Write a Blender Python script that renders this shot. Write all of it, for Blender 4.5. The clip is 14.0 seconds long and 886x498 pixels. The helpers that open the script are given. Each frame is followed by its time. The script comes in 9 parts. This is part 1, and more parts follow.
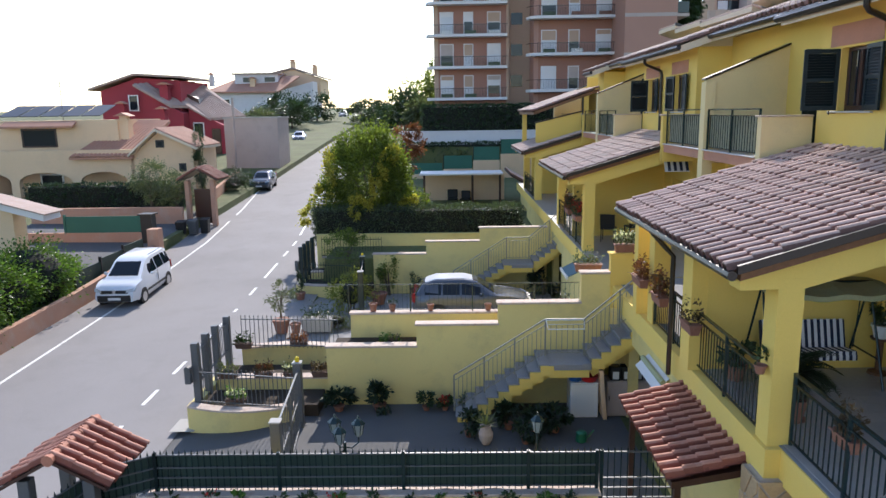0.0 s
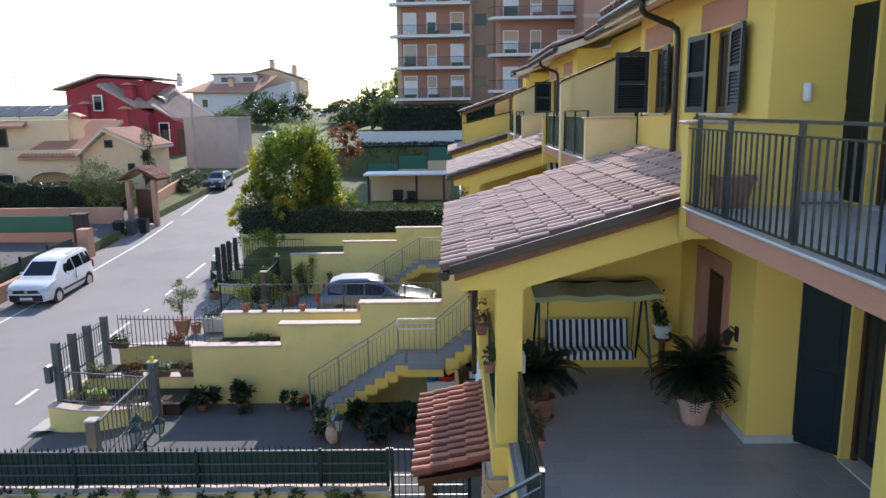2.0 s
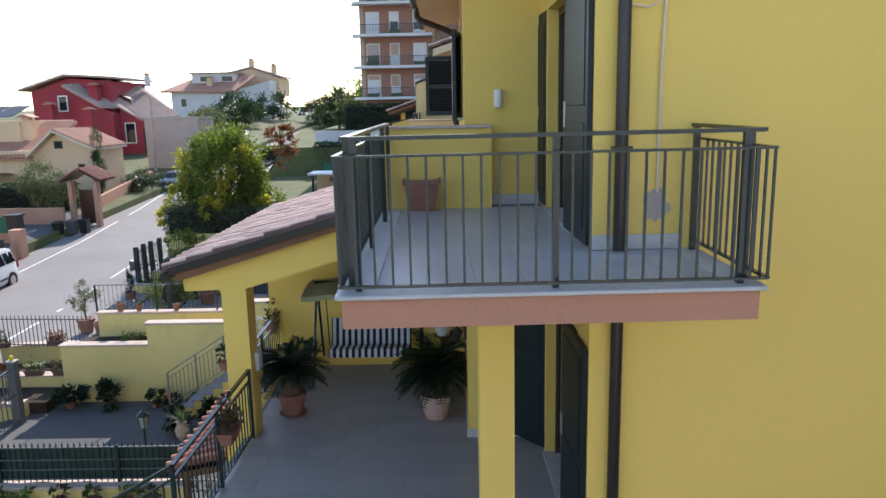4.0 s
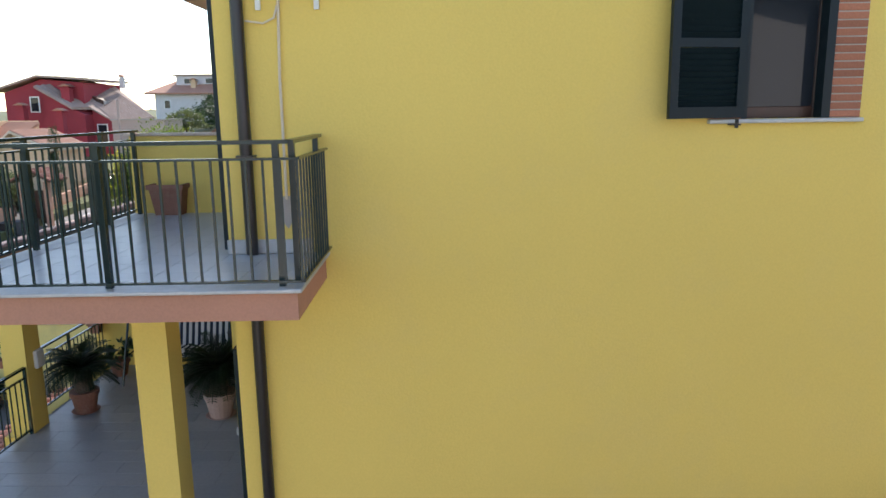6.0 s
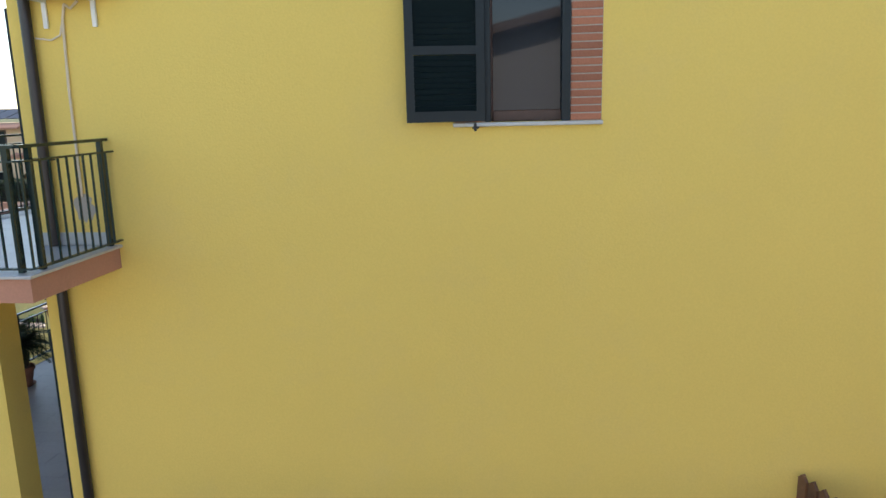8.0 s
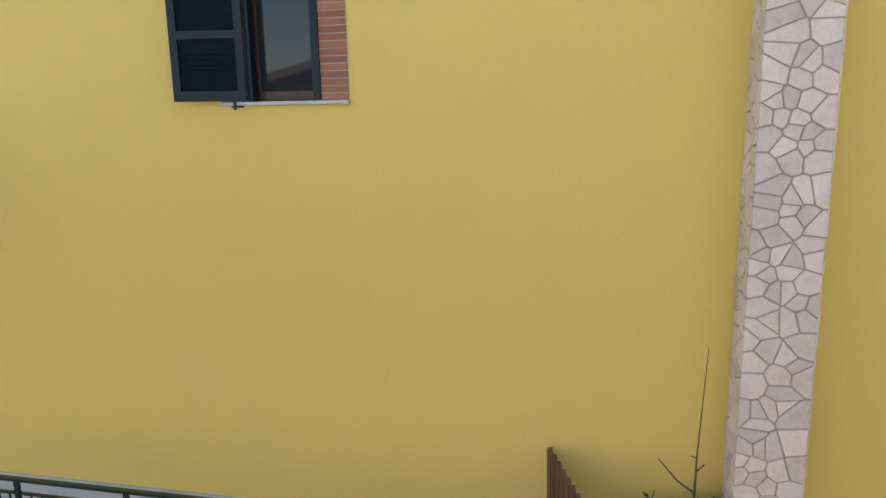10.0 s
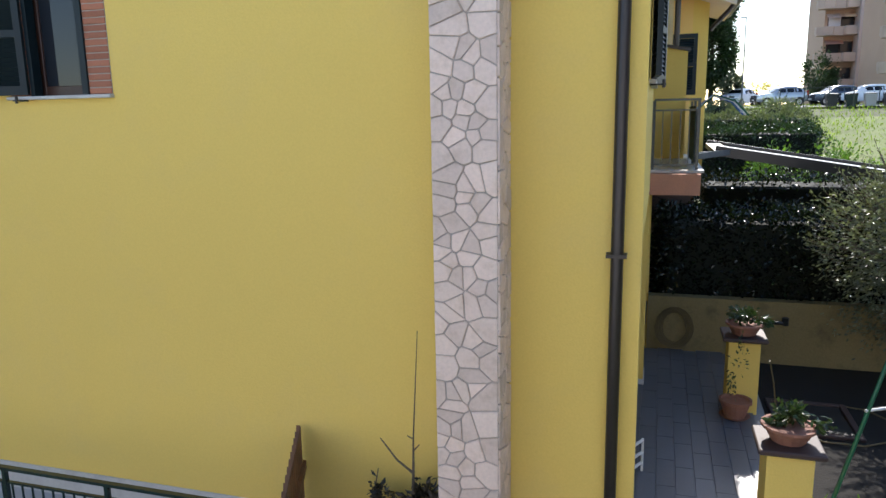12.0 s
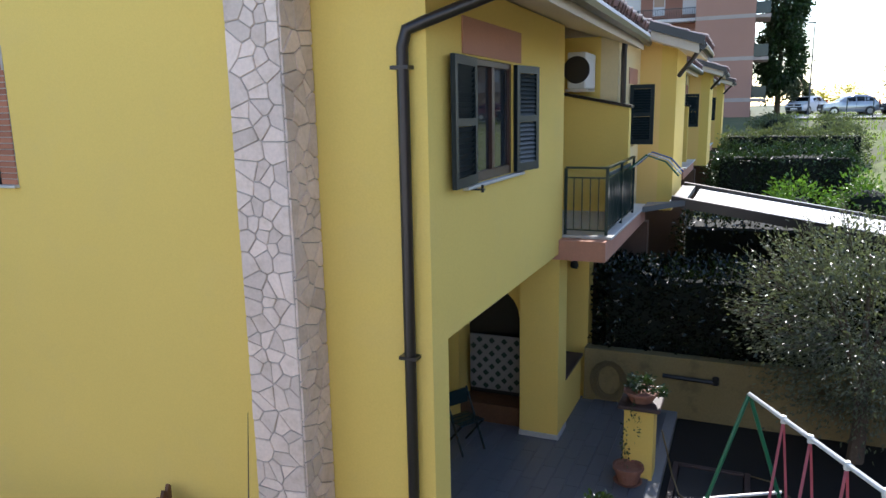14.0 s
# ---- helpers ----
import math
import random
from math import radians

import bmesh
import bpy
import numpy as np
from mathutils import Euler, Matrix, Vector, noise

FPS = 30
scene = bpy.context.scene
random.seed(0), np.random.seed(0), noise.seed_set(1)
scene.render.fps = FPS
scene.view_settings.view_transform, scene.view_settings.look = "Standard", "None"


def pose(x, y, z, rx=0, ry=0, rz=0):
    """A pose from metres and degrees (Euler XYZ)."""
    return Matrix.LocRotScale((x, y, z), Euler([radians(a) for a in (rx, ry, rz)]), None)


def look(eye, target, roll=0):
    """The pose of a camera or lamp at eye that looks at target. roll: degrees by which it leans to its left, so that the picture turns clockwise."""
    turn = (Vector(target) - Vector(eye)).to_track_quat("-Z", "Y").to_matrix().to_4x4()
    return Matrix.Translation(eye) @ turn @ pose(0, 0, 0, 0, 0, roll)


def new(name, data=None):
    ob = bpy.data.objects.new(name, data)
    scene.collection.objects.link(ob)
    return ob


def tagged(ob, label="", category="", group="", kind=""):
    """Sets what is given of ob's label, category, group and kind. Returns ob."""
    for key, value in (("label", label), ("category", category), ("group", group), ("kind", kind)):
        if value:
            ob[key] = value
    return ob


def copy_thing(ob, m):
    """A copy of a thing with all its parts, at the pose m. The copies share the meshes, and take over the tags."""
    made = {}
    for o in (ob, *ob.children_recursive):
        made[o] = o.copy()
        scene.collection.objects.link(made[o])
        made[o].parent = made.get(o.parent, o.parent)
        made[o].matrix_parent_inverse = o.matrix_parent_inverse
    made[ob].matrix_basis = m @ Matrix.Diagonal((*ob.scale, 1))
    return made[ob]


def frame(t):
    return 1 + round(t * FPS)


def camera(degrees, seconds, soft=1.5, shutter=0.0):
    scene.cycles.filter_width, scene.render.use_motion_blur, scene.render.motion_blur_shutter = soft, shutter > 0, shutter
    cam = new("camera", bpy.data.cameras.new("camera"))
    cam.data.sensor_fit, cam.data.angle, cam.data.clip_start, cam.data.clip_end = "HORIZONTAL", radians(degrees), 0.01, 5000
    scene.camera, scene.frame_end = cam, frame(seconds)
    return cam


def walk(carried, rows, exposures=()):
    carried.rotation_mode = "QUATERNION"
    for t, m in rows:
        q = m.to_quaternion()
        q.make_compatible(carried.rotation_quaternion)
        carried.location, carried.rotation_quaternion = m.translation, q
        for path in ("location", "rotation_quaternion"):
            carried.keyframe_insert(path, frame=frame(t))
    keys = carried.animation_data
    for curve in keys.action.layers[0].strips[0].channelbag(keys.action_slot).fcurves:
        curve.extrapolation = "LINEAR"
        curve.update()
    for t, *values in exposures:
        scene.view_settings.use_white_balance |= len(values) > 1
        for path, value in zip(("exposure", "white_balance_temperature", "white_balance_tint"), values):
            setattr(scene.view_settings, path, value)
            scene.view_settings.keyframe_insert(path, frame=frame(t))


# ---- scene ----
cam = camera(64.0, 14.0)
# seconds, eye, then pitch, roll and yaw in degrees
ROWS = [
    (0.0, 0.616, -0.042, 6.693, -11.16, 1.08, -0.33),
    (0.5, 1.387, -0.083, 6.689, -11.17, 1.08, -0.38),
    (1.0, 2.202, -0.111, 6.674, -11.15, 1.06, -0.39),
    (1.5, 3.037, -0.152, 6.665, -11.14, 1.08, -0.45),
    (2.0, 3.891, -0.189, 6.665, -11.16, 1.02, -0.48),
    (2.2, 4.220, -0.229, 6.688, -11.24, 1.13, -0.58),
    (4.3, 7.780, -0.561, 6.702, -11.36, 1.34, -0.54),
    (4.5, 8.102, -0.596, 6.698, -11.30, 1.28, -0.45),
    (5.0, 8.862, -0.676, 6.697, -11.19, 1.06, -0.45),
    (5.5, 9.578, -0.734, 6.700, -11.17, 1.07, -0.46),
    (6.0, 10.265, -0.808, 6.707, -11.09, 0.86, -0.48),
    (6.5, 10.935, -0.884, 6.713, -11.06, 0.89, -0.31),
    (7.0, 11.622, -1.003, 6.727, -11.08, 0.84, 0.46),
    (7.2, 11.903, -1.060, 6.723, -11.15, 1.02, 1.25),
    (9.3, 14.943, -1.093, 6.737, -11.25, 1.12, 12.90),
    (9.5, 15.228, -1.093, 6.720, -11.26, 1.12, 13.02),
    (10.0, 15.908, -1.034, 6.525, -11.37, 1.08, 12.46),
    (10.5, 16.645, -0.962, 6.362, -10.81, 0.88, 12.26),
    (11.0, 17.354, -0.856, 6.375, -10.95, 0.92, 12.18),
    (11.5, 18.046, -0.743, 6.367, -10.92, 0.96, 12.93),
    (12.0, 18.699, -0.642, 6.362, -10.83, 1.01, 16.75),
    (12.5, 19.319, -0.539, 6.420, -10.81, 1.04, 19.96),
    (13.0, 19.914, -0.420, 6.679, -10.89, 1.04, 22.27),
    (13.5, 20.492, -0.302, 7.071, -10.93, 1.04, 23.15),
    (14.0, 20.983, -0.191, 7.298, -10.99, 1.05, 23.18),
]
EXPOSURES = [(0.0, 0.89, 6270, 14), (2.0, 0.93, 6270, 14), (4.5, 1.03, 6420, 13), (7.0, 1.12, 6700, 11), (10.5, 1.10, 6750, 10), (13.0, 1.06, 6050, 13), (14.0, 1.03, 6050, 13)]
walk(cam, [(t, pose(x, y, z, 90 + pitch, roll, yaw)) for t, x, y, z, pitch, roll, yaw in ROWS], EXPOSURES)

# ---- world and sun ----
SUN_EL, SUN_AZ = 36.0, 3.5          # degrees above the horizon; from +y towards +x
world = bpy.data.worlds.new("sky")
scene.world = world
world.use_nodes = True
wn = world.node_tree.nodes
sky = wn.new("ShaderNodeTexSky")
sky.sky_type = "NISHITA"
sky.sun_disc = False
sky.sun_elevation = radians(SUN_EL)
sky.sun_rotation = radians(SUN_AZ)
sky.air_density, sky.dust_density, sky.ozone_density = 1.0, 0.4, 1.0
world.node_tree.links.new(sky.outputs[0], wn["Background"].inputs[0])
wn["Background"].inputs[1].default_value = 0.15
sun = new("sun", bpy.data.lights.new("sun", "SUN"))
sun.data.energy, sun.data.angle, sun.data.color = 3.4, radians(0.6), (1.0, 0.93, 0.835)
sun.matrix_world = look((0, 0, 0), (-math.sin(radians(SUN_AZ)) * math.cos(radians(SUN_EL)), -math.cos(radians(SUN_AZ)) * math.cos(radians(SUN_EL)), -math.sin(radians(SUN_EL))))


# ---- materials ----
def mat(name, colour, rough=0.7, metal=0.0, vary=0.12, scale=6.0, big=0.5, bump=0.15, island=0.0, per_object=0.0, second=None, amount=0.5, spec=0.5, sheen=0.0):
    """A surface with variation at two scales: fine grain and broad blotches; second: a stain colour mixed in by patches."""
    m = bpy.data.materials.new(name)
    m.use_nodes = True
    n, l = m.node_tree.nodes, m.node_tree.links
    p = n["Principled BSDF"]
    p.inputs["Roughness"].default_value, p.inputs["Metallic"].default_value = rough, metal
    p.inputs["Specular IOR Level"].default_value = spec
    co = n.new("ShaderNodeTexCoord")
    fine, broad = n.new("ShaderNodeTexNoise"), n.new("ShaderNodeTexNoise")
    fine.inputs["Scale"].default_value, broad.inputs["Scale"].default_value = scale * 6, big
    fine.inputs["Detail"].default_value, broad.inputs["Detail"].default_value = 6, 5
    geo = n.new("ShaderNodeNewGeometry")
    for t in (fine, broad):
        l.new(geo.outputs["Position"], t.inputs["Vector"])
    add = n.new("ShaderNodeMath")
    add.operation = "ADD"
    l.new(fine.outputs[0], add.inputs[0])
    l.new(broad.outputs[0], add.inputs[1])
    rng = n.new("ShaderNodeMapRange")
    rng.inputs[1].default_value, rng.inputs[2].default_value = 0.6, 1.4
    rng.inputs[3].default_value, rng.inputs[4].default_value = 1 - vary, 1 + vary
    l.new(add.outputs[0], rng.inputs[0])
    last = rng.outputs[0]
    for on, node, out in ((island, geo, "Random Per Island"), (per_object, None, "Random")):
        if on:
            src = node or n.new("ShaderNodeObjectInfo")
            r = n.new("ShaderNodeMapRange")
            r.inputs[3].default_value, r.inputs[4].default_value = 1 - on, 1 + on
            l.new(src.outputs[out], r.inputs[0])
            mul = n.new("ShaderNodeMath")
            mul.operation = "MULTIPLY"
            l.new(last, mul.inputs[0])
            l.new(r.outputs[0], mul.inputs[1])
            last = mul.outputs[0]
    base = n.new("ShaderNodeRGB")
    base.outputs[0].default_value = (*colour, 1)
    colour_out = base.outputs[0]
    if second:
        st = n.new("ShaderNodeTexNoise")
        st.inputs["Scale"].default_value, st.inputs["Detail"].default_value, st.inputs["Roughness"].default_value = big * 3.1, 8, 0.65
        l.new(geo.outputs["Position"], st.inputs["Vector"])
        ramp = n.new("ShaderNodeMapRange")
        ramp.inputs[1].default_value, ramp.inputs[2].default_value = 0.5, 0.72
        ramp.inputs[4].default_value = amount
        l.new(st.outputs[0], ramp.inputs[0])
        mix = n.new("ShaderNodeMix")
        mix.data_type = "RGBA"
        mix.inputs[7].default_value = (*second, 1)
        l.new(ramp.outputs[0], mix.inputs[0])
        l.new(colour_out, mix.inputs[6])
        colour_out = mix.outputs[2]
    sc = n.new("ShaderNodeVectorMath")
    sc.operation = "SCALE"
    l.new(colour_out, sc.inputs[0])
    l.new(last, sc.inputs["Scale"])
    l.new(sc.outputs[0], p.inputs["Base Color"])
    if bump:
        b = n.new("ShaderNodeBump")
        b.inputs["Strength"].default_value, b.inputs["Distance"].default_value = bump, 0.01
        l.new(fine.outputs[0], b.inputs["Height"])
        l.new(b.outputs[0], p.inputs["Normal"])
    return m


def leaf_mat(name, colour, vary=0.45, through_light=0.35, rough=0.45):
    m = mat(name, colour, rough, vary=0.2, scale=1.0, big=0.8, bump=0, island=vary)
    n, l = m.node_tree.nodes, m.node_tree.links
    p, out = n["Principled BSDF"], n["Material Output"]
    tr, mx = n.new("ShaderNodeBsdfTranslucent"), n.new("ShaderNodeMixShader")
    mx.inputs[0].default_value = through_light
    src = p.inputs["Base Color"].links[0].from_socket
    g = n.new("ShaderNodeMix")
    g.data_type, g.blend_type = "RGBA", "MULTIPLY"
    g.inputs[0].default_value = 1
    g.inputs[7].default_value = (1.5, 1.6, 0.7, 1)
    l.new(src, g.inputs[6])
    l.new(g.outputs[2], tr.inputs[0])
    l.new(p.outputs[0], mx.inputs[1])
    l.new(tr.outputs[0], mx.inputs[2])
    l.new(mx.outputs[0], out.inputs[0])
    return m


YELLOW = mat("yellow_plaster", (0.81, 0.587, 0.152), 0.85, vary=0.05, scale=9, big=0.35, bump=0.25, second=(0.74, 0.55, 0.19), amount=0.35, spec=0.25)
YELLOW_GABLE = mat("yellow_gable_plaster", (0.81, 0.587, 0.152), 0.85, vary=0.05, scale=9, big=0.35, bump=0.25, second=(0.74, 0.55, 0.19), amount=0.35, spec=0.25)
# paler yellow; on parapets and privacy walls it puts bounced light into the colour
YELLOW_PALE = mat("pale_yellow_plaster", (0.78, 0.63, 0.34), 0.88, vary=0.06, scale=9, big=0.5, bump=0.3, second=(0.62, 0.52, 0.33), amount=0.4, spec=0.2)
YELLOW_OLD = mat("weathered_yellow_plaster", (0.74, 0.61, 0.25), 0.88, vary=0.08, scale=9, big=0.5, bump=0.3, second=(0.45, 0.38, 0.20), amount=0.45, spec=0.2)
PINK = mat("salmon_plaster_band", (0.50, 0.25, 0.17), 0.85, vary=0.10, scale=9, big=0.8, bump=0.25, second=(0.36, 0.2, 0.15), amount=0.4, spec=0.25)
SOFFIT = mat("cream_soffit", (0.72, 0.60, 0.45), 0.85, vary=0.06, bump=0.2, spec=0.25)
MARBLE = mat("pale_grey_marble", (0.52, 0.51, 0.49), 0.45, vary=0.12, scale=4, big=2.0, bump=0.05, second=(0.35, 0.34, 0.34), amount=0.4)
TERRACE_TILE = mat("warm_grey_porcelain_plank", (0.34, 0.325, 0.31), 0.35, vary=0.10, scale=4, big=1.5, bump=0.03, per_object=0.06)
STEP = mat("blue_grey_step_stone", (0.27, 0.27, 0.29), 0.5, vary=0.15, scale=5, big=2, bump=0.15)
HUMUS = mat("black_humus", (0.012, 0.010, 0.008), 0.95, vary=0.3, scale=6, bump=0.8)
# grey iron lightened: sunlight on the stair railings put into its colour
PALE_IRON = mat("sunlit_grey_iron", (0.20, 0.20, 0.18), 0.4, vary=0.15, bump=0.05)
FLOOR_TILE = mat("pale_porcelain_tile", (0.42, 0.42, 0.42), 0.3, vary=0.06, scale=4, big=1.5, bump=0.02, per_object=0.05)
PATIO_TILE = mat("blue_grey_patio_tile", (0.11, 0.12, 0.14), 0.35, vary=0.08, scale=4, big=1.5, bump=0.03, per_object=0.06, second=(0.12, 0.12, 0.13), amount=0.4)
# near-black filling of hedges and bushes, standing in for the shade inside
HEDGE_CORE = mat("dark_inner_shade", (0.012, 0.014, 0.008), 0.9, vary=0.4, scale=6, bump=0.8)
GROUT = mat("grey_grout", (0.24, 0.24, 0.24), 0.9)
IRON = mat("dark_green_painted_iron", (0.012, 0.028, 0.028), 0.22, vary=0.15, bump=0.05)
IRON_GREY = mat("grey_painted_iron", (0.10, 0.105, 0.11), 0.45, vary=0.15, bump=0.05)
GUTTER = mat("dark_brown_painted_metal", (0.022, 0.017, 0.017), 0.3, vary=0.15, bump=0.05)
SHUTTER = mat("bottle_green_shutter_paint", (0.006, 0.015, 0.019), 0.45, vary=0.2, bump=0.05, spec=0.3)
WOOD_DARK = mat("dark_stained_wood", (0.055, 0.022, 0.014), 0.4, vary=0.25, scale=3, bump=0.15)
WOOD = mat("weathered_brown_wood", (0.16, 0.075, 0.035), 0.7, vary=0.3, scale=3, bump=0.3, per_object=0.2)
TERRA = mat("terracotta", (0.27, 0.12, 0.08), 0.8, vary=0.15, scale=5, big=4, bump=0.2, second=(0.36, 0.24, 0.18), amount=0.35)
TERRA_PALE = mat("pale_pink_terracotta", (0.50, 0.33, 0.27), 0.8, vary=0.12, scale=5, big=4, bump=0.2)
# dark flanks and pale crowns: shade and sun on the barrels put into colour
TILE = [mat("shaded_clay_tile", (0.19, 0.10, 0.08), 0.85, vary=0.2, scale=5, big=2.0, bump=0.35, per_object=0.22), mat("lit_bleached_clay_crown", (0.58, 0.40, 0.33), 0.85, vary=0.18, scale=5, big=2.0, bump=0.35, per_object=0.18, second=(0.62, 0.50, 0.43), amount=0.6)]
TILE_FAR = mat("aged_clay_roof", (0.40, 0.29, 0.24), 0.85, vary=0.2, scale=5, big=1.0, bump=0.35, second=(0.46, 0.39, 0.34), amount=0.7)
TILE_JOIN = [mat("shaded_clay_tile_far", (0.24, 0.14, 0.11), 0.85, vary=0.2, scale=5, big=1.0, bump=0.35, island=0.2), mat("lit_bleached_clay_crown_far", (0.56, 0.41, 0.34), 0.85, vary=0.18, scale=5, big=1.0, bump=0.35, island=0.18, second=(0.52, 0.46, 0.40), amount=0.7)]
RIDGE_CLAY = mat("orange_ridge_clay", (0.42, 0.17, 0.105), 0.75, vary=0.15, scale=5, big=2.5, bump=0.3, per_object=0.2)
TILE_NEW = [mat("shaded_red_clay_tile", (0.23, 0.07, 0.042), 0.75, vary=0.15, scale=5, big=2.5, bump=0.3, per_object=0.2), mat("lit_orange_clay_crown", (0.46, 0.20, 0.13), 0.75, vary=0.15, scale=5, big=2.5, bump=0.3, per_object=0.18, second=(0.52, 0.33, 0.25), amount=0.6)]
TILE_NEW_FAR = mat("orange_clay_roof", (0.46, 0.23, 0.15), 0.75, vary=0.15, scale=5, big=1.0, bump=0.3, second=(0.45, 0.27, 0.19), amount=0.5)
TILE_NEW_JOIN = [mat("shaded_red_clay_tile_far", (0.27, 0.09, 0.055), 0.75, vary=0.15, scale=5, big=1.0, bump=0.3, island=0.2), mat("lit_orange_clay_crown_far", (0.46, 0.22, 0.15), 0.75, vary=0.15, scale=5, big=1.0, bump=0.3, island=0.18, second=(0.5, 0.33, 0.25), amount=0.5)]
BRICK = mat("salmon_brick", (0.40, 0.155, 0.085), 0.85, vary=0.15, scale=8, bump=0.4, per_object=0.2)
MORTAR = mat("pale_mortar", (0.45, 0.40, 0.35), 0.95, vary=0.1, bump=0.4)
STONE = mat("pale_limestone", (0.77, 0.62, 0.53), 0.75, vary=0.12, scale=5, big=2.2, bump=0.35, per_object=0.14, second=(0.62, 0.47, 0.36), amount=0.75)
STONE_JOINT = mat("grey_stone_joint", (0.43, 0.37, 0.32), 0.95, vary=0.15, bump=0.5)
RUBBLE = mat("warm_rubble_stone", (0.52, 0.36, 0.20), 0.85, vary=0.15, scale=5, big=3, bump=0.4, per_object=0.25)
ASPHALT = mat("worn_asphalt", (0.232, 0.217, 0.21), 0.85, vary=0.18, scale=14, big=0.25, bump=0.5, second=(0.195, 0.182, 0.175), amount=0.6)
ASPHALT_DARK = mat("dark_drive_asphalt", (0.10, 0.10, 0.10), 0.9, vary=0.2, scale=14, big=0.4, bump=0.5, second=(0.13, 0.125, 0.12), amount=0.5)
CONCRETE = mat("pale_concrete", (0.42, 0.40, 0.37), 0.9, vary=0.12, scale=8, big=0.6, bump=0.4, second=(0.28, 0.27, 0.25), amount=0.5)
PAVER = mat("grey_pavers", (0.22, 0.215, 0.21), 0.85, vary=0.12, scale=8, big=0.8, bump=0.3, per_object=0.12)
GRASS_SOIL = mat("dry_grassy_soil", (0.10, 0.115, 0.04), 0.95, vary=0.35, scale=2, big=0.4, bump=0.6, second=(0.16, 0.13, 0.08), amount=0.5)
MEADOW = mat("bright_meadow", (0.15, 0.19, 0.04), 0.95, vary=0.45, scale=2, big=0.5, bump=0.8, second=(0.20, 0.20, 0.07), amount=0.8)
LINE = mat("white_road_paint", (0.70, 0.69, 0.66), 0.7, vary=0.15, scale=10, big=2, bump=0.2, second=(0.35, 0.35, 0.34), amount=0.6)
COPING = mat("weathered_travertine_coping", (0.55, 0.44, 0.36), 0.8, vary=0.12, scale=6, big=2, bump=0.3, second=(0.40, 0.22, 0.15), amount=0.6)
WHITE = mat("white_paint", (0.78, 0.77, 0.74), 0.5, vary=0.05, bump=0.05, second=(0.6, 0.58, 0.53), amount=0.3)
PLASTIC_WHITE = mat("white_plastic", (0.72, 0.72, 0.70), 0.35, vary=0.04, bump=0)
STEEL = mat("bare_steel", (0.55, 0.56, 0.58), 0.28, 1.0, vary=0.1, bump=0.05)
RUBBER = mat("black_rubber", (0.018, 0.018, 0.018), 0.75, vary=0.2, bump=0.1)
BLACK = mat("black_plastic", (0.015, 0.015, 0.016), 0.5, vary=0.1, bump=0.05)
RED_PLASTER = mat("raspberry_red_plaster", (0.36, 0.055, 0.07), 0.85, vary=0.08, big=0.3, bump=0.2, second=(0.28, 0.06, 0.07), amount=0.4, spec=0.25)
WHITE_PLASTER = mat("white_plaster", (0.70, 0.67, 0.66), 0.85, vary=0.06, big=0.3, bump=0.2, second=(0.55, 0.5, 0.5), amount=0.4, spec=0.25)
CREAM_PLASTER = mat("cream_plaster", (0.76, 0.54, 0.34), 0.85, vary=0.06, big=0.3, bump=0.2, second=(0.6, 0.45, 0.3), amount=0.4, spec=0.25)
GREY_PLASTER = mat("grey_beige_plaster", (0.46, 0.38, 0.34), 0.85, vary=0.1, big=0.4, bump=0.2, second=(0.36, 0.3, 0.27), amount=0.5, spec=0.25)
ORANGE_PLASTER = mat("orange_pink_plaster", (0.50, 0.28, 0.19), 0.85, vary=0.1, big=0.5, bump=0.2, second=(0.47, 0.38, 0.31), amount=0.6, spec=0.25)
APT_BRICK = mat("red_brick_panel", (0.34, 0.17, 0.125), 0.85, vary=0.1, scale=3, big=0.3, bump=0.2, spec=0.25)
APT_BEIGE = mat("beige_render", (0.47, 0.33, 0.24), 0.85, vary=0.08, big=0.3, bump=0.2, spec=0.25)
APT_PINK = mat("pink_render", (0.42, 0.235, 0.18), 0.85, vary=0.08, big=0.3, bump=0.2, spec=0.25)
GREEN_SCREEN = mat("green_mesh_screen", (0.035, 0.14, 0.095), 0.7, vary=0.12, scale=20, big=0.8, bump=0.4)
GREEN_PAINT = mat("green_tube_paint", (0.012, 0.13, 0.065), 0.35, vary=0.1, bump=0.05)
PINK_PAINT = mat("faded_pink_tube_paint", (0.40, 0.11, 0.15), 0.4, vary=0.15, bump=0.05)
DARK_SCREEN = mat("dark_green_shade_netting", (0.016, 0.040, 0.030), 0.7, vary=0.25, scale=20, big=1.2, bump=0.4)
BARK = mat("grey_brown_bark", (0.12, 0.09, 0.065), 0.9, vary=0.3, scale=5, bump=0.8)
SOIL = mat("dark_potting_soil", (0.04, 0.028, 0.018), 0.95, vary=0.3, scale=10, bump=0.8)
LEAF_TREE = leaf_mat("broad_tree_leaf", (0.115, 0.15, 0.032), through_light=0.5)
LEAF_YELLOWING = leaf_mat("yellowing_tree_leaf", (0.34, 0.31, 0.06), through_light=0.5)
PLANTER = mat("dark_brown_planter", (0.13, 0.075, 0.055), 0.8, vary=0.15, bump=0.2)
LEAF_RED = leaf_mat("reddish_autumn_leaf", (0.17, 0.065, 0.035))
LEAF_DARK = leaf_mat("dark_laurel_leaf", (0.030, 0.058, 0.018), through_light=0.2, rough=0.35)
LEAF_HEDGE = leaf_mat("hedge_leaf", (0.036, 0.062, 0.020), through_light=0.2, rough=0.3)
# hedge leaf cut to near black: shadow on the hedge front put into colour
LEAF_SHADE = leaf_mat("shade_blackened_glossy_leaf", (0.010, 0.017, 0.007), through_light=0.12, rough=0.22)
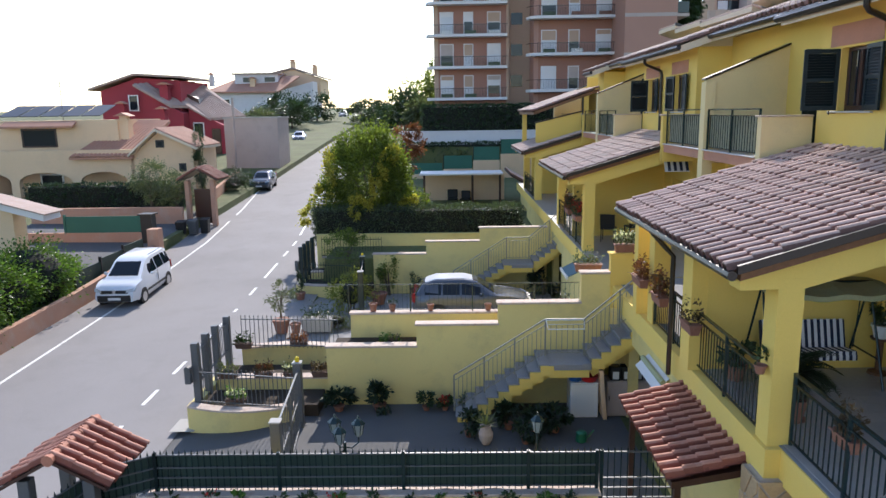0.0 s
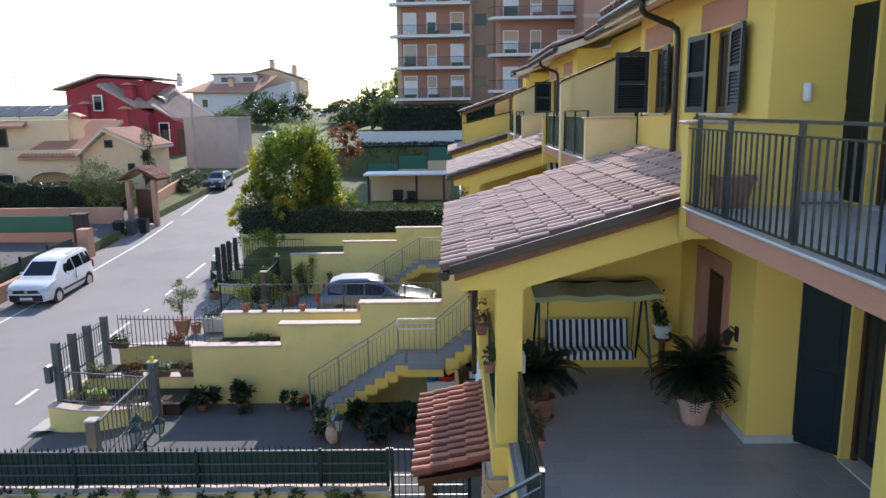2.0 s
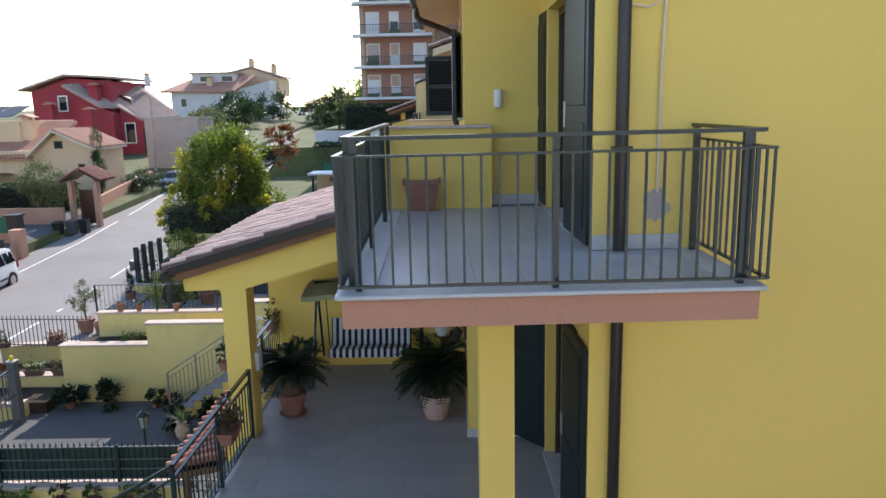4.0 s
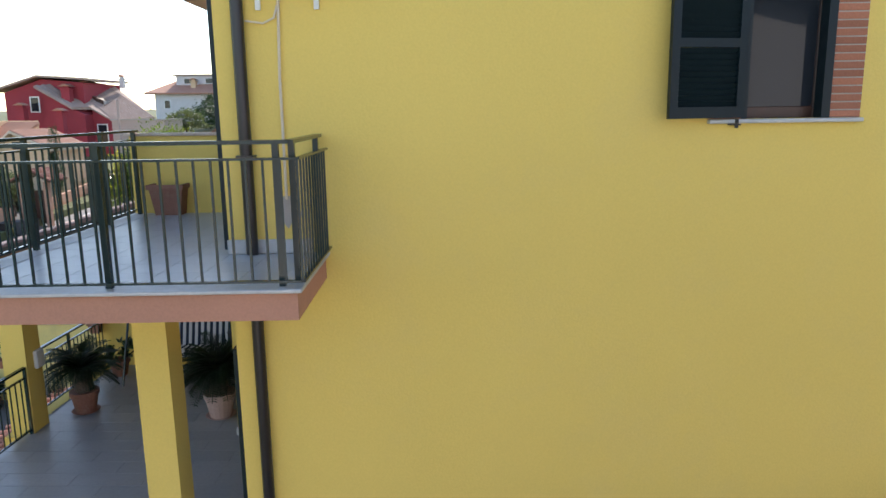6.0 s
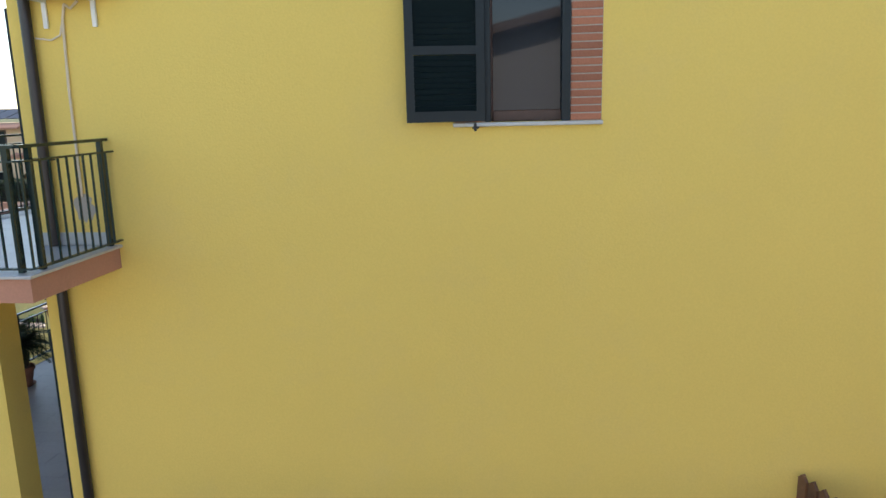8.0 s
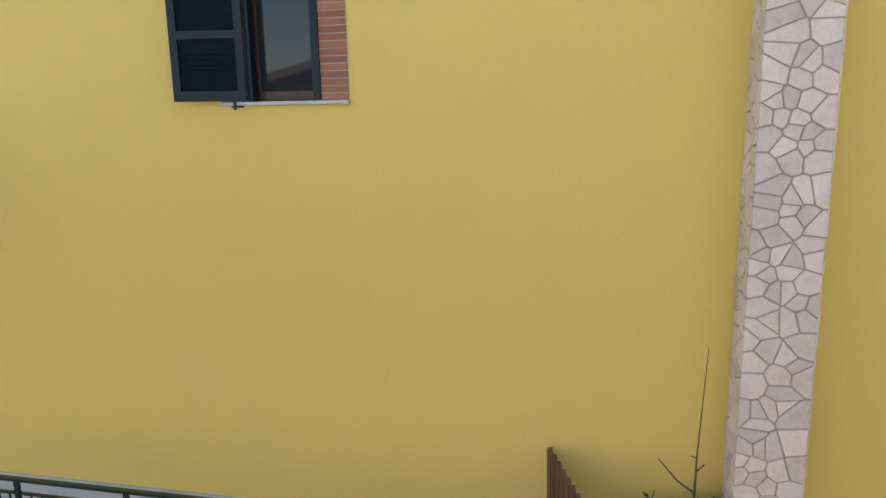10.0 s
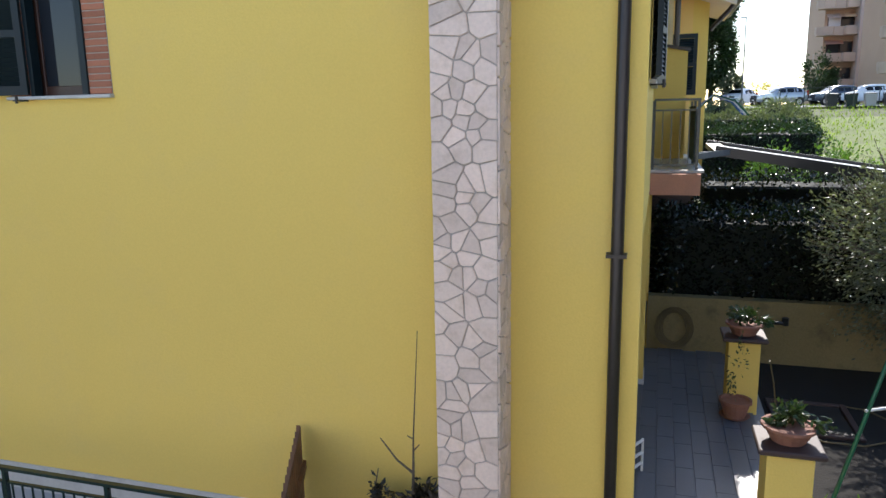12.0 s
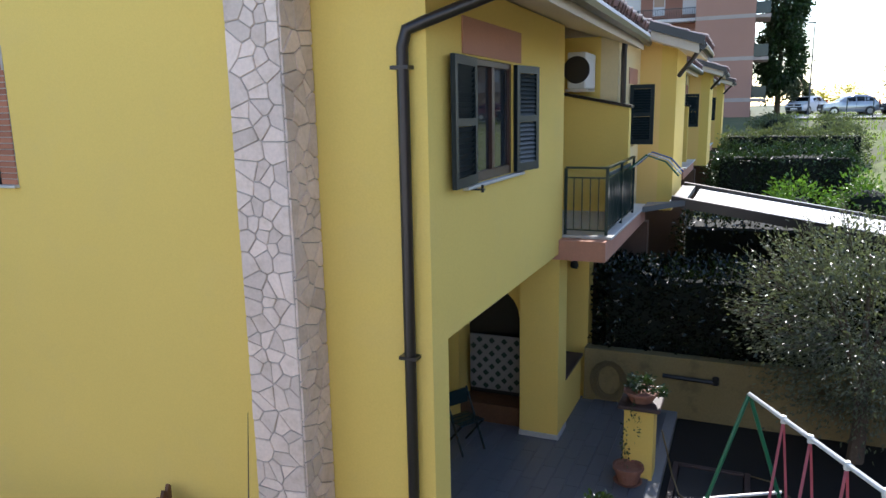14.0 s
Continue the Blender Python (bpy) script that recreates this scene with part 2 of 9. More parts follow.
# lighter copy of the hedge leaf, the lit hedge top put into its colour
LEAF_CLIPPED = leaf_mat("lit_hedge_leaf", (0.07, 0.095, 0.05), through_light=0.25, rough=0.3)
LEAF_SILVER = leaf_mat("silvery_olive_leaf", (0.13, 0.145, 0.10), through_light=0.3, rough=0.33)
LEAF_OLIVE = leaf_mat("olive_leaf", (0.11, 0.13, 0.075), rough=0.5)
LEAF_BRIGHT = leaf_mat("bright_bush_leaf", (0.10, 0.19, 0.035))
LEAF_PALM = leaf_mat("dark_palm_leaf", (0.016, 0.034, 0.014), through_light=0.2)
LEAF_WITHERED = leaf_mat("withered_dark_leaf", (0.045, 0.035, 0.022), through_light=0.15)
LEAF_DRY = leaf_mat("dry_brown_leaf", (0.10, 0.065, 0.035))
PETAL_RED = leaf_mat("red_petal", (0.45, 0.03, 0.03))
PETAL_WHITE = leaf_mat("white_petal", (0.62, 0.60, 0.58))
CAR_WHITE = mat("white_car_paint", (0.74, 0.75, 0.77), 0.12, vary=0.02, bump=0)
CAR_GREY = mat("grey_blue_car_paint", (0.10, 0.112, 0.135), 0.22, 0.5, vary=0.05, bump=0)
CAR_BLUE = mat("dark_blue_car_paint", (0.06, 0.075, 0.10), 0.12, 0.3, vary=0.05, bump=0)
CAR_SILVER = mat("silver_car_paint", (0.45, 0.46, 0.47), 0.15, 0.6, vary=0.03, bump=0)
CAR_RED = mat("dark_red_car_paint", (0.20, 0.02, 0.02), 0.12, vary=0.03, bump=0)
CAR_GLASS = mat("dark_car_glass", (0.008, 0.011, 0.016), 0.05, vary=0.0, bump=0, spec=0.4)
LAMP_GLASS = mat("smoky_lantern_glass", (0.25, 0.28, 0.28), 0.08, vary=0.05, bump=0)
TAIL = mat("red_tail_lens", (0.30, 0.012, 0.012), 0.15, vary=0.0, bump=0)
HEAD = mat("clear_headlamp_lens", (0.55, 0.57, 0.58), 0.08, vary=0.0, bump=0)
YELLOW_LENS = mat("yellow_lens", (0.75, 0.55, 0.02), 0.25, vary=0.05, bump=0)
CURTAIN = mat("white_curtain", (0.62, 0.62, 0.64), 0.8, vary=0.1, scale=2, bump=0.1)
BLUE = mat("blue_plastic", (0.02, 0.10, 0.35), 0.4, vary=0.1, bump=0)
RED_PLASTIC = mat("red_plastic", (0.5, 0.02, 0.02), 0.4, vary=0.1, bump=0)
SOLAR = mat("dark_solar_panel", (0.02, 0.025, 0.04), 0.5, vary=0.1, bump=0)
NAVY = mat("navy_stripe_cloth", (0.02, 0.026, 0.05), 0.9, vary=0.1, bump=0.2)
CLOTH = mat("white_stripe_cloth", (0.66, 0.66, 0.66), 0.9, vary=0.06, bump=0.2)
CANOPY_CLOTH = mat("faded_green_canopy_cloth", (0.36, 0.38, 0.22), 0.9, vary=0.1, bump=0.2)
SCREEN_CLOTH = mat("grey_green_shade_cloth", (0.27, 0.26, 0.18), 0.9, vary=0.15, scale=8, big=1.5, bump=0.2)
FLATS_CONCRETE = mat("beige_balcony_concrete", (0.50, 0.40, 0.33), 0.85, vary=0.1, big=0.5, bump=0.2, spec=0.25)
PANE = bpy.data.materials.new("window_glass")
PANE.use_nodes = True
_p = PANE.node_tree.nodes["Principled BSDF"]
_p.inputs["Base Color"].default_value = (0.02, 0.024, 0.03, 1)
_p.inputs["Roughness"].default_value, _p.inputs["Specular IOR Level"].default_value = 0.03, 0.35
ORANGE_YELLOW = mat("orange_yellow_plaster", (0.85, 0.58, 0.20), 0.85, vary=0.05, scale=9, big=0.4, bump=0.25, spec=0.25)
HOSE = mat("dull_hose_rubber", (0.13, 0.10, 0.045), 0.6)
# stained yellow plaster, its base darkened to stand in for shade
SHADED_STAINED = mat("shaded_stained_yellow_plaster", (0.24, 0.19, 0.09), 0.9, vary=0.15, big=0.8, bump=0.4, second=(0.09, 0.075, 0.05), amount=0.8, spec=0.2)
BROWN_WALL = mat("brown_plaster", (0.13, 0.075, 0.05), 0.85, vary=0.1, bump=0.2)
CAP = mat("dark_brown_cap_tile", (0.06, 0.035, 0.03), 0.6, vary=0.2, bump=0.2)
STAIN = mat("greyish_wall_stain", (0.42, 0.36, 0.30), 0.85, vary=0.1, bump=0.2)


# ---- mesh tools ----
class Geo:
    """Collects faces; v and f go to from_pydata."""
    def __init__(self):
        self.v, self.f, self.smooth = [], [], False

    def add(self, v, f):
        o = len(self.v)
        self.v += [tuple(p) for p in v]
        self.f += [tuple(i + o for i in q) for q in f]
        return self

    def box(self, x0, x1, y0, y1, z0, z1, e=0.0):
        """A box; e: chamfer of its upright and level edges."""
        x0, x1, y0, y1, z0, z1 = min(x0, x1), max(x0, x1), min(y0, y1), max(y0, y1), min(z0, z1), max(z0, z1)
        if e <= 0:
            v = [(x, y, z) for z in (z0, z1) for x, y in ((x0, y0), (x1, y0), (x1, y1), (x0, y1))]
            return self.add(v, [(0, 3, 2, 1), (4, 5, 6, 7), (0, 1, 5, 4), (1, 2, 6, 5), (2, 3, 7, 6), (3, 0, 4, 7)])
        e = min(e, 0.45 * min(x1 - x0, y1 - y0, z1 - z0))
        rings = []
        for z, d in ((z0, e), (z0 + e, 0), (z1 - e, 0), (z1, e)):
            a, b, c, g = x0 + d, x1 - d, y0 + d, y1 - d
            rings.append([(a + e, c, z), (b - e, c, z), (b, c + e, z), (b, g - e, z), (b - e, g, z), (a + e, g, z), (a, g - e, z), (a, c + e, z)])
        return self.loft(rings)

    def loft(self, rings, closed=True, caps=True):
        n, v, f = len(rings[0]), [], []
        for r in rings:
            v += r
        for k in range(len(rings) - 1):
            for i in range(n if closed else n - 1):
                j = (i + 1) % n
                f.append((k * n + i, k * n + j, (k + 1) * n + j, (k + 1) * n + i))
        if caps:
            f.append(tuple(reversed(range(n))))
            f.append(tuple((len(rings) - 1) * n + i for i in range(n)))
        return self.add(v, f)

    def prism(self, poly, way):
        """A flat outline (3D points) pushed along way."""
        w = Vector(way)
        a = [Vector(p) for p in poly]
        return self.loft([a, [p + w for p in a]])

    def tube(self, path, r, n=8, caps=True):
        """A round bar along a path; r: one radius or one for each point."""
        pts = [Vector(p) for p in path]
        rs = r if isinstance(r, (list, tuple)) else [r] * len(pts)
        rings, up = [], None
        for i, p in enumerate(pts):
            d = (pts[min(i + 1, len(pts) - 1)] - pts[max(i - 1, 0)]).normalized()
            if up is None:
                up = Vector((0, 0, 1)) if abs(d.z) < 0.9 else Vector((1, 0, 0))
            s = d.cross(up).normalized()
            up = s.cross(d).normalized()
            rings.append([p + rs[i] * (math.cos(a) * s + math.sin(a) * up) for a in [2 * math.pi * k / n for k in range(n)]])
        return self.loft(rings, caps=caps)

    def bar(self, a, b, w, h=None):
        """A square bar from a to b."""
        h = h or w
        a, b = Vector(a), Vector(b)
        d = (b - a).normalized()
        up = Vector((0, 0, 1)) if abs(d.z) < 0.95 else Vector((0, 1, 0))
        s = d.cross(up).normalized() * w / 2
        u = s.cross(d).normalized() * h / 2
        return self.loft([[p + s + u, p - s + u, p - s - u, p + s - u] for p in (a, b)])

    def lathe(self, profile, n=16, at=(0, 0, 0), caps=True):
        x, y, z = at
        return self.loft([[(x + r * math.cos(2 * math.pi * k / n), y + r * math.sin(2 * math.pi * k / n), z + h) for k in range(n)] for r, h in profile], caps=caps)

    def ball(self, c, r, n=10, m=6):
        rx, ry, rz = r if isinstance(r, (tuple, list)) else (r, r, r)
        rings = []
        for k in range(m + 1):
            a = math.pi * (k / m - 0.5)
            a = max(-1.5, min(1.5, a))
            rings.append([(c[0] + rx * math.cos(a) * math.cos(2 * math.pi * i / n), c[1] + ry * math.cos(a) * math.sin(2 * math.pi * i / n), c[2] + rz * math.sin(a)) for i in range(n)])
        return self.loft(rings)

    def leaf(self, p, d, s, w, n=None):
        """A small folded leaf at p, pointing along d, s long and w wide."""
        d = Vector(d).normalized()
        n = Vector(n or (random.uniform(-1, 1), random.uniform(-1, 1), random.uniform(0.2, 1)))
        side = d.cross(n)
        if side.length < 1e-4:
            side = d.cross(Vector((1, 0.3, 0.2)))
        side = side.normalized() * w / 2
        p = Vector(p)
        mid = p + d * s * 0.5
        up = side.cross(d).normalized() * w * 0.18
        return self.add([p, mid + side + up, p + d * s, mid - side + up], [(0, 1, 2), (0, 2, 3)])

    def mesh(self, name, material, smooth=None):
        me = bpy.data.meshes.new(name)
        me.from_pydata(self.v, [], self.f)
        mats = material if isinstance(material, (list, tuple)) else [material]
        for m in mats:
            me.materials.append(m)
        bm = bmesh.new()
        bm.from_mesh(me)
        bmesh.ops.recalc_face_normals(bm, faces=bm.faces)
        bm.to_mesh(me)
        bm.free()
        if self.smooth if smooth is None else smooth:
            me.polygons.foreach_set("use_smooth", [True] * len(me.polygons))
            me.set_sharp_from_angle(angle=radians(42))
        return me


# The street and the house fronts are laid out in survey frames of their own; the gable and the gardens lie in the world's.
WORLD = Matrix.Identity(4)
STREET = pose(0.561, -0.105, 0.816, -0.284, 0.226, -1.048) @ Matrix.Scale(0.898, 4)
ROW = STREET @ Matrix.Translation((3.9, -0.15, 6.57)) @ Matrix.Scale(1.045, 4) @ Matrix.Translation((-3.9, 0.15, -6.57))
BASE = [STREET]


def survey(m):
    """All things made from here on are laid out in the frame m."""
    BASE[0] = m


def thing(name, m, label, category, group="", kind=""):
    """An Empty at the pose m, the base of a thing."""
    ob = new(name)
    ob.matrix_basis = BASE[0] @ m
    ob.empty_display_size = 0.1
    return tagged(ob, label, category, group, kind)


def part(name, geo, material, parent=None, label="", smooth=None, m=None):
    """One mesh object under a thing or a part."""
    ob = new(name, geo if isinstance(geo, bpy.types.Mesh) else geo.mesh(name, material, smooth))
    if parent:
        ob.parent = parent
    if m is not None:
        ob.matrix_basis = m
    return tagged(ob, label)


def solo(name, geo, material, label, category, group="", kind="", m=None, smooth=None):
    """A thing of one mesh."""
    return tagged(part(name, geo, material, None, "", smooth, BASE[0] @ (m or WORLD)), label, category, group, kind)


def lerp(a, b, t):
    return a + (b - a) * t


def interp(x, pts):
    for (a, u), (b, w) in zip(pts, pts[1:]):
        if x <= b:
            return lerp(u, w, max(0.0, (x - a) / (b - a)))
    return pts[-1][1]


ROAD_Z = [(-60, -3.0), (10, -1.8), (20, -1.57), (29, -1.3), (39, -0.65), (59, 0.5), (90, 2.6), (150, 6.2), (260, 8.0)]
ROAD_X = [(-60, -11.5), (40, -11.6), (50, -12.4), (60, -13.6), (75, -15.2), (90, -17.4), (110, -20.0), (150, -22.0), (260, -22.0)]


def road_z(y):
    return interp(y, ROAD_Z)


def road_x(y):
    """The middle of the carriageway."""
    return interp(y, ROAD_X)


# ---- ground and road ----
def back_z(y):
    return interp(y, [(-60, 2.2), (13, 2.3), (20, 2.7), (40, 4.5), (56, 6.2), (62, 6.4), (120, 6.5), (400, 6.6)])


def ground_z(x, y):
    if x > 18.65 or (x > 9.0 and y < 4.9 and y > 3.75) or (x > 15.4 and y < 4.9):
        return back_z(y) if x > 18.65 else 2.25
    if x < -16.0:
        return road_z(y) + 0.45 + 0.012 * min(60.0, -16.0 - x)
    if x < -7.3 or (x < -5.9 and 31.4 < y < 46.2) or (x < road_x(y) + 4.5 and y > 46):
        return road_z(y) - 0.04
    if y < 18.4:
        return lerp(road_z(y) - 0.04, -1.3, min(1.0, (x + 7.3) / 3.0))
    if y < 31.5:
        return lerp(road_z(y) - 0.04, -1.5, min(1.0, (x + 7.3) / 3.0))
    return interp(y, [(31.5, 0.1), (45, 0.3), (61.9, 1.2), (62.3, 3.6), (80, 4.6), (150, 6.1), (400, 6.2)])


def sheet(xs, ys, z):
    g = Geo()
    for y in ys:
        g.v += [(x, y, z(x, y)) for x in xs]
    n = len(xs)
    g.f = [(j * n + i, j * n + i + 1, (j + 1) * n + i + 1, (j + 1) * n + i) for j in range(len(ys) - 1) for i in range(n - 1)]
    return g


xs = [-2500, -600, -200, -100, -60, -40, -30, -25, -20, -16.02, -15.98, -12, -9, -7.3, -6, -5.8, -4.3, -2, 0, 2, 4, 6, 8.98, 9.02, 12, 15.38, 15.42, 18.63, 18.67, 20, 22, 25, 30, 40, 60, 100, 250, 700, 2500]
ys = [-600, -100, -40, -15, -5, 0, 3.73, 3.77, 4.88, 4.92, 8, 10, 13, 16, 18.38, 18.42, 20, 23, 26, 29, 31.48, 31.52, 35, 39, 42, 45.9, 46.1, 50, 55, 59, 61.9, 62.3, 70, 80, 90, 100, 110, 120, 150, 200, 260, 400, 700, 2500]
land = sheet(xs, ys, ground_z)
land.v = [tuple(STREET @ Vector(p)) if p[0] < 9.0 else p for p in land.v]
survey(WORLD)
solo("ground", land, GRASS_SOIL, "uneven grassy soil reaching the horizon", "ground", kind="structure")


survey(STREET)


def strip(off0, off1, y0, y1, dz, step=2.0, width_z=None):
    g = Geo()
    n = max(1, int((y1 - y0) / step))
    for k in range(n + 1):
        y = lerp(y0, y1, k / n)
        g.v += [(road_x(y) + off0, y, road_z(y) + dz), (road_x(y) + off1, y, road_z(y) + dz)]
    g.f = [(2 * k, 2 * k + 1, 2 * k + 3, 2 * k + 2) for k in range(n)]
    return g


solo("road", strip(-4.2, 4.3, -60, 240, 0.0), ASPHALT, "worn grey asphalt street climbing uphill", "road", kind="structure")
solo("street_verge", strip(4.3, 5.62, 20, 46, -0.012), ASPHALT, "asphalt verge between the street and the garden fences", "verge", kind="structure")
lines = thing("road_marking", pose(0, 0, 0), "worn white edge lines painted on the asphalt", "road marking", kind="structure")
part("edge_line", strip(-2.65, -2.53, -40, 46, 0.006), LINE, lines)
part("edge_line", strip(-2.65, -2.53, 48, 150, 0.006), LINE, lines)
y = -20.0
random.seed(4)
for k in range(28):
    n = (2.6, 1.1, 1.1)[k % 3]
    part("dash", strip(2.55, 2.67, y, y + n, 0.006, 0.6), LINE, lines)
    y += n + (1.3, 1.2, 1.5)[k % 3]
# drives and apron
solo("driveway", sheet([-7.35, -6, -4.4, -3, -1, 1, 3, 4.3], [6.0, 8, 10, 12, 14, 16, 18.3], lambda x, y: ground_z(x, y) + 0.015), ASPHALT_DARK, "dark asphalt drive beside the yellow wall", "driveway", kind="structure")
solo("driveway", sheet([-7.35, -6, -4.4, -3, -1, 1, 3, 4.3], [18.75, 22, 25, 28, 31.2], lambda x, y: ground_z(x, y) + 0.015), PAVER, "grey paved drive under the parked estate car", "driveway", kind="structure")
solo("pavement", sheet([-7.45, -7.1, -6.8], [17.2, 17.6, 18.0], lambda x, y: -1.52), CONCRETE, "pale concrete ramp edge at the kerb", "pavement", kind="structure")

# ---- terraced houses ----
P = 13.2
Z_TERR, Z_BALC = 2.22, 5.545


TILE_PROFILE = ((-0.5, -0.004), (-0.42, -0.012), (-0.31, -0.012), *((-0.30 * math.cos(math.pi * q / 8), 0.10 * math.sin(math.pi * q / 8)) for q in range(1, 8)), (0.31, -0.012), (0.42, -0.012), (0.5, -0.004))


def tile_into(g, w, n, m):
    """One clay tile: a flat pan and a barrel, its lower lip thick, lying along +y (up the slope), width along x."""
    o, k = len(g.v), len(TILE_PROFILE)
    for s, y, up in ((1.0, 0, 0.026), (0.95, n, 0.0), (1.0, 0, -0.002)):
        g.v += [tuple(m @ Vector((u * w * s, y, up + z * s))) for u, z in TILE_PROFILE]
    g.f += [(o + i, o + i + 1, o + k + i + 1, o + k + i) for i in range(k - 1)] + [(o + 2 * k + i, o + 2 * k + i + 1, o + i + 1, o + i) for i in range(k - 1)]


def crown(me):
    """Gives the upper faces of each tile's barrel the second material: sun on the crowns, put into colour."""
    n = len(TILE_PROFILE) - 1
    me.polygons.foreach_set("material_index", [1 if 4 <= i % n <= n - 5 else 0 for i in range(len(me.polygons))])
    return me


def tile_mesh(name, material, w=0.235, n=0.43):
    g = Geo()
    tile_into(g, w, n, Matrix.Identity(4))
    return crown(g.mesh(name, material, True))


def tile_quad(parent, a, b, c, d, material, w=0.25, label="", m=None):
    """Barrel ribs from the eave a-b up to the ridge d-c, on a far roof."""
    a, b, c, d = Vector(a), Vector(b), Vector(c), Vector(d)
    n = max(2, round((b - a).length / w))
    nn = (b - a).cross(d - a).normalized()
    nn = nn if nn.z > 0 else -nn
    g = Geo()
    for i in range(n):
        r = []
        for p, q in ((a, b), (d, c)):
            r.append([p.lerp(q, (i + u) / n) + nn * z for u, z in ((0.15, 0.0), (0.35, 0.08), (0.6, 0.10), (0.85, 0.07), (0.98, 0.0))])
        g.loft(r)
    tagged(part("tiles", g, material, parent, label, m=m), kind="stuff")


def tile_field(parent, x0, z0, x1, z1, y0, y1, mesh=None, material=None, wt=0.245, step=0.355, seed=1, label="", at=None):
    """Tiles up a slope from the eave (x0, z0) to (x1, z1), between y0 and y1: single parts with mesh, else joined."""
    rnd = random.Random(seed)
    run = math.hypot(x1 - x0, z1 - z0)
    d = Vector(((x1 - x0) / run, 0, (z1 - z0) / run))
    up = Vector((-d.z, 0, d.x)) if d.x > 0 else Vector((d.z, 0, -d.x))
    n, rows = max(1, round((y1 - y0) / wt)), max(1, math.ceil(run / step))
    w = (y1 - y0) / n
    side = d.cross(up)
    g = Geo()
    stag = [rnd.uniform(-0.05, 0.03) for _ in range(n)]
    for r in range(rows):
        for i in range(n):
            p = Vector((x0, y0 + (i + 0.5) * w, z0)) + d * (r * step - 0.04 + stag[i] * 0.3 + rnd.uniform(-0.008, 0.008)) + up * (0.012 + rnd.uniform(-0.006, 0.010))
            tw = rnd.uniform(-0.02, 0.02)
            m = Matrix(((side.x, d.x, up.x, p.x), (side.y, d.y, up.y, p.y), (side.z, d.z, up.z, p.z), (0, 0, 0, 1))) @ pose(0, 0, 0, rnd.uniform(-0.8, 0.8), 0, math.degrees(tw))
            if mesh:
                part("tile", mesh, None, parent, "", m=m)
            else:
                tile_into(g, w, min(0.43, run - r * step + 0.04), m)
    if not mesh:
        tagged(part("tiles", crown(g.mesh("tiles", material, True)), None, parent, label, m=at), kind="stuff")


def shutter_geo(w, h):
    """A framed leaf with two fields of closely set louvres."""
    s, mid = 0.07, h * 0.5
    fields = ((0.09, mid - 0.035), (mid + 0.035, h - 0.08))
    g = Geo()
    wall_grid(g, -0.022, 0.022, 0, w, 0, h, [(s, w - s, lo, hi) for lo, hi in fields], lambda t, u, z: (u, t, z))
    for lo, hi in fields:
        n = max(2, int((hi - lo) / 0.045))
        d = (hi - lo) / n
        pr = []
        for k in range(n):
            pr += [(-0.017, lo + k * d), (0.010, lo + (k + 0.92) * d)]
        o = len(g.v)
        g.v += [(x, y, z) for y, z in pr for x in (s, w - s)]
        g.f += [(o + 2 * k, o + 2 * k + 1, o + 2 * k + 3, o + 2 * k + 2) for k in range(len(pr) - 1)]
    return g


def window(parent, m, w, h, left=170, right=110, sill=True, curtain=True, leaf=None, door=False, single=False, right_leaf=None, set_back=0.12):
    """A window in its wall opening: outward is -y, its sill at z = 0, its middle at x = 0."""
    g = Geo()
    f = 0.065
    d = set_back
    g.box(-w / 2, -w / 2 + f, d, d + 0.06, 0, h, 0.006).box(w / 2 - f, w / 2, d, d + 0.06, 0, h, 0.006)
    g.box(-w / 2 + f, w / 2 - f, d, d + 0.06, 0, f + 0.03, 0.006).box(-w / 2 + f, w / 2 - f, d, d + 0.06, h - f, h, 0.006)
    if not single:
        g.box(-0.045, 0.045, d - 0.01, d + 0.05, f + 0.03, h - f, 0.006)
    win = part("french_door" if door else "window", g, WOOD_DARK, parent, "brown wooden casement with green louvred shutters", m=m)
    part("pane", Geo().box(-w / 2 + f, w / 2 - f if single else -0.045, d + 0.025, d + 0.032, f + 0.03, h - f), PANE, win)
    if single:
        part("outer_frame", Geo().box(-w / 2, -w / 2 + 0.05, -0.01, 0.09, 0, h).box(w / 2 - 0.07, w / 2, -0.03, 0.09, 0, h), SHUTTER, win)
    else:
        part("pane", Geo().box(0.045, w / 2 - f, d + 0.025, d + 0.032, f + 0.03, h - f), PANE, win)
    if sill:
        part("sill", Geo().box(-w / 2 - 0.27, w / 2 + 0.27, -0.06, 0.14, -0.035, -0.002, 0.006), MARBLE, win)
    lw = leaf or w / 2
    sh = shutter_geo(lw, h - 0.02).mesh("shutter", SHUTTER)
    part("shutter", sh, None, win, "dark green louvred shutter standing open", m=pose(-w / 2, -0.03, 0.01, 0, 0, -left))
    if right:
        if right_leaf:
            sh = shutter_geo(right_leaf, h - 0.02).mesh("shutter", SHUTTER)
        part("shutter", sh, None, win, "dark green louvred shutter standing open", m=pose(w / 2, -0.03, 0.01, 0, 0, 180 + right))
    part("shutter_catch", Geo().box(-w / 2 - 0.10, -w / 2 - 0.05, -0.14, 0.0, -0.05, -0.036).tube([(-w / 2 - 0.075, -0.12, -0.07), (-w / 2 - 0.075, -0.12, 0.0)], 0.014, 6), BLACK, win)
    return win


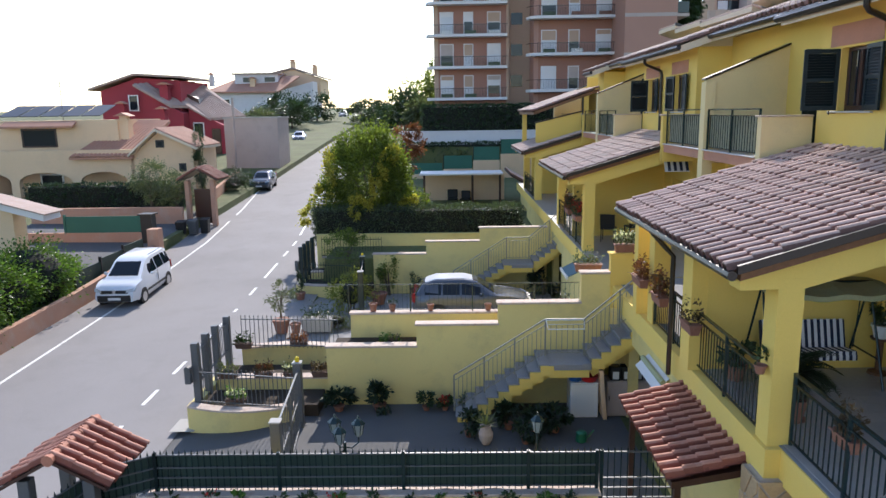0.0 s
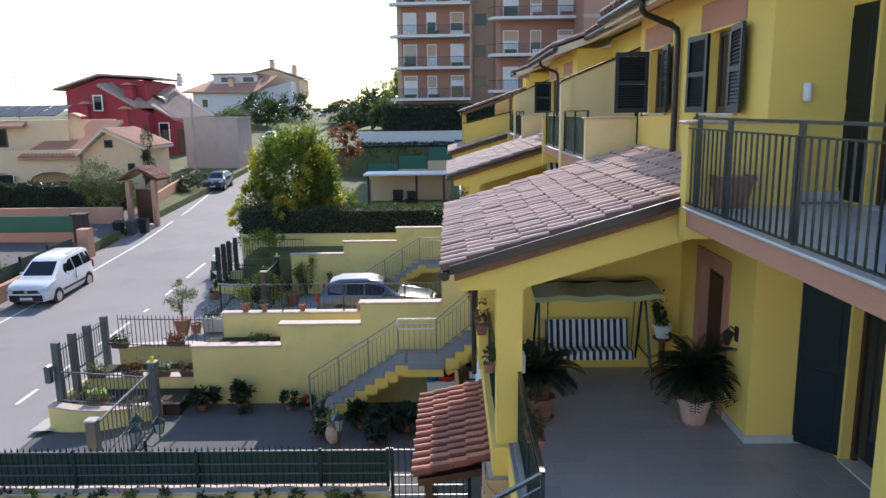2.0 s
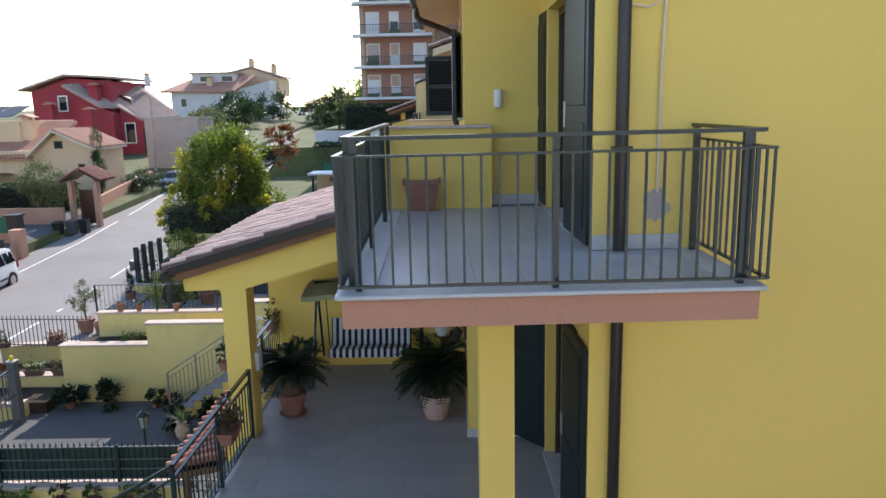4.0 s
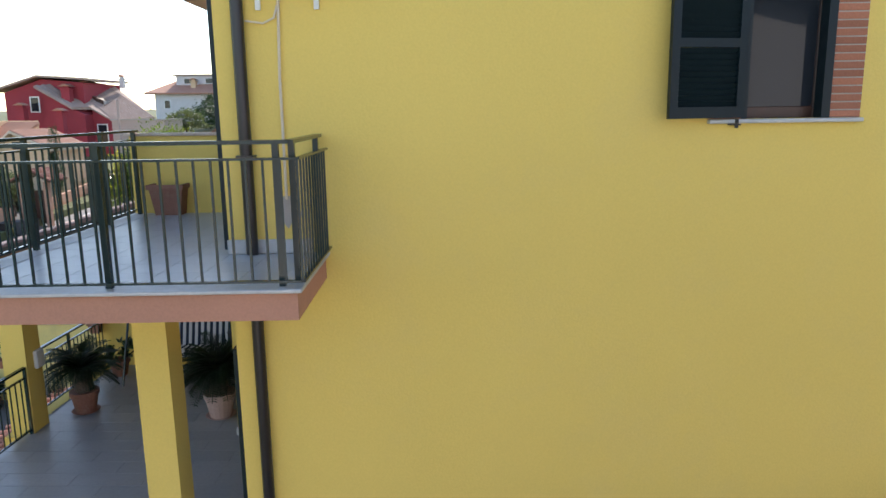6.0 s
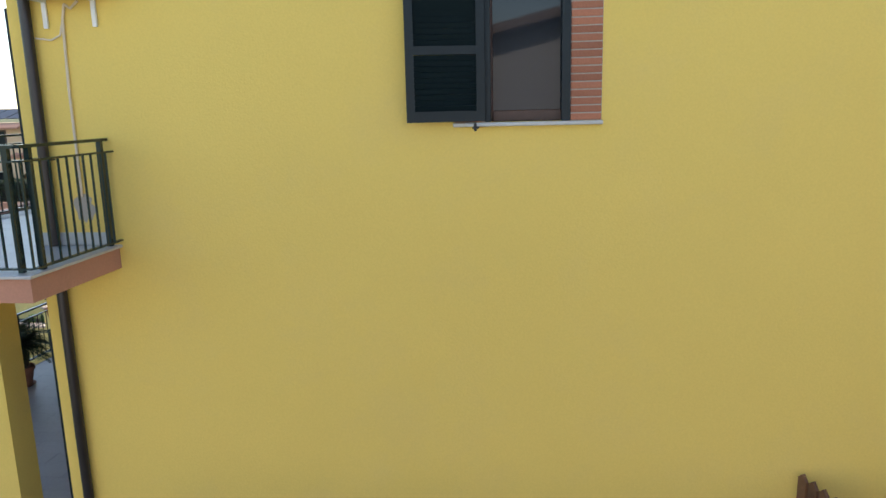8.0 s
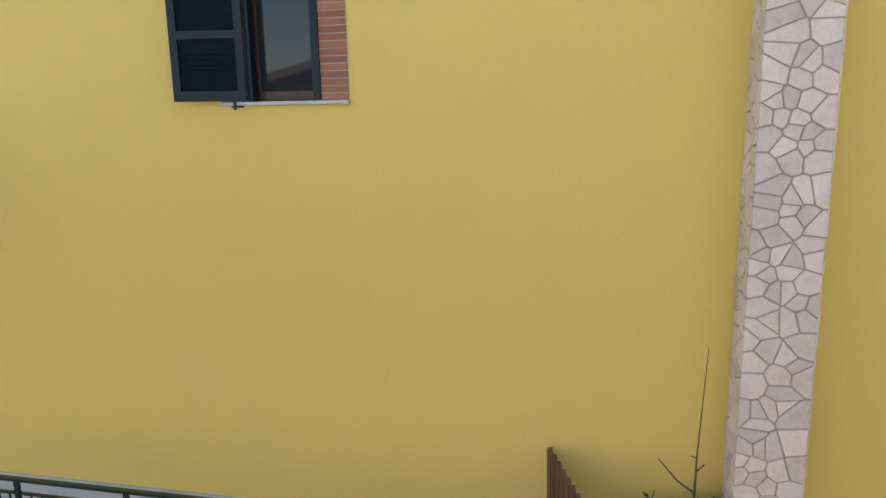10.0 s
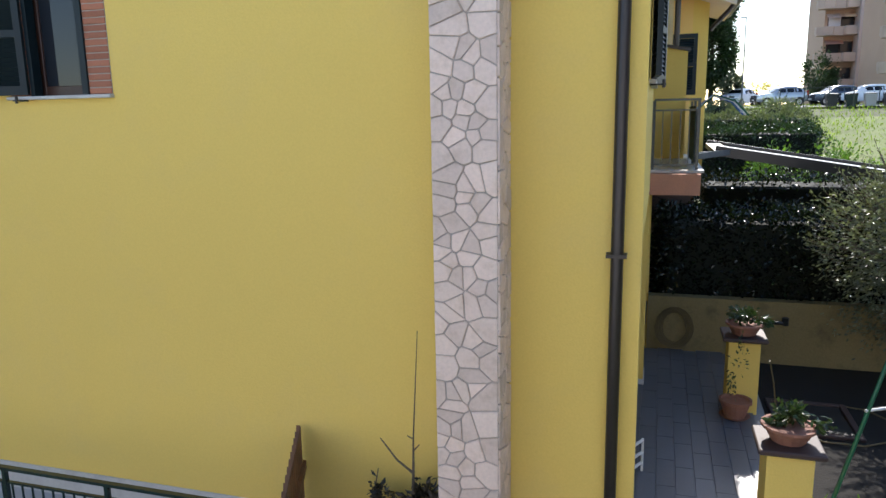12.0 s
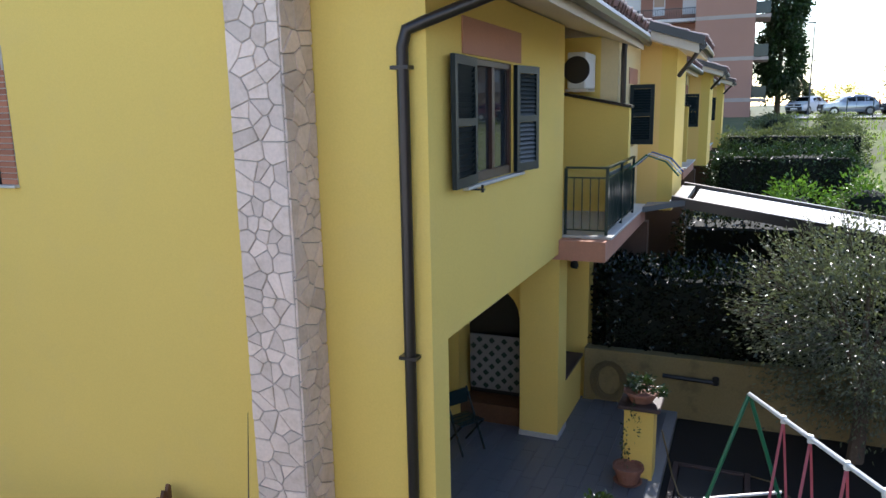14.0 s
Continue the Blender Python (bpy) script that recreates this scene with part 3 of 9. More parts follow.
def wall_grid(g, t0, t1, u0, u1, z0, z1, holes, place):
    """One wall, thick from t0 to t1, spanning u0 to u1 and z0 to z1, with holes cut through it."""
    us = sorted({u0, u1, *(h for q in holes for h in q[:2])})
    zs = sorted({z0, z1, *(h for q in holes for h in q[2:])})
    solid = {(i, j) for i in range(len(us) - 1) for j in range(len(zs) - 1) if not any(a <= us[i] and us[i + 1] <= b and c <= zs[j] and zs[j + 1] <= d for a, b, c, d in holes)}
    at, v, f = {}, [], []
    def vert(i, j, k):
        if (i, j, k) not in at:
            at[i, j, k] = len(v)
            v.append(place((t0, t1)[k], us[i], zs[j]))
        return at[i, j, k]
    for i, j in solid:
        for k in (0, 1):
            q = [vert(i, j, k), vert(i + 1, j, k), vert(i + 1, j + 1, k), vert(i, j + 1, k)]
            f.append(tuple(q if k == 0 else reversed(q)))
        for (di, dj), (p, r) in (((-1, 0), ((i, j), (i, j + 1))), ((1, 0), ((i + 1, j), (i + 1, j + 1))), ((0, -1), ((i, j), (i + 1, j))), ((0, 1), ((i, j + 1), (i + 1, j + 1)))):
            if (i + di, j + dj) not in solid:
                f.append((vert(*p, 0), vert(*r, 0), vert(*r, 1), vert(*p, 1)))
    return g.add(v, f)


def wall_x(g, x0, x1, y0, y1, z0, z1, holes=()):
    """A wall whose plane is x = const, with holes (ya, yb, za, zb)."""
    return wall_grid(g, x0, x1, y0, y1, z0, z1, holes, lambda t, u, z: (t, u, z))


def wall_y(g, y0, y1, x0, x1, z0, z1, holes=()):
    return wall_grid(g, y0, y1, x0, x1, z0, z1, holes, lambda t, u, z: (u, t, z))


FRONT, BACK = -90, 90     # turn of a window for a wall that faces -x, +x
W1, W2 = (4.82, 5.68), (7.92, 8.82)      # front windows, along the pair
PITCH = 12.1                             # length of one pair in the world's frame


def house(k, near):
    base = 5.0 + PITCH * k
    h = thing("terraced_house", pose(0, base, 0), "yellow plastered pair of terraced houses with tiled porch" if near else "yellow plastered terraced houses further up the row", "house", "houses of the terrace")
    c = P / 2
    fm = pose(0, -base, 0) @ ROW @ pose(0, 5.0 + P * k, 0)       # the front's frame within the house
    last = k == 2

    def front(name, g, material, label="", smooth=None):
        return part(name, g, material, h, label, smooth, m=fm)

    # upper walls
    g = Geo()
    if last:
        g.box(7.5, 7.8, 3.62, 5.0, Z_TERR, 8.35)
        front("front_wall", Geo().box(7.5, 7.8, 5.0, P - 3.62, Z_TERR, 7.5), YELLOW)
        front("end_wall", Geo().box(7.8, 13.0, 4.8, 5.0, 6.0, 8.6), YELLOW)
    else:
        wall_x(g, 7.5, 7.8, 3.62, P - 3.62, Z_TERR, 8.35, [(W1[0], W1[1], 6.47, 7.62), (W2[0], W2[1], 6.47, 7.62), (4.55, 5.55, Z_TERR, 4.30)])
    front("front_wall", g, YELLOW)
    front("return_wall", wall_y(Geo(), 3.62, 3.9, 7.8, 8.95, Z_TERR, 8.35), YELLOW)
    front("return_wall", wall_y(Geo(), P - 3.9, P - 3.62, 7.8, 8.5, Z_TERR, 8.35), YELLOW)
    for lo, hi, ya, yb in ((0.0, 3.62, 1.2, 2.9), (P - 3.62, P, P - 2.9, P - 1.2)):
        if near and lo == 0:
            part("recessed_wall", wall_x(Geo(), 8.5, 8.8, 0.361, 2.88, 2.5, 8.6, [(0.55, 2.40, 2.5, 4.70), (0.55, 2.40, 5.4, 7.70)]), YELLOW, h)
        else:
            front("recessed_wall", wall_x(Geo(), 8.5, 8.8, lo, hi, Z_TERR, 8.6, [(ya, yb, Z_TERR, 4.55), (ya, yb, Z_BALC, 7.75)]), YELLOW)
    if k < 2:
        for z in (Z_TERR, Z_BALC):
            part("shutter", Geo().box(0, 0.8, -0.02, 0.02, 0.03, 2.2, 0.004).box(0.1, 0.7, -0.028, 0.028, 0.15, 1.0, 0.006).box(0.1, 0.7, -0.028, 0.028, 1.15, 2.05, 0.006), SHUTTER, h, "dark green shutter door leaf standing open", m=fm @ pose(8.47, P - 2.7, z, 0, 0, 176))
    # salmon bands over the windows
    for a, b in () if last else (W1, W2):
        front("lintel_band", Geo().box(7.485, 7.5, a - 0.40, b + 0.40, 7.66, 8.05), PINK)
        window(h, fm @ pose(7.5, (a + b) / 2, 6.47, 0, 0, FRONT), b - a, 1.15, 172 if a < c else 102, 172, leaf=0.62)
    # gable wall and its window
    if near:
        g = Geo()
        wall_y(g, 0.06, 0.36, 8.5, 18.6, -1.5, 8.9, [(12.74, 13.455, 6.6, 7.79)])
        part("gable_wall", g, YELLOW_GABLE, h, "plain yellow plaster gable wall")
        window(h, pose(13.0975, 0.06, 6.6), 0.715, 1.19, 168, 0, leaf=0.66, single=True)
        bricks = part("brick_surround", Geo().box(12.48, 12.74, 0.054, 0.11, 6.6, 8.06).box(13.455, 13.715, 0.054, 0.11, 6.6, 8.06).box(12.74, 13.455, 0.054, 0.11, 7.79, 8.06), MORTAR, h)
        bm = Geo().box(-0.127, 0.127, -0.016, 0.01, -0.0265, 0.0265, 0.004).mesh("brick", BRICK)
        for n in range(19):
            for x in (12.61, 13.585):
                part("brick", bm, None, bricks, m=pose(x, 0.06, 6.63 + n * 0.064))
        for n in range(19):
            part("brick", bm, None, bricks, m=pose(12.51 + n * 0.0635, 0.06, 7.93, 0, 90, 0))
    front("privacy_wall", Geo().prism([(6.50, P - 0.1, 5.2), (8.5, P - 0.1, 5.2), (8.5, P - 0.1, 8.05), (6.50, P - 0.1, 7.24)], (0, 0.2, 0)), YELLOW_PALE)
    front("privacy_wall_coping", Geo().prism([(6.46, P - 0.14, 7.24), (8.5, P - 0.14, 8.05), (8.5, P - 0.14, 8.10), (6.46, P - 0.14, 7.29)], (0, 0.28, 0)), GUTTER)
    front("post", Geo().box(6.47, 6.72, P - 0.16, P + 0.16, 2.2, 7.2), YELLOW_PALE)
    # low parapets at the porch roof's ends
    for a, x1, plaster in ((3.34, 7.82, YELLOW), (P - 3.50, 7.5, YELLOW_PALE)):
        front("parapet", Geo().box(6.47, x1, a, a + 0.21, 5.0, 6.36), plaster)
        front("parapet_coping", Geo().box(6.42, x1, a - 0.04, a + 0.25, 6.362, 6.40, 0.01), COPING)
    # balconies: slab, edge band, marble rim, tiled floor
    for n, (a, b) in enumerate([(0.1, 3.25), (P - 3.25, P - 0.1)]):
        if near and n == 0:
            part("balcony_slab", Geo().box(6.656, 9.308, -1.18, 0.06, 5.325, 5.52).box(6.656, 8.5, 0.06, 2.68, 5.325, 5.52), PINK, h, "salmon-edged balcony slab")
            part("balcony_rim", Geo().box(6.615, 9.345, -1.225, -0.96, 5.522, 5.55, 0.006).box(6.615, 6.86, -0.96, 2.68, 5.522, 5.55, 0.006).box(9.15, 9.345, -0.96, 0.058, 5.522, 5.55, 0.006), MARBLE, h)
            fl = part("balcony_floor", Geo().box(6.86, 9.15, -0.96, 0.06, 5.522, 5.542).box(6.86, 8.5, 0.06, 2.88, 5.522, 5.542), GROUT, h)
            tm = Geo().box(0.002, 0.328, 0.002, 0.328, 5.53, Z_BALC, 0.002).mesh("tile", FLOOR_TILE)
            for i in range(7):
                for j in range(12):
                    if (j < 3 and 6.86 + 0.33 * (i + 1) < 9.18) or 6.86 + 0.33 * (i + 1) < 8.52:
                        if -0.96 + 0.33 * (j + 1) < 2.9:
                            part("tile", tm, None, fl, m=pose(6.86 + 0.33 * i, -0.96 + 0.33 * j, 0))
        else:
            front("balcony_slab", Geo().box(6.5, 8.5, a, b, 5.30, 5.52), PINK, "salmon-edged balcony slab")
            front("balcony_rim", Geo().box(6.45, 6.72, a, b, 5.522, 5.55, 0.006), MARBLE)
            front("balcony_floor", Geo().box(6.72, 8.5, a, b, 5.522, 5.545), FLOOR_TILE)
    # porch: slab, columns, sloped beams, roof
    front("terrace_slab", (Geo().box(4.40, 8.5, -1.1, 3.6, 1.75, 2.2).box(4.2, 8.5, 3.6, P, 1.75, 2.2) if near else Geo().box(4.2, 8.5, 0, P, 1.75, 2.2)), YELLOW)
    bed = front("terrace_floor", Geo().box(4.42 if near else 4.2, 8.5, (-1.05 if near else 0.05), P - 0.05, 2.202, Z_TERR - (0.004 if near else 0)), GROUT if near else TERRACE_TILE)
    if near:
        tm = Geo().box(0.0015, 0.8935, 0.0015, 0.2985, 2.21, Z_TERR + 0.003, 0.002).mesh("tile", TERRACE_TILE)
        hm = Geo().box(0.0015, 0.446, 0.0015, 0.2985, 2.21, Z_TERR + 0.003, 0.002).mesh("tile", TERRACE_TILE)
        for j in range(26):
            off = 4.025 if j % 2 else 4.472
            for i in range(1 if j % 2 else 0, 5 if j % 2 else 4):
                part("tile", tm, None, bed, m=pose(off + i * 0.895, -1.05 + j * 0.3, 0))
            part("tile", hm, None, bed, m=pose(4.472 if j % 2 else 8.052, -1.05 + j * 0.3, 0))
    for a in (3.70, P - 4.06):
        front("porch_column", Geo().box(4.26, 4.59, a, a + 0.36, 2.2, 4.45), YELLOW)
        front("porch_beam", Geo().prism([(3.78, a + 0.004, 4.30), (4.59, a + 0.004, 4.32), (7.5, a + 0.004, 5.17), (7.5, a + 0.004, 5.68), (3.76, a + 0.004, 4.56)], (0, 0.352, 0)), YELLOW)
    front("porch_eave_beam", Geo().box(4.12, 4.4, 4.06, P - 4.06, 4.3, 4.6), YELLOW)
    front("party_wall", Geo().prism([(4.4, c - 0.12, 2.2), (7.5, c - 0.12, 2.2), (7.5, c - 0.12, 5.54), (4.4, c - 0.12, 4.62)], (0, 0.24, 0)), YELLOW)
    a, b = 3.56, P - 3.56
    slope = lambda x: 4.58 + (x - 3.66) * 0.297
    roof = front("porch_roof", Geo().prism([(3.72, a, slope(3.72)), (7.5, a, slope(7.5)), (7.5, a, slope(7.5) - 0.14), (3.72, a, slope(3.72) - 0.14)], (0, b - a, 0)), WOOD, "porch roof laid with aged clay tiles")
    front("gutter", Geo().tube([(3.60, a - 0.04, 4.53), (3.60, b + 0.04, 4.53)], 0.065, 8).prism([(3.66, a - 0.06, 4.55), (7.5, a - 0.06, 5.67), (7.5, a - 0.06, 5.78), (3.66, a - 0.06, 4.66)], (0, 0.05, 0)).prism([(3.66, b, 4.55), (7.5, b, 5.67), (7.5, b, 5.78), (3.66, b, 4.66)], (0, 0.05, 0)), GUTTER, "dark metal gutter and edge flashing")
    if near:
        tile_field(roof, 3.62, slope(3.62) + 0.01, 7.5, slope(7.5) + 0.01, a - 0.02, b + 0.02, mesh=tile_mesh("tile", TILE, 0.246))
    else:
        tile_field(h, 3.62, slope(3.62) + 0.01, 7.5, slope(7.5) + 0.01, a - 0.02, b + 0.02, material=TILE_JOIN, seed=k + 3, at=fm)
    # basement front
    front("basement_wall", wall_x(Geo(), 4.45, 4.7, 4.0 if near else 0, P, -1.6, 1.75, [(9.3, 11.6, -1.6, 1.0)]), YELLOW_OLD)

    # main roof with deep eaves; further back over the recesses
    def slope_f(xe, ya, yb, ze):
        xr = 13.4
        zr_ = ze + (xr - xe) * 0.33
        front("roof_slope", Geo().prism([(xe, ya, ze), (xr, ya, zr_), (xr, ya, zr_ + 0.2), (xe, ya, ze + 0.2)], (0, yb - ya, 0)), SOFFIT)
        z1 = ze + 0.21 + 1.1 * 0.33
        tile_quad(h, (xe + 1.1, ya, z1), (xe + 1.1, yb, z1), (xr, yb, zr_ + 0.21), (xr, ya, zr_ + 0.21), TILE_FAR, 0.25, m=fm)
        front("gutter", Geo().tube([(xe - 0.07, ya - 0.05, ze + 0.14), (xe - 0.07, yb + 0.05, ze + 0.14)], 0.075, 8), GUTTER)
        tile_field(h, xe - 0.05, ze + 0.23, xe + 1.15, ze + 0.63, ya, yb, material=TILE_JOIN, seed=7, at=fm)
    slope_f(6.85, 3.2, 5.0 if last else P - 3.2, 8.16)
    slope_f(7.75, 0.3 if near else 0, 3.2, 8.46)
    if not last:
        slope_f(7.75, P - 3.2, P, 8.46)

    def slope_b(xe, ya, yb, ze):
        xr, zr_ = 13.05, ze + (xe - 13.05) * 0.33
        part("roof_slope", Geo().prism([(xe, ya, ze), (xr, ya, zr_), (xr, ya, zr_ + 0.2), (xe, ya, ze + 0.2)], (0, yb - ya, 0)), SOFFIT, h)
        z1 = ze + 0.21 + 1.1 * 0.33
        tile_quad(h, (xe - 1.1, ya, z1), (xe - 1.1, yb, z1), (13.05, yb, zr_ + 0.21), (13.05, ya, zr_ + 0.21), TILE_FAR, 0.25)
        part("gutter", Geo().tube([(xe + 0.07, ya, ze + 0.14), (xe + 0.07, yb + 0.05, ze + 0.14)], 0.075, 8), GUTTER, h)
        tile_field(h, xe + 0.05, ze + 0.23, xe - 1.15, ze + 0.63, ya, yb, material=TILE_JOIN, seed=7)
    q0, q1, q2 = 9.3, 10.0, PITCH      # back of the pair: second eave, orange return, end
    slope_b(19.45, -0.45 if near else 0, 5.6, 8.14)
    slope_b(19.0, 5.6, q0, 8.38)
    slope_b(20.0, q0, q2, 8.28)
    # downpipe at the middle of the front
    if not last:
        d = c + 0.42
        front("downpipe", Geo().tube([(6.80, d - 0.12, 8.26), (6.80, d - 0.12, 8.12), (6.86, d - 0.10, 8.05), (7.32, d - 0.02, 7.88), (7.41, d, 7.82), (7.43, d, 7.70), (7.43, d, 5.75)], 0.05, 8), GUTTER, smooth=True)
    # back walls
    s = 0.36 if near else 0.0
    part("back_wall", wall_x(Geo(), 18.3, 18.6, s, 4.6, 2.0, 8.4, [(1.07, 2.30, 6.62, 7.78), (0.4, 4.6, 2.0, 5.3)]), YELLOW, h)
    part("back_wall", Geo().box(19.26, 19.56, q1, q2, 5.2, 8.5), YELLOW, h)
    part("back_bay_floor", Geo().box(18.3, 19.26, q1 + 0.25, q2, 5.2, 5.4), SOFFIT, h)
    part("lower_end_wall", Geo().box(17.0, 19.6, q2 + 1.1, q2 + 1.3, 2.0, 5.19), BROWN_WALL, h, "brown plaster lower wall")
    part("back_return_wall", Geo().box(18.55, 19.26, q1, q1 + 0.25, 5.2, 8.6), ORANGE_YELLOW, h, "warm orange-yellow plaster return wall")
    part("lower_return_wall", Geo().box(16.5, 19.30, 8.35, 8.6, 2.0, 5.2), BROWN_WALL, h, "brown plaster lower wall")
    part("back_recess_wall", wall_x(Geo(), 18.55, 18.85, 7.4, q1, 5.2, 8.6, [(8.65, 9.45, 6.55, 7.72)]), YELLOW_PALE, h)
    part("lintel_band", Geo().box(18.85, 18.865, 8.55, 9.55, 7.74, 8.03), PINK, h)
    part("window", Geo().box(18.62, 18.66, 8.65, 8.72, 6.55, 7.72).box(18.62, 18.66, 9.38, 9.45, 6.55, 7.72).box(18.62, 18.66, 8.72, 9.38, 6.55, 6.62).box(18.62, 18.66, 8.72, 9.38, 7.65, 7.72), WOOD_DARK, h)
    part("pane", Geo().box(18.636, 18.642, 8.72, 9.38, 6.62, 7.65), PANE, h)
    part("shutter", shutter_geo(0.44, 1.1), SHUTTER, h, "dark green louvred shutter standing open", m=pose(18.87, 8.64, 6.62))
    part("verge", Geo().prism([(20.1, q0 - 0.07, 8.42), (13.05, q0 - 0.07, 10.75), (13.05, q0 - 0.07, 10.91), (20.1, q0 - 0.07, 8.58)], (0, 0.1, 0)), GUTTER, h)
    part("verge", Geo().prism([(19.55, 5.58, 8.26), (13.05, 5.58, 10.42), (13.05, 5.58, 10.56), (19.55, 5.58, 8.40)], (0, 0.1, 0)), GUTTER, h)
    part("downpipe", Geo().tube([(20.0, q0 + 0.15, 8.36), (19.9, q0 + 0.25, 8.22), (19.66, q1 - 0.05, 7.98), (19.60, q1, 7.9)], 0.045, 8), GUTTER, h, smooth=True)
    part("downpipe", Geo().tube([(19.0, 7.3, 8.52), (18.95, 7.40, 8.36), (18.92, 7.5, 8.22), (18.92, 7.52, 8.1), (18.92, 7.52, 5.6)], 0.05, 8), GUTTER, h, smooth=True)
    part("back_recess_wall", wall_x(Geo(), 17.2, 17.5, 4.6, 7.5, Z_BALC - 0.3, 8.6, [(5.2, 6.2, Z_BALC, 7.7)]), YELLOW, h)
    part("back_return_wall", Geo().box(17.5, 18.3, 4.3, 4.6, 5.3, 8.5), YELLOW, h)
    part("back_return_wall", Geo().box(17.5, 18.55, 7.4, 7.6, 5.3, 8.5), YELLOW, h)
    part("lintel_band", Geo().box(18.6, 18.615, 0.815, 2.555, 7.80, 8.12), PINK, h)
    window(h, pose(18.6, 1.685, 6.62, 0, 0, BACK), 1.23, 1.16, 176, 170, leaf=0.65, right_leaf=0.54, set_back=0.02)
    part("back_porch_column", Geo().box(18.02, 18.6, 4.47, 4.95, 2.2, 5.3), YELLOW, h)
    part("column_skirting", Geo().box(18.005, 18.615, 4.455, 4.965, 2.44, 2.54, 0.004), MARBLE, h)
    part("back_balcony_slab", Geo().box(17.4, 19.25, 4.4, 8.35, 5.22, 5.50).box(17.4, 18.55, 8.35, q1, 5.22, 5.50), PINK, h)
    part("back_balcony_floor", Geo().box(17.5, 19.30, 4.6, 8.35, 5.502, 5.54, 0.005), MARBLE, h)
    part("back_partition", Geo().prism([(17.5, 7.1, 5.5), (19.1, 7.1, 5.5), (19.1, 7.1, 7.30), (17.5, 7.1, 7.62)], (0, 0.2, 0)), YELLOW, h)
    part("back_partition_coping", Geo().prism([(17.5, 7.06, 7.62), (19.14, 7.06, 7.295), (19.14, 7.06, 7.345), (17.5, 7.06, 7.67)], (0, 0.28, 0)), GUTTER, h)
    # back porch inside
    part("back_inner_wall", Geo().box(15.8, 16.0, 0.37, q2, 2.2, 5.3), YELLOW, h)
    part("back_porch_ceiling", Geo().box(16.0, 18.3, 0.37, q2, 5.3, 5.36), SOFFIT, h)
    return h


survey(WORLD)
for k in range(3):
    house(k, k == 0)
survey(ROW)
# covered loggia on the last house of the row
lg = thing("roof_loggia", pose(0, 0, 0), "yellow loggia with a low tiled roof on the last house", "loggia")
part("roof", Geo().prism([(4.25, 36.0, 6.52), (7.5, 36.0, 7.6), (7.5, 36.0, 7.46), (4.25, 36.0, 6.38)], (0, 7.5, 0)), WOOD, lg)
tile_field(lg, 4.2, 6.54, 7.5, 7.64, 35.95, 43.5, material=TILE_JOIN, seed=23)
part("side_wall", Geo().prism([(4.4, 36.15, 5.0), (6.75, 36.15, 5.0), (6.75, 36.15, 6.5), (4.4, 36.15, 5.95)], (0, 0.2, 0)), YELLOW, lg)
part("coping", Geo().prism([(4.35, 36.1, 5.96), (6.75, 36.1, 6.51), (6.75, 36.1, 6.56), (4.35, 36.1, 6.01)], (0, 0.3, 0)), GUTTER, lg)
part("post", Geo().box(6.75, 7.0, 36.1, 36.4, 4.8, 7.3), YELLOW, lg)
part("post", Geo().box(4.4, 4.65, 43.0, 43.3, 4.4, 6.5), YELLOW, lg)
part("downpipe", Geo().tube([(6.7, 36.05, 7.2), (6.7, 36.05, 5.2)], 0.05, 8), GUTTER, lg)
# striped blind at the middle house's balcony opening
sb = thing("striped_blind", pose(6.92, 21.9, 4.9), "small blue and white striped sun blind", "awning")
for i in range(8):
    part("stripe", Geo().prism([(-0.28 + i * 0.09, 0, 0.2), (-0.28 + i * 0.09, -0.25, -0.18), (-0.28 + i * 0.09, -0.24, -0.2), (-0.28 + i * 0.09, 0.015, 0.19)], (0.088, 0, 0)), NAVY if i % 2 else CLOTH, sb)
part("rod", Geo().tube([(-0.3, -0.25, -0.2), (0.46, -0.25, -0.2)], 0.015, 6), WHITE, sb)


# ---- boundary walls, stairs ----
survey(STREET)
def stepped_wall(y0, y1, steps, base, label):
    """A wall along x with stepped tops: steps of (x0, x1, top)."""
    w = thing("boundary_wall", pose(0, 0, 0), label, "wall", kind="structure")
    g = Geo()
    for x0, x1, top in steps:
        g.box(x0, x1, y0, y1, base, top)
    part("wall_body", g, YELLOW_OLD, w)
    for x0, x1, top in steps:
        part("coping", Geo().box(x0 - 0.04, x1 + 0.02, y0 - 0.05, y1 + 0.05, top + 0.002, top + 0.06, 0.01), COPING, w)
    return w


stepped_wall(18.35, 18.6, [(-3.45, -1.0, 0.33), (-1.0, 1.2, 0.93), (1.2, 3.4, 1.5), (3.4, 4.2, 2.3)], -1.7, "stepped yellow garden wall with travertine coping")
stepped_wall(31.3, 31.55, [(-3.6, -1.2, 0.30), (-1.2, 1.2, 0.85), (1.2, 4.2, 1.45)], -1.7, "second stepped yellow garden wall further up")


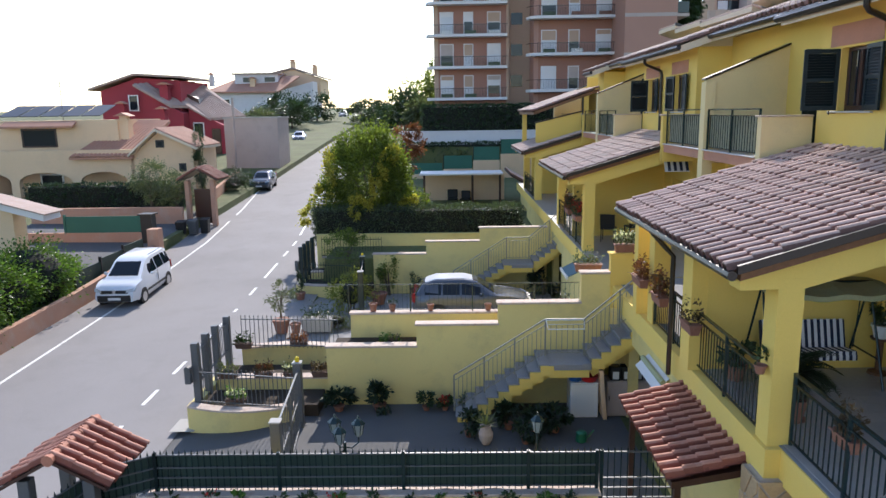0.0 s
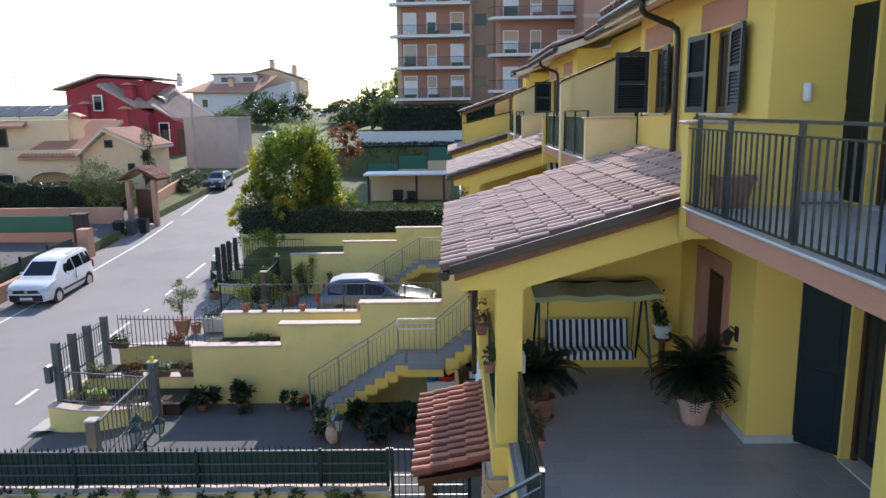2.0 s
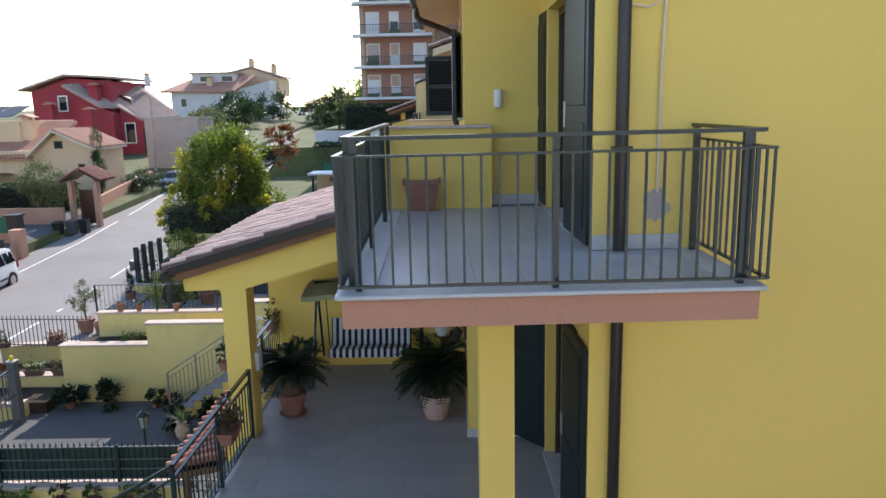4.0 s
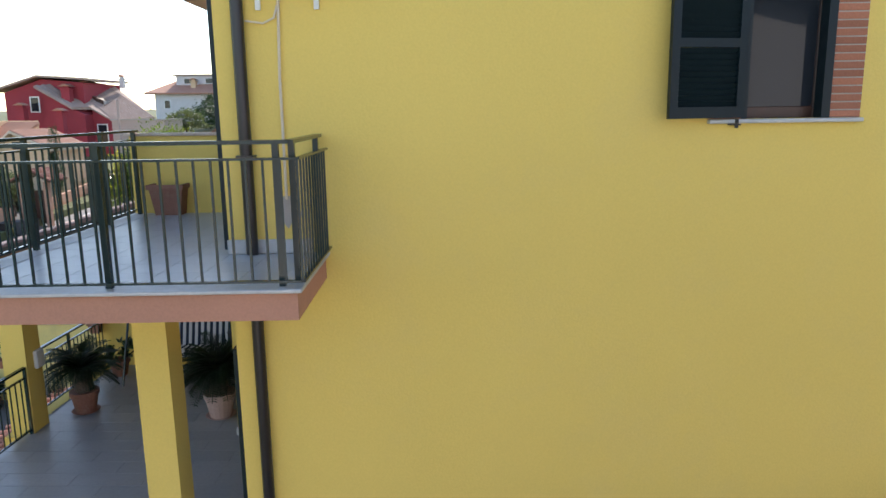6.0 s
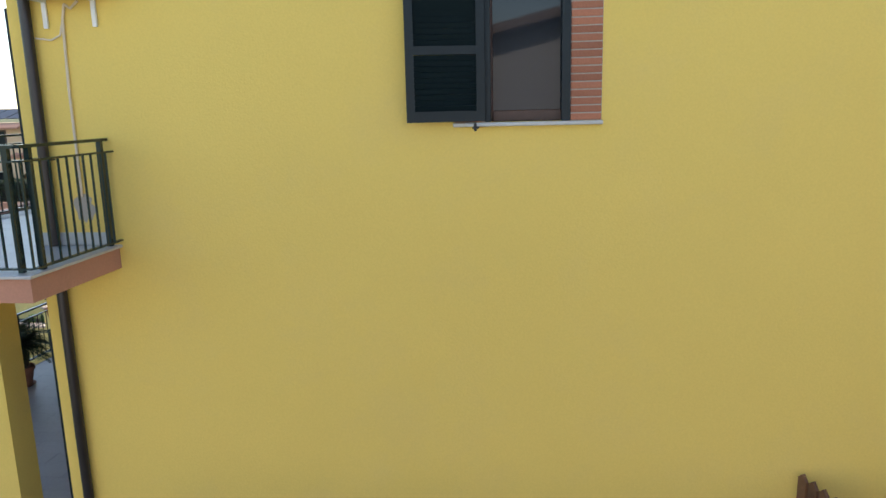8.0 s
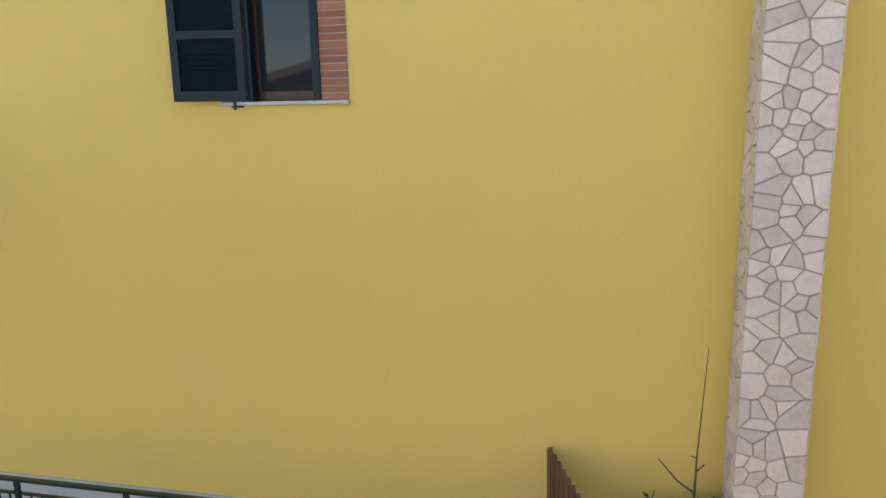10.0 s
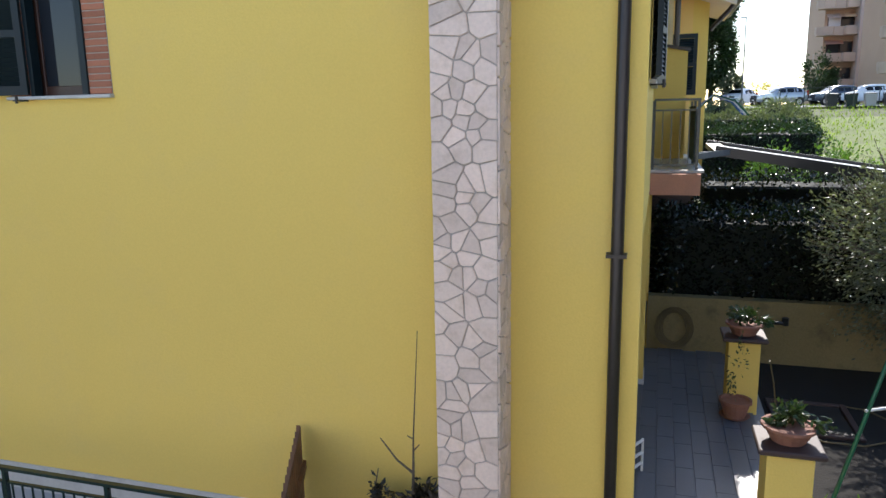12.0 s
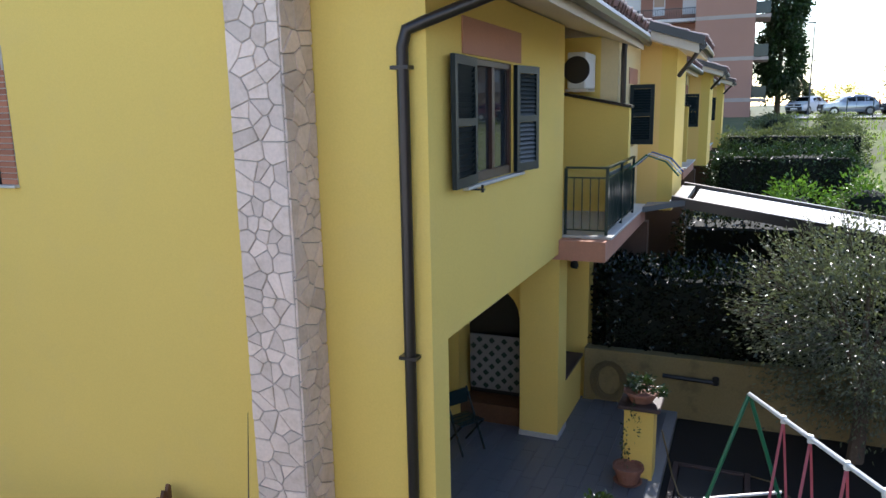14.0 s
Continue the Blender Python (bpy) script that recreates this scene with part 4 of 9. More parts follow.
def railing(name, pts, height, label, gap=0.118, mat_=IRON, post_every=1.24, bar_r=0.007, sub=0.14, foot=0.07, hand=0.05, rail=0.03):
    """A railing along pts (floor points): posts, handrail, lower rails and every upright bar as a part."""
    r = thing(name, pose(*pts[0]), label, "railing")
    o = Vector(pts[0])
    ps = [Vector(p) - o for p in pts]
    bar_me = {}
    for a, b in zip(ps, ps[1:]):
        up = Vector((0, 0, 1))
        n = (b - a).length
        part("handrail", Geo().bar(a + up * height, b + up * height, hand, min(0.03, hand)), mat_, r)
        part("lower_rail", Geo().bar(a + up * (height - sub), b + up * (height - sub), rail, rail * 0.7), mat_, r)
        part("lower_rail", Geo().bar(a + up * foot, b + up * foot, rail, rail * 0.7), mat_, r)
        m = max(1, round(n / post_every))
        for k in range(0 if a is ps[0] else 1, m + 1):
            p = a.lerp(b, k / m)
            part("post", Geo().box(-0.02, 0.02, -0.02, 0.02, 0, height - 0.01), mat_, r, m=Matrix.Translation(p))
        m = max(1, round(n / gap))
        key = "bar"
        if key not in bar_me:
            bar_me[key] = Geo().box(-bar_r, bar_r, -bar_r, bar_r, foot, height - sub).mesh("bar", mat_)
        for k in range(1, m):
            part("bar", bar_me[key], None, r, m=Matrix.Translation(a.lerp(b, k / m)))
    return r


def balcony_railing(post_feet, rail, panel, floor, label):
    """Posts under a flat handrail, and outside them a panel of upright bars between two thin rails."""
    r = thing("balcony_railing", pose(*rail[0], floor), label, "railing")
    o = Vector((*rail[0], 0))
    pm = Geo().box(-0.021, 0.021, -0.021, 0.021, 0, 0.962).mesh("post", IRON)
    for x, y in post_feet:
        part("post", pm, None, r, m=pose(x - o.x, y - o.y, 0))
    bm = Geo().box(-0.0075, 0.0075, -0.0075, 0.0075, 0.05, 0.865).mesh("bar", IRON)
    for a, b in zip(rail, rail[1:]):
        part("handrail", Geo().bar(Vector((*a, 0.975)) - o, Vector((*b, 0.975)) - o, 0.062, 0.026), IRON, r)
    for a, b in zip(panel, panel[1:]):
        a, b = Vector((*a, 0)) - o, Vector((*b, 0)) - o
        for z in (0.05, 0.868):
            part("lower_rail", Geo().bar(a + Vector((0, 0, z)), b + Vector((0, 0, z)), 0.034, 0.016), IRON, r)
        n = max(1, round((b - a).length / 0.112))
        for k in range(n + 1 if b is panel[-1] else n):
            part("bar", bm, None, r, m=Matrix.Translation(a.lerp(b, k / n)))
    return r


def staircase(m, label):
    """An outside stair climbing along +x beside a wall at +y: two flights with a landing."""
    s = thing("outdoor_staircase", m, label, "staircase")
    tread = Geo().box(-0.02, 0.33, 0, 1.15, -0.04, 0, 0.008).mesh("tread", STEP)
    riser = Geo().box(0.0, 0.025, 0.02, 1.15, -0.15, -0.04).mesh("riser", PAVER)
    block = Geo().box(0.03, 0.36, -0.03, 0.10, -0.30, -0.042).mesh("side_block", YELLOW)
    x, z, n = 0.0, 0.0, 0
    for flight, count in ((0, 9), (1, 9)):
        for k in range(count):
            z += 0.172
            part("tread", tread, None, s, m=Matrix.Translation((x, 0, z)))
            part("riser", riser, None, s, m=Matrix.Translation((x, 0, z)))
            part("side_block", block, None, s, m=Matrix.Translation((x, 0, z)))
            x += 0.265 if flight == 0 else 0.24
        if flight == 0:
            part("landing", Geo().box(x - 0.02, x + 1.05, -0.02, 1.15, z - 0.16, z, 0.01), STEP, s)
            part("landing_beam", Geo().box(x, x + 1.0, 0.0, 0.2, z - 0.36, z - 0.162), YELLOW, s)
            x += 1.03
    g = Geo().prism([(0.1, 0.15, 0.0), (2.3, 0.15, 1.3), (2.4, 0.15, 1.15), (0.3, 0.15, -0.1)], (0, 0.9, 0)).prism([(3.4, 0.15, 1.35), (5.6, 0.15, 2.95), (5.7, 0.15, 2.7), (3.5, 0.15, 1.15)], (0, 0.9, 0))
    part("soffit", g, YELLOW, s)
    return s


staircase(pose(0.05, 17.15, -1.3), "marble-treaded outdoor stair with yellow underside")
railing("stair_railing", [(0.0, 17.1, -0.95), (2.3, 17.1, 0.50), (3.27, 17.1, 0.50), (5.0, 17.1, 1.95)], 0.95, "grey iron railing climbing the outdoor stair", 0.13, PALE_IRON, 1.0, hand=0.035, rail=0.02)
staircase(pose(0.05, 30.1, -1.5), "marble-treaded outdoor stair with yellow underside")
railing("stair_railing", [(0.0, 30.05, -1.15), (2.3, 30.05, 0.30), (3.27, 30.05, 0.30), (5.0, 30.05, 1.75)], 0.95, "grey iron railing climbing the outdoor stair", 0.13, PALE_IRON, 1.0, hand=0.035, rail=0.02)

survey(ROW)
ts = thing("terrace_stair", pose(4.15, 4.9, 2.22), "pale stone stair falling from the terrace to the drive", "staircase")
for i in range(12):
    part("tread", Geo().box(-0.3 - 0.29 * i, 0.0 - 0.29 * i, 0, 1.25, -0.17 * (i + 1) - 0.04, -0.17 * (i + 1), 0.008), MARBLE, ts)
part("body", Geo().prism([(0, 0.02, -3.52), (0, 0.02, -0.22), (-3.5, 0.02, -2.27), (-3.5, 0.02, -3.52)], (0, 1.2, 0)), YELLOW_OLD, ts)

# balcony and terrace railings of the nearest house
survey(WORLD)
balcony_railing(((6.73, 7.55), (6.73, 6.74), (6.72, 5.35), (6.70, 4.06), (6.76, 3.92), (8.02, 3.90), (9.20, 3.89), (9.28, 4.02), (9.28, 4.97)), ((6.72, 7.66), (6.71, 3.90), (9.29, 3.88), (9.29, 5.04)), ((6.655, 7.66), (6.65, 3.835), (9.35, 3.825), (9.35, 5.04)), Z_BALC, "dark green iron balcony railing")
railing("path_railing", [(9.5, 4.0, 2.25), (15.3, 4.0, 2.25)], 0.95, "dark iron railing of the side path")
railing("back_balcony_railing", [(18.62, 9.7, 5.54), (19.2, 9.7, 5.54), (19.2, 12.1, 5.54)], 0.95, "dark green iron railing of the back balcony")
survey(ROW)
railing("terrace_railing", [(4.555, 8.69, 2.22), (4.52, 6.07, 2.22), (1.7, 6.05, 0.6)], 0.98, "dark green iron railing along the terrace edge")
railing("terrace_railing", [(4.3, 9.05, 2.22), (4.3, 14.1, 2.22)], 0.98, "dark green iron railing of the covered porch")
for k in range(1, 3):
    y = 5.0 + P * k
    railing("balcony_railing", [(6.56, y + 0.2, 5.545), (6.56, y + 3.2, 5.545)], 0.98, "dark green iron balcony railing", 0.16)
    railing("terrace_railing", [(4.3, y + 4.05, 2.22), (4.3, y + 9.1, 2.22)], 0.98, "dark green iron railing of a covered porch", 0.16)
for k in range(0, 2):
    y = 5.0 + P * k
    railing("balcony_railing", [(6.56, y + P - 3.2, 5.545), (6.56, y + P - 0.2, 5.545)], 0.98, "dark green iron balcony railing", 0.14)
for y0_, y1_ in ((15.05, 18.0), (18.4, 21.35), (28.25, 31.2)):
    solo("balcony_screen", Geo().box(6.62, 6.625, y0_, y1_, 5.62, 6.38), SCREEN_CLOTH, "grey-green shade cloth tied behind a balcony railing", "shade cloth", "balcony shade cloths")
survey(STREET)


# ---- foliage ----
def blob_leaves(g, c, r, n, s, rnd, shell=0.55, down=0.0):
    """n leaves scattered in an uneven ball of clumps."""
    cx, cy, cz = c
    rx, ry, rz = r if isinstance(r, (tuple, list)) else (r, r, r)
    clumps = []
    for _ in range(max(6, n // 60)):
        d = Vector((rnd.gauss(0, 1), rnd.gauss(0, 1), rnd.gauss(0, 1))).normalized()
        k = rnd.uniform(shell, 1.0)
        clumps.append((Vector((cx + d.x * rx * k, cy + d.y * ry * k, cz + d.z * rz * k)), rnd.uniform(0.16, 0.30)))
    random.seed(rnd.randrange(10 ** 6))
    for i in range(n):
        p, q = clumps[i % len(clumps)]
        o = Vector((rnd.gauss(0, 0.5) * rx * q * 1.4, rnd.gauss(0, 0.5) * ry * q * 1.4, rnd.gauss(0, 0.5) * rz * q * 1.4))
        d = (p + o - Vector(c)).normalized() + Vector((rnd.uniform(-0.8, 0.8), rnd.uniform(-0.8, 0.8), rnd.uniform(-0.8, 0.5) - down))
        g.leaf(p + o, d, s * rnd.uniform(0.7, 1.3), s * rnd.uniform(0.4, 0.6))


def tree(name, m, trunk_h, crown, leaf, n, s, label, seed, trunk_r=0.12, category="tree", limbs=6, group=""):
    """crown: list of (centre, radii) blobs, relative to the foot."""
    rnd = random.Random(seed)
    t = thing(name, m, label, category, group)
    g = Geo().tube([(0, 0, -0.1), (0.03, 0.02, trunk_h * 0.5), (-0.02, 0.04, trunk_h)], [trunk_r, trunk_r * 0.8, trunk_r * 0.6], 8)
    for _ in range(limbs):
        c, r = crown[rnd.randrange(len(crown))]
        e = Vector(c) + Vector((rnd.uniform(-0.6, 0.6) * r[0], rnd.uniform(-0.6, 0.6) * r[1], rnd.uniform(-0.2, 0.6) * r[2]))
        s0 = Vector((0, 0, trunk_h * rnd.uniform(0.6, 1.0)))
        g.tube([s0, s0.lerp(e, 0.5) + Vector((0, 0, 0.15)), e], [trunk_r * 0.5, trunk_r * 0.3, trunk_r * 0.1], 6)
    part("trunk", g, BARK, t)
    cg = Geo()
    vol = sum(r[0] * r[1] * r[2] for c, r in crown)
    for c, r in crown:
        blob_leaves(cg, c, r, int(n * r[0] * r[1] * r[2] / vol), s, rnd)
    part("crown", cg, leaf, t)
    return t


def hedge(name, x0, x1, y0, y1, z0, z1, leaf, n, s, label, seed, category="hedge", wild=0.0):
    """A clipped hedge: a solid near-black core for the shade inside, under a coat of leaves."""
    rnd = random.Random(seed)
    random.seed(seed)
    h = thing(name, pose((x0 + x1) / 2, (y0 + y1) / 2, z0), label, category)
    dx, dy, dz = (x1 - x0) / 2, (y1 - y0) / 2, z1 - z0
    i = min(0.14, dx * 0.5, dy * 0.5)
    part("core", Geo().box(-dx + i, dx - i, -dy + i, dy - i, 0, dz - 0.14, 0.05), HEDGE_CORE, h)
    g = Geo()
    area = [(2 * dx) * (2 * dy), 2 * dx * dz, 2 * dx * dz, 2 * dy * dz, 2 * dy * dz]
    for _ in range(n):
        k = rnd.choices(range(5), area)[0]
        u, v, w = rnd.uniform(-dx, dx), rnd.uniform(-dy, dy), rnd.uniform(0.02, dz)
        j = rnd.uniform(-0.16, 0.05) + 0.05 * math.sin(u * 3 + v * 2) + 0.04 * math.sin(w * 5 + u) + wild * (math.sin(u * 1.3 + seed) * math.sin(v * 1.7 + u * 0.6) + rnd.uniform(-0.5, 0.8) * abs(math.sin(u * 2.3 + v)))
        p, nn = [((u, v, dz + j), (0, 0, 1)), ((u, -dy - j, w), (0, -1, 0)), ((u, dy + j, w), (0, 1, 0)), ((-dx - j, v, w), (-1, 0, 0)), ((dx + j, v, w), (1, 0, 0))][k]
        d = Vector(nn) * 0.6 + Vector((rnd.uniform(-1, 1), rnd.uniform(-1, 1), rnd.uniform(-0.6, 1)))
        g.leaf(p, d, s * rnd.uniform(0.7, 1.3), s * rnd.uniform(0.4, 0.6))
    part("foliage", g, leaf, h)
    return h


def bush(name, at, r, leaf, n, s, label, seed, category="bush", group=""):
    rnd = random.Random(seed)
    g = Geo()
    blob_leaves(g, (0, 0, r[2] * 0.9), r, n, s, rnd, shell=0.4)
    b = thing(name, pose(*at), label, category, group)
    st = Geo()
    for _ in range(5):
        st.tube([(rnd.uniform(-0.1, 0.1) * r[0], rnd.uniform(-0.1, 0.1) * r[1], -0.05), (rnd.uniform(-0.5, 0.5) * r[0], rnd.uniform(-0.5, 0.5) * r[1], r[2] * 1.2)], [0.03, 0.01], 5)
    part("branchwork", st, BARK, b)
    kc = 0.84 if n > 5000 else 0.5
    if r[0] > 0.7:
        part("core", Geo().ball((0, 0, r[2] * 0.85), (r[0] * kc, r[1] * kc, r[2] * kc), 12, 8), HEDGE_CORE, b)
    part("foliage", g, leaf, b)
    return b


# large tree at the street, hedge in front of the pergola
tree("broadleaf_tree", pose(-4.3, 36.5, 0.0), 2.2, [((0.1, 0, 3.4), (1.7, 1.8, 2.4)), ((-1.4, 0.3, 3.4), (0.9, 1.1, 1.9)), ((1.2, -0.2, 3.5), (0.9, 1.2, 1.8)), ((0.4, 0, 5.2), (0.8, 0.9, 1.0)), ((-0.7, 0, 5.0), (0.7, 0.8, 0.9)), ((-2.0, 0, 1.9), (1.0, 1.2, 1.2)), ((2.1, 0, 1.9), (1.1, 1.1, 1.0)), ((0, -0.6, 1.5), (2.2, 1.2, 0.9))], LEAF_TREE, 26000, 0.17, "large broadleaf tree with yellowing leaves beside the street", 3, 0.16)
yl, rnd = Geo(), random.Random(77)
for cc, rr in (((-1.9, -0.9, 3.6), (0.35, 0.4, 1.3)), ((-2.4, -0.8, 2.2), (0.55, 0.4, 0.8)), ((-2.9, -0.5, 1.5), (0.6, 0.4, 0.5)), ((0.3, -1.8, 2.6), (0.2, 0.3, 0.8)), ((0.8, -1.8, 3.5), (0.35, 0.3, 0.5)), ((1.2, -1.2, 4.6), (0.5, 0.4, 0.5)), ((2.2, -0.8, 2.0), (0.6, 0.4, 0.5)), ((-0.4, -1.9, 2.0), (0.35, 0.3, 0.6))):
    blob_leaves(yl, cc, rr, 500, 0.17, rnd)
part("yellow_foliage", yl, LEAF_YELLOWING, bpy.data.objects["broadleaf_tree"], "clumps of yellowing leaves")
tree("autumn_tree", pose(-4.0, 42.0, 0.2), 3, [((1.3, 0, 5.2), (0.8, 0.8, 0.55)), ((1.8, 0, 4.5), (0.6, 0.7, 0.6)), ((1.6, 0, 3.6), (0.5, 0.6, 0.6))], LEAF_RED, 2000, 0.17, "reddish autumn tree behind the broadleaf tree", 5)
solo("hedge_wall", Geo().box(-6.7, 3.3, 34.3, 34.5, -1.6, 0.70).box(-6.74, 3.3, 34.26, 34.54, 0.702, 0.75), YELLOW_OLD, "low yellow wall standing in front of the clipped hedge", "wall", kind="structure")
hedge("clipped_hedge", -6.9, 3.4, 34.6, 36.2, 0.1, 1.95, LEAF_CLIPPED, 14000, 0.12, "dark clipped laurel hedge behind the garden wall", 8)


# ---- buildings across the street and beyond ----
def gable_roof(g, x0, x1, y0, y1, zl, zp, zr_, xp, t=0.18):
    """Two slopes meeting at x = xp, height zp, eaves zl at x0 and zr_ at x1."""
    g.prism([(x0, y0, zl), (xp, y0, zp), (xp, y0, zp + t), (x0, y0, zl + t)], (0, y1 - y0, 0))
    g.prism([(xp, y0, zp), (x1, y0, zr_), (x1, y0, zr_ + t), (xp, y0, zp + t)], (0, y1 - y0, 0))


def plain_window(parent, x0, x1, y, z0, z1, frame=WHITE, label=""):
    """A window in a wall that faces -y."""
    g = Geo()
    f = 0.12
    g.box(x0, x0 + f, y - 0.05, y + 0.02, z0, z1).box(x1 - f, x1, y - 0.05, y + 0.02, z0, z1).box(x0 + f, x1 - f, y - 0.05, y + 0.02, z0, z0 + f).box(x0 + f, x1 - f, y - 0.05, y + 0.02, z1 - f, z1)
    w = part("window", g, frame, parent, label)
    part("pane", Geo().box(x0 + f, x1 - f, y - 0.02, y + 0.01, z0 + f, z1 - f), PANE, w)
    return w


def chimney(parent, x, y, z0, z1, w=0.6, material=RED_PLASTER):
    c = part("chimney", Geo().box(x - w / 2, x + w / 2, y - w / 2, y + w / 2, z0, z1).box(x - w * 0.65, x + w * 0.65, y - w * 0.65, y + w * 0.65, z1, z1 + 0.12).box(x - w * 0.35, x + w * 0.35, y - w * 0.35, y + w * 0.35, z1 + 0.12, z1 + 0.35), material, parent)
    part("cap", Geo().prism([(x - w * 0.8, y - w * 0.7, z1 + 0.35), (x + w * 0.8, y - w * 0.7, z1 + 0.35), (x, y - w * 0.7, z1 + 0.62)], (0, w * 1.4, 0)), TILE_NEW_FAR, c)


# cream house with arches
hb = thing("cream_house", pose(0, 0, 0), "cream plastered house with arched loggia and orange tiled roof", "house")
part("lower_wall", Geo().box(-40, -33.8, 52, 62, 0.0, 4.2).box(-33.2, -30.2, 54, 62, 0.0, 4.2).box(-30.2, -24.0, 54, 62, 0, 4.2), CREAM_PLASTER, hb)
g = Geo()
for xa, xb in ((-40.0, -36.6), (-36.0, -32.6), (-32.0, -28.0), (-27.4, -23.9)):
    n = 10
    xm, rr = (xa + xb) / 2, (xb - xa) / 2
    pts = [(xa, 52, 2.2)] + [(xm - rr * math.cos(math.pi * i / n), 52, 1.9 + 0.75 * math.sin(math.pi * i / n)) for i in range(n + 1)] + [(xb, 52, 2.2)]
    for p, q in zip(pts, pts[1:]):
        g.add([(p[0], 52, p[2]), (q[0], 52, q[2]), (q[0], 52, 3.2), (p[0], 52, 3.2), (p[0], 52.4, p[2]), (q[0], 52.4, q[2]), (q[0], 52.4, 3.2), (p[0], 52.4, 3.2)], [(0, 1, 2, 3), (7, 6, 5, 4), (0, 4, 5, 1)])
for x in (-40.3, -36.3, -32.3, -27.7, -23.6):
    g.box(x - 0.3, x + 0.3, 52, 52.5, -0.3, 3.2)
g.box(-40.6, -23.3, 52, 52.4, 3.2, 4.25)
part("loggia_arcade", g, CREAM_PLASTER, hb)
part("upper_wall", Geo().box(-40, -25.2, 54, 62, 4.2, 6.4), CREAM_PLASTER, hb)
plain_window(hb, -32.6, -29.9, 54, 4.4, 5.8, WOOD_DARK)
plain_window(hb, -31.5, -29.7, 53.95, 0.5, 2.4, WHITE)
part("tile_awning", Geo().prism([(-33.8, 53.3, 6.0), (-33.8, 54, 6.35), (-33.8, 54, 6.2), (-33.8, 53.3, 5.85)], (5.5, 0, 0)), TILE_NEW_FAR, hb)
part("side_wall", Geo().prism([(-23.6, 52, 0), (-18.9, 52, 0), (-18.9, 52, 4.3), (-21.4, 52, 5.45), (-23.6, 52, 3.65)], (0, 5, 0)), CREAM_PLASTER, hb)
plain_window(hb, -21.6, -21.0, 51.98, 4.35, 4.9, BLACK)
plain_window(hb, -20.0, -19.5, 51.98, 2.6, 3.2, BLACK)
g = Geo()
g.add([(-27.9, 51.6, 3.72), (-23.3, 51.6, 3.70), (-22.6, 57.6, 6.2), (-26.1, 57.6, 6.25), (-27.9, 51.6, 3.57), (-23.3, 51.6, 3.55), (-22.6, 57.6, 6.05), (-26.1, 57.6, 6.1)], [(0, 1, 2, 3), (7, 6, 5, 4), (0, 4, 5, 1), (1, 5, 6, 2), (2, 6, 7, 3), (3, 7, 4, 0)])
part("tiled_roof", g, TILE_NEW_FAR, hb, "orange tiled roof slope")
tile_quad(hb, (-27.9, 51.6, 3.77), (-23.3, 51.6, 3.75), (-22.6, 57.6, 6.25), (-26.1, 57.6, 6.3), TILE_NEW_FAR, 0.3)
g = Geo()
gable_roof(g, -23.5, -18.5, 51.4, 57.0, 3.72, 5.55, 4.2, -21.4)
part("gable_roof", g, SOFFIT, hb)
tile_quad(hb, (-18.5, 51.4, 4.39), (-18.5, 57.0, 4.39), (-21.4, 57.0, 5.74), (-21.4, 51.4, 5.74), TILE_NEW_FAR, 0.3)
chimney(hb, -24.9, 54.6, 4.4, 6.3, 0.8, CREAM_PLASTER)
for k in range(5):
    x = -38 + k * 1.75
    solo("solar_panel", Geo().prism([(x, 60, 6.7), (x, 63, 7.6), (x, 63, 7.66), (x, 60, 6.76)], (1.6, 0, 0)), SOLAR, "dark tilted solar panel on the flat roof", "solar panel", "solar panels on the roof")

# red house
hr = thing("red_house", pose(0, 0, 0), "raspberry red house with grey weathered tile roofs", "house")
part("tall_wall", Geo().prism([(-38.4, 79, 1), (-29.6, 79, 1), (-29.6, 79, 10.4), (-34.2, 79, 10.8), (-38.4, 79, 9.4)], (0, 9, 0)), RED_PLASTER, hr)
g = Geo()
gable_roof(g, -39.4, -29.0, 78.2, 89, 9.45, 11.0, 10.65, -34.3, 0.22)
part("roof", g, TILE_FAR, hr)
part("low_wall", Geo().prism([(-33.5, 77.6, 1), (-29.0, 77.6, 1), (-29.0, 77.6, 6.9), (-33.5, 77.6, 9.4)], (0, 8, 0)), RED_PLASTER, hr)
part("side_wall", Geo().prism([(-29.0, 79.3, 1), (-25.0, 79.3, 1), (-25.0, 79.3, 5.4), (-29.0, 79.3, 7.5)], (0, 6, 0)), RED_PLASTER, hr)
wing = [(-33.9, 76.9, 10.0), (-30.0, 76.9, 7.68), (-28.9, 79.0, 7.66), (-26.6, 79.0, 6.28), (-24.2, 84.5, 6.5), (-29.6, 86.5, 10.3), (-31.5, 84.4, 10.8)]
part("low_roof", Geo().prism([(x, y_, z - 0.2) for x, y_, z in wing], (0, 0, 0.2)), TILE_FAR, hr, "weathered grey tiled roof slope")
tile_quad(hr, (-30.0, 76.9, 7.69), (-28.95, 79.0, 7.67), (-32.4, 81.4, 10.45), (-33.9, 76.9, 10.01), TILE_FAR, 0.4)
tile_quad(hr, (-26.6, 79.0, 6.29), (-24.2, 84.5, 6.51), (-30.4, 85.7, 10.55), (-32.3, 81.2, 10.35), TILE_FAR, 0.4)
chimney(hr, -30.9, 78.0, 7.6, 9.6, 0.9)
chimney(hr, -34.6, 75.5, 6.2, 7.6, 0.8)
chimney(hr, -30.0, 74.5, 5.0, 7.0, 0.8)
part("dormer", Geo().prism([(-30.2, 80.8, 8.6), (-28.2, 80.8, 7.6), (-28.4, 80.8, 8.5), (-29.8, 80.8, 9.1)], (0, 2.5, 0)), WOOD_DARK, hr, "dark dormer recess in the roof")
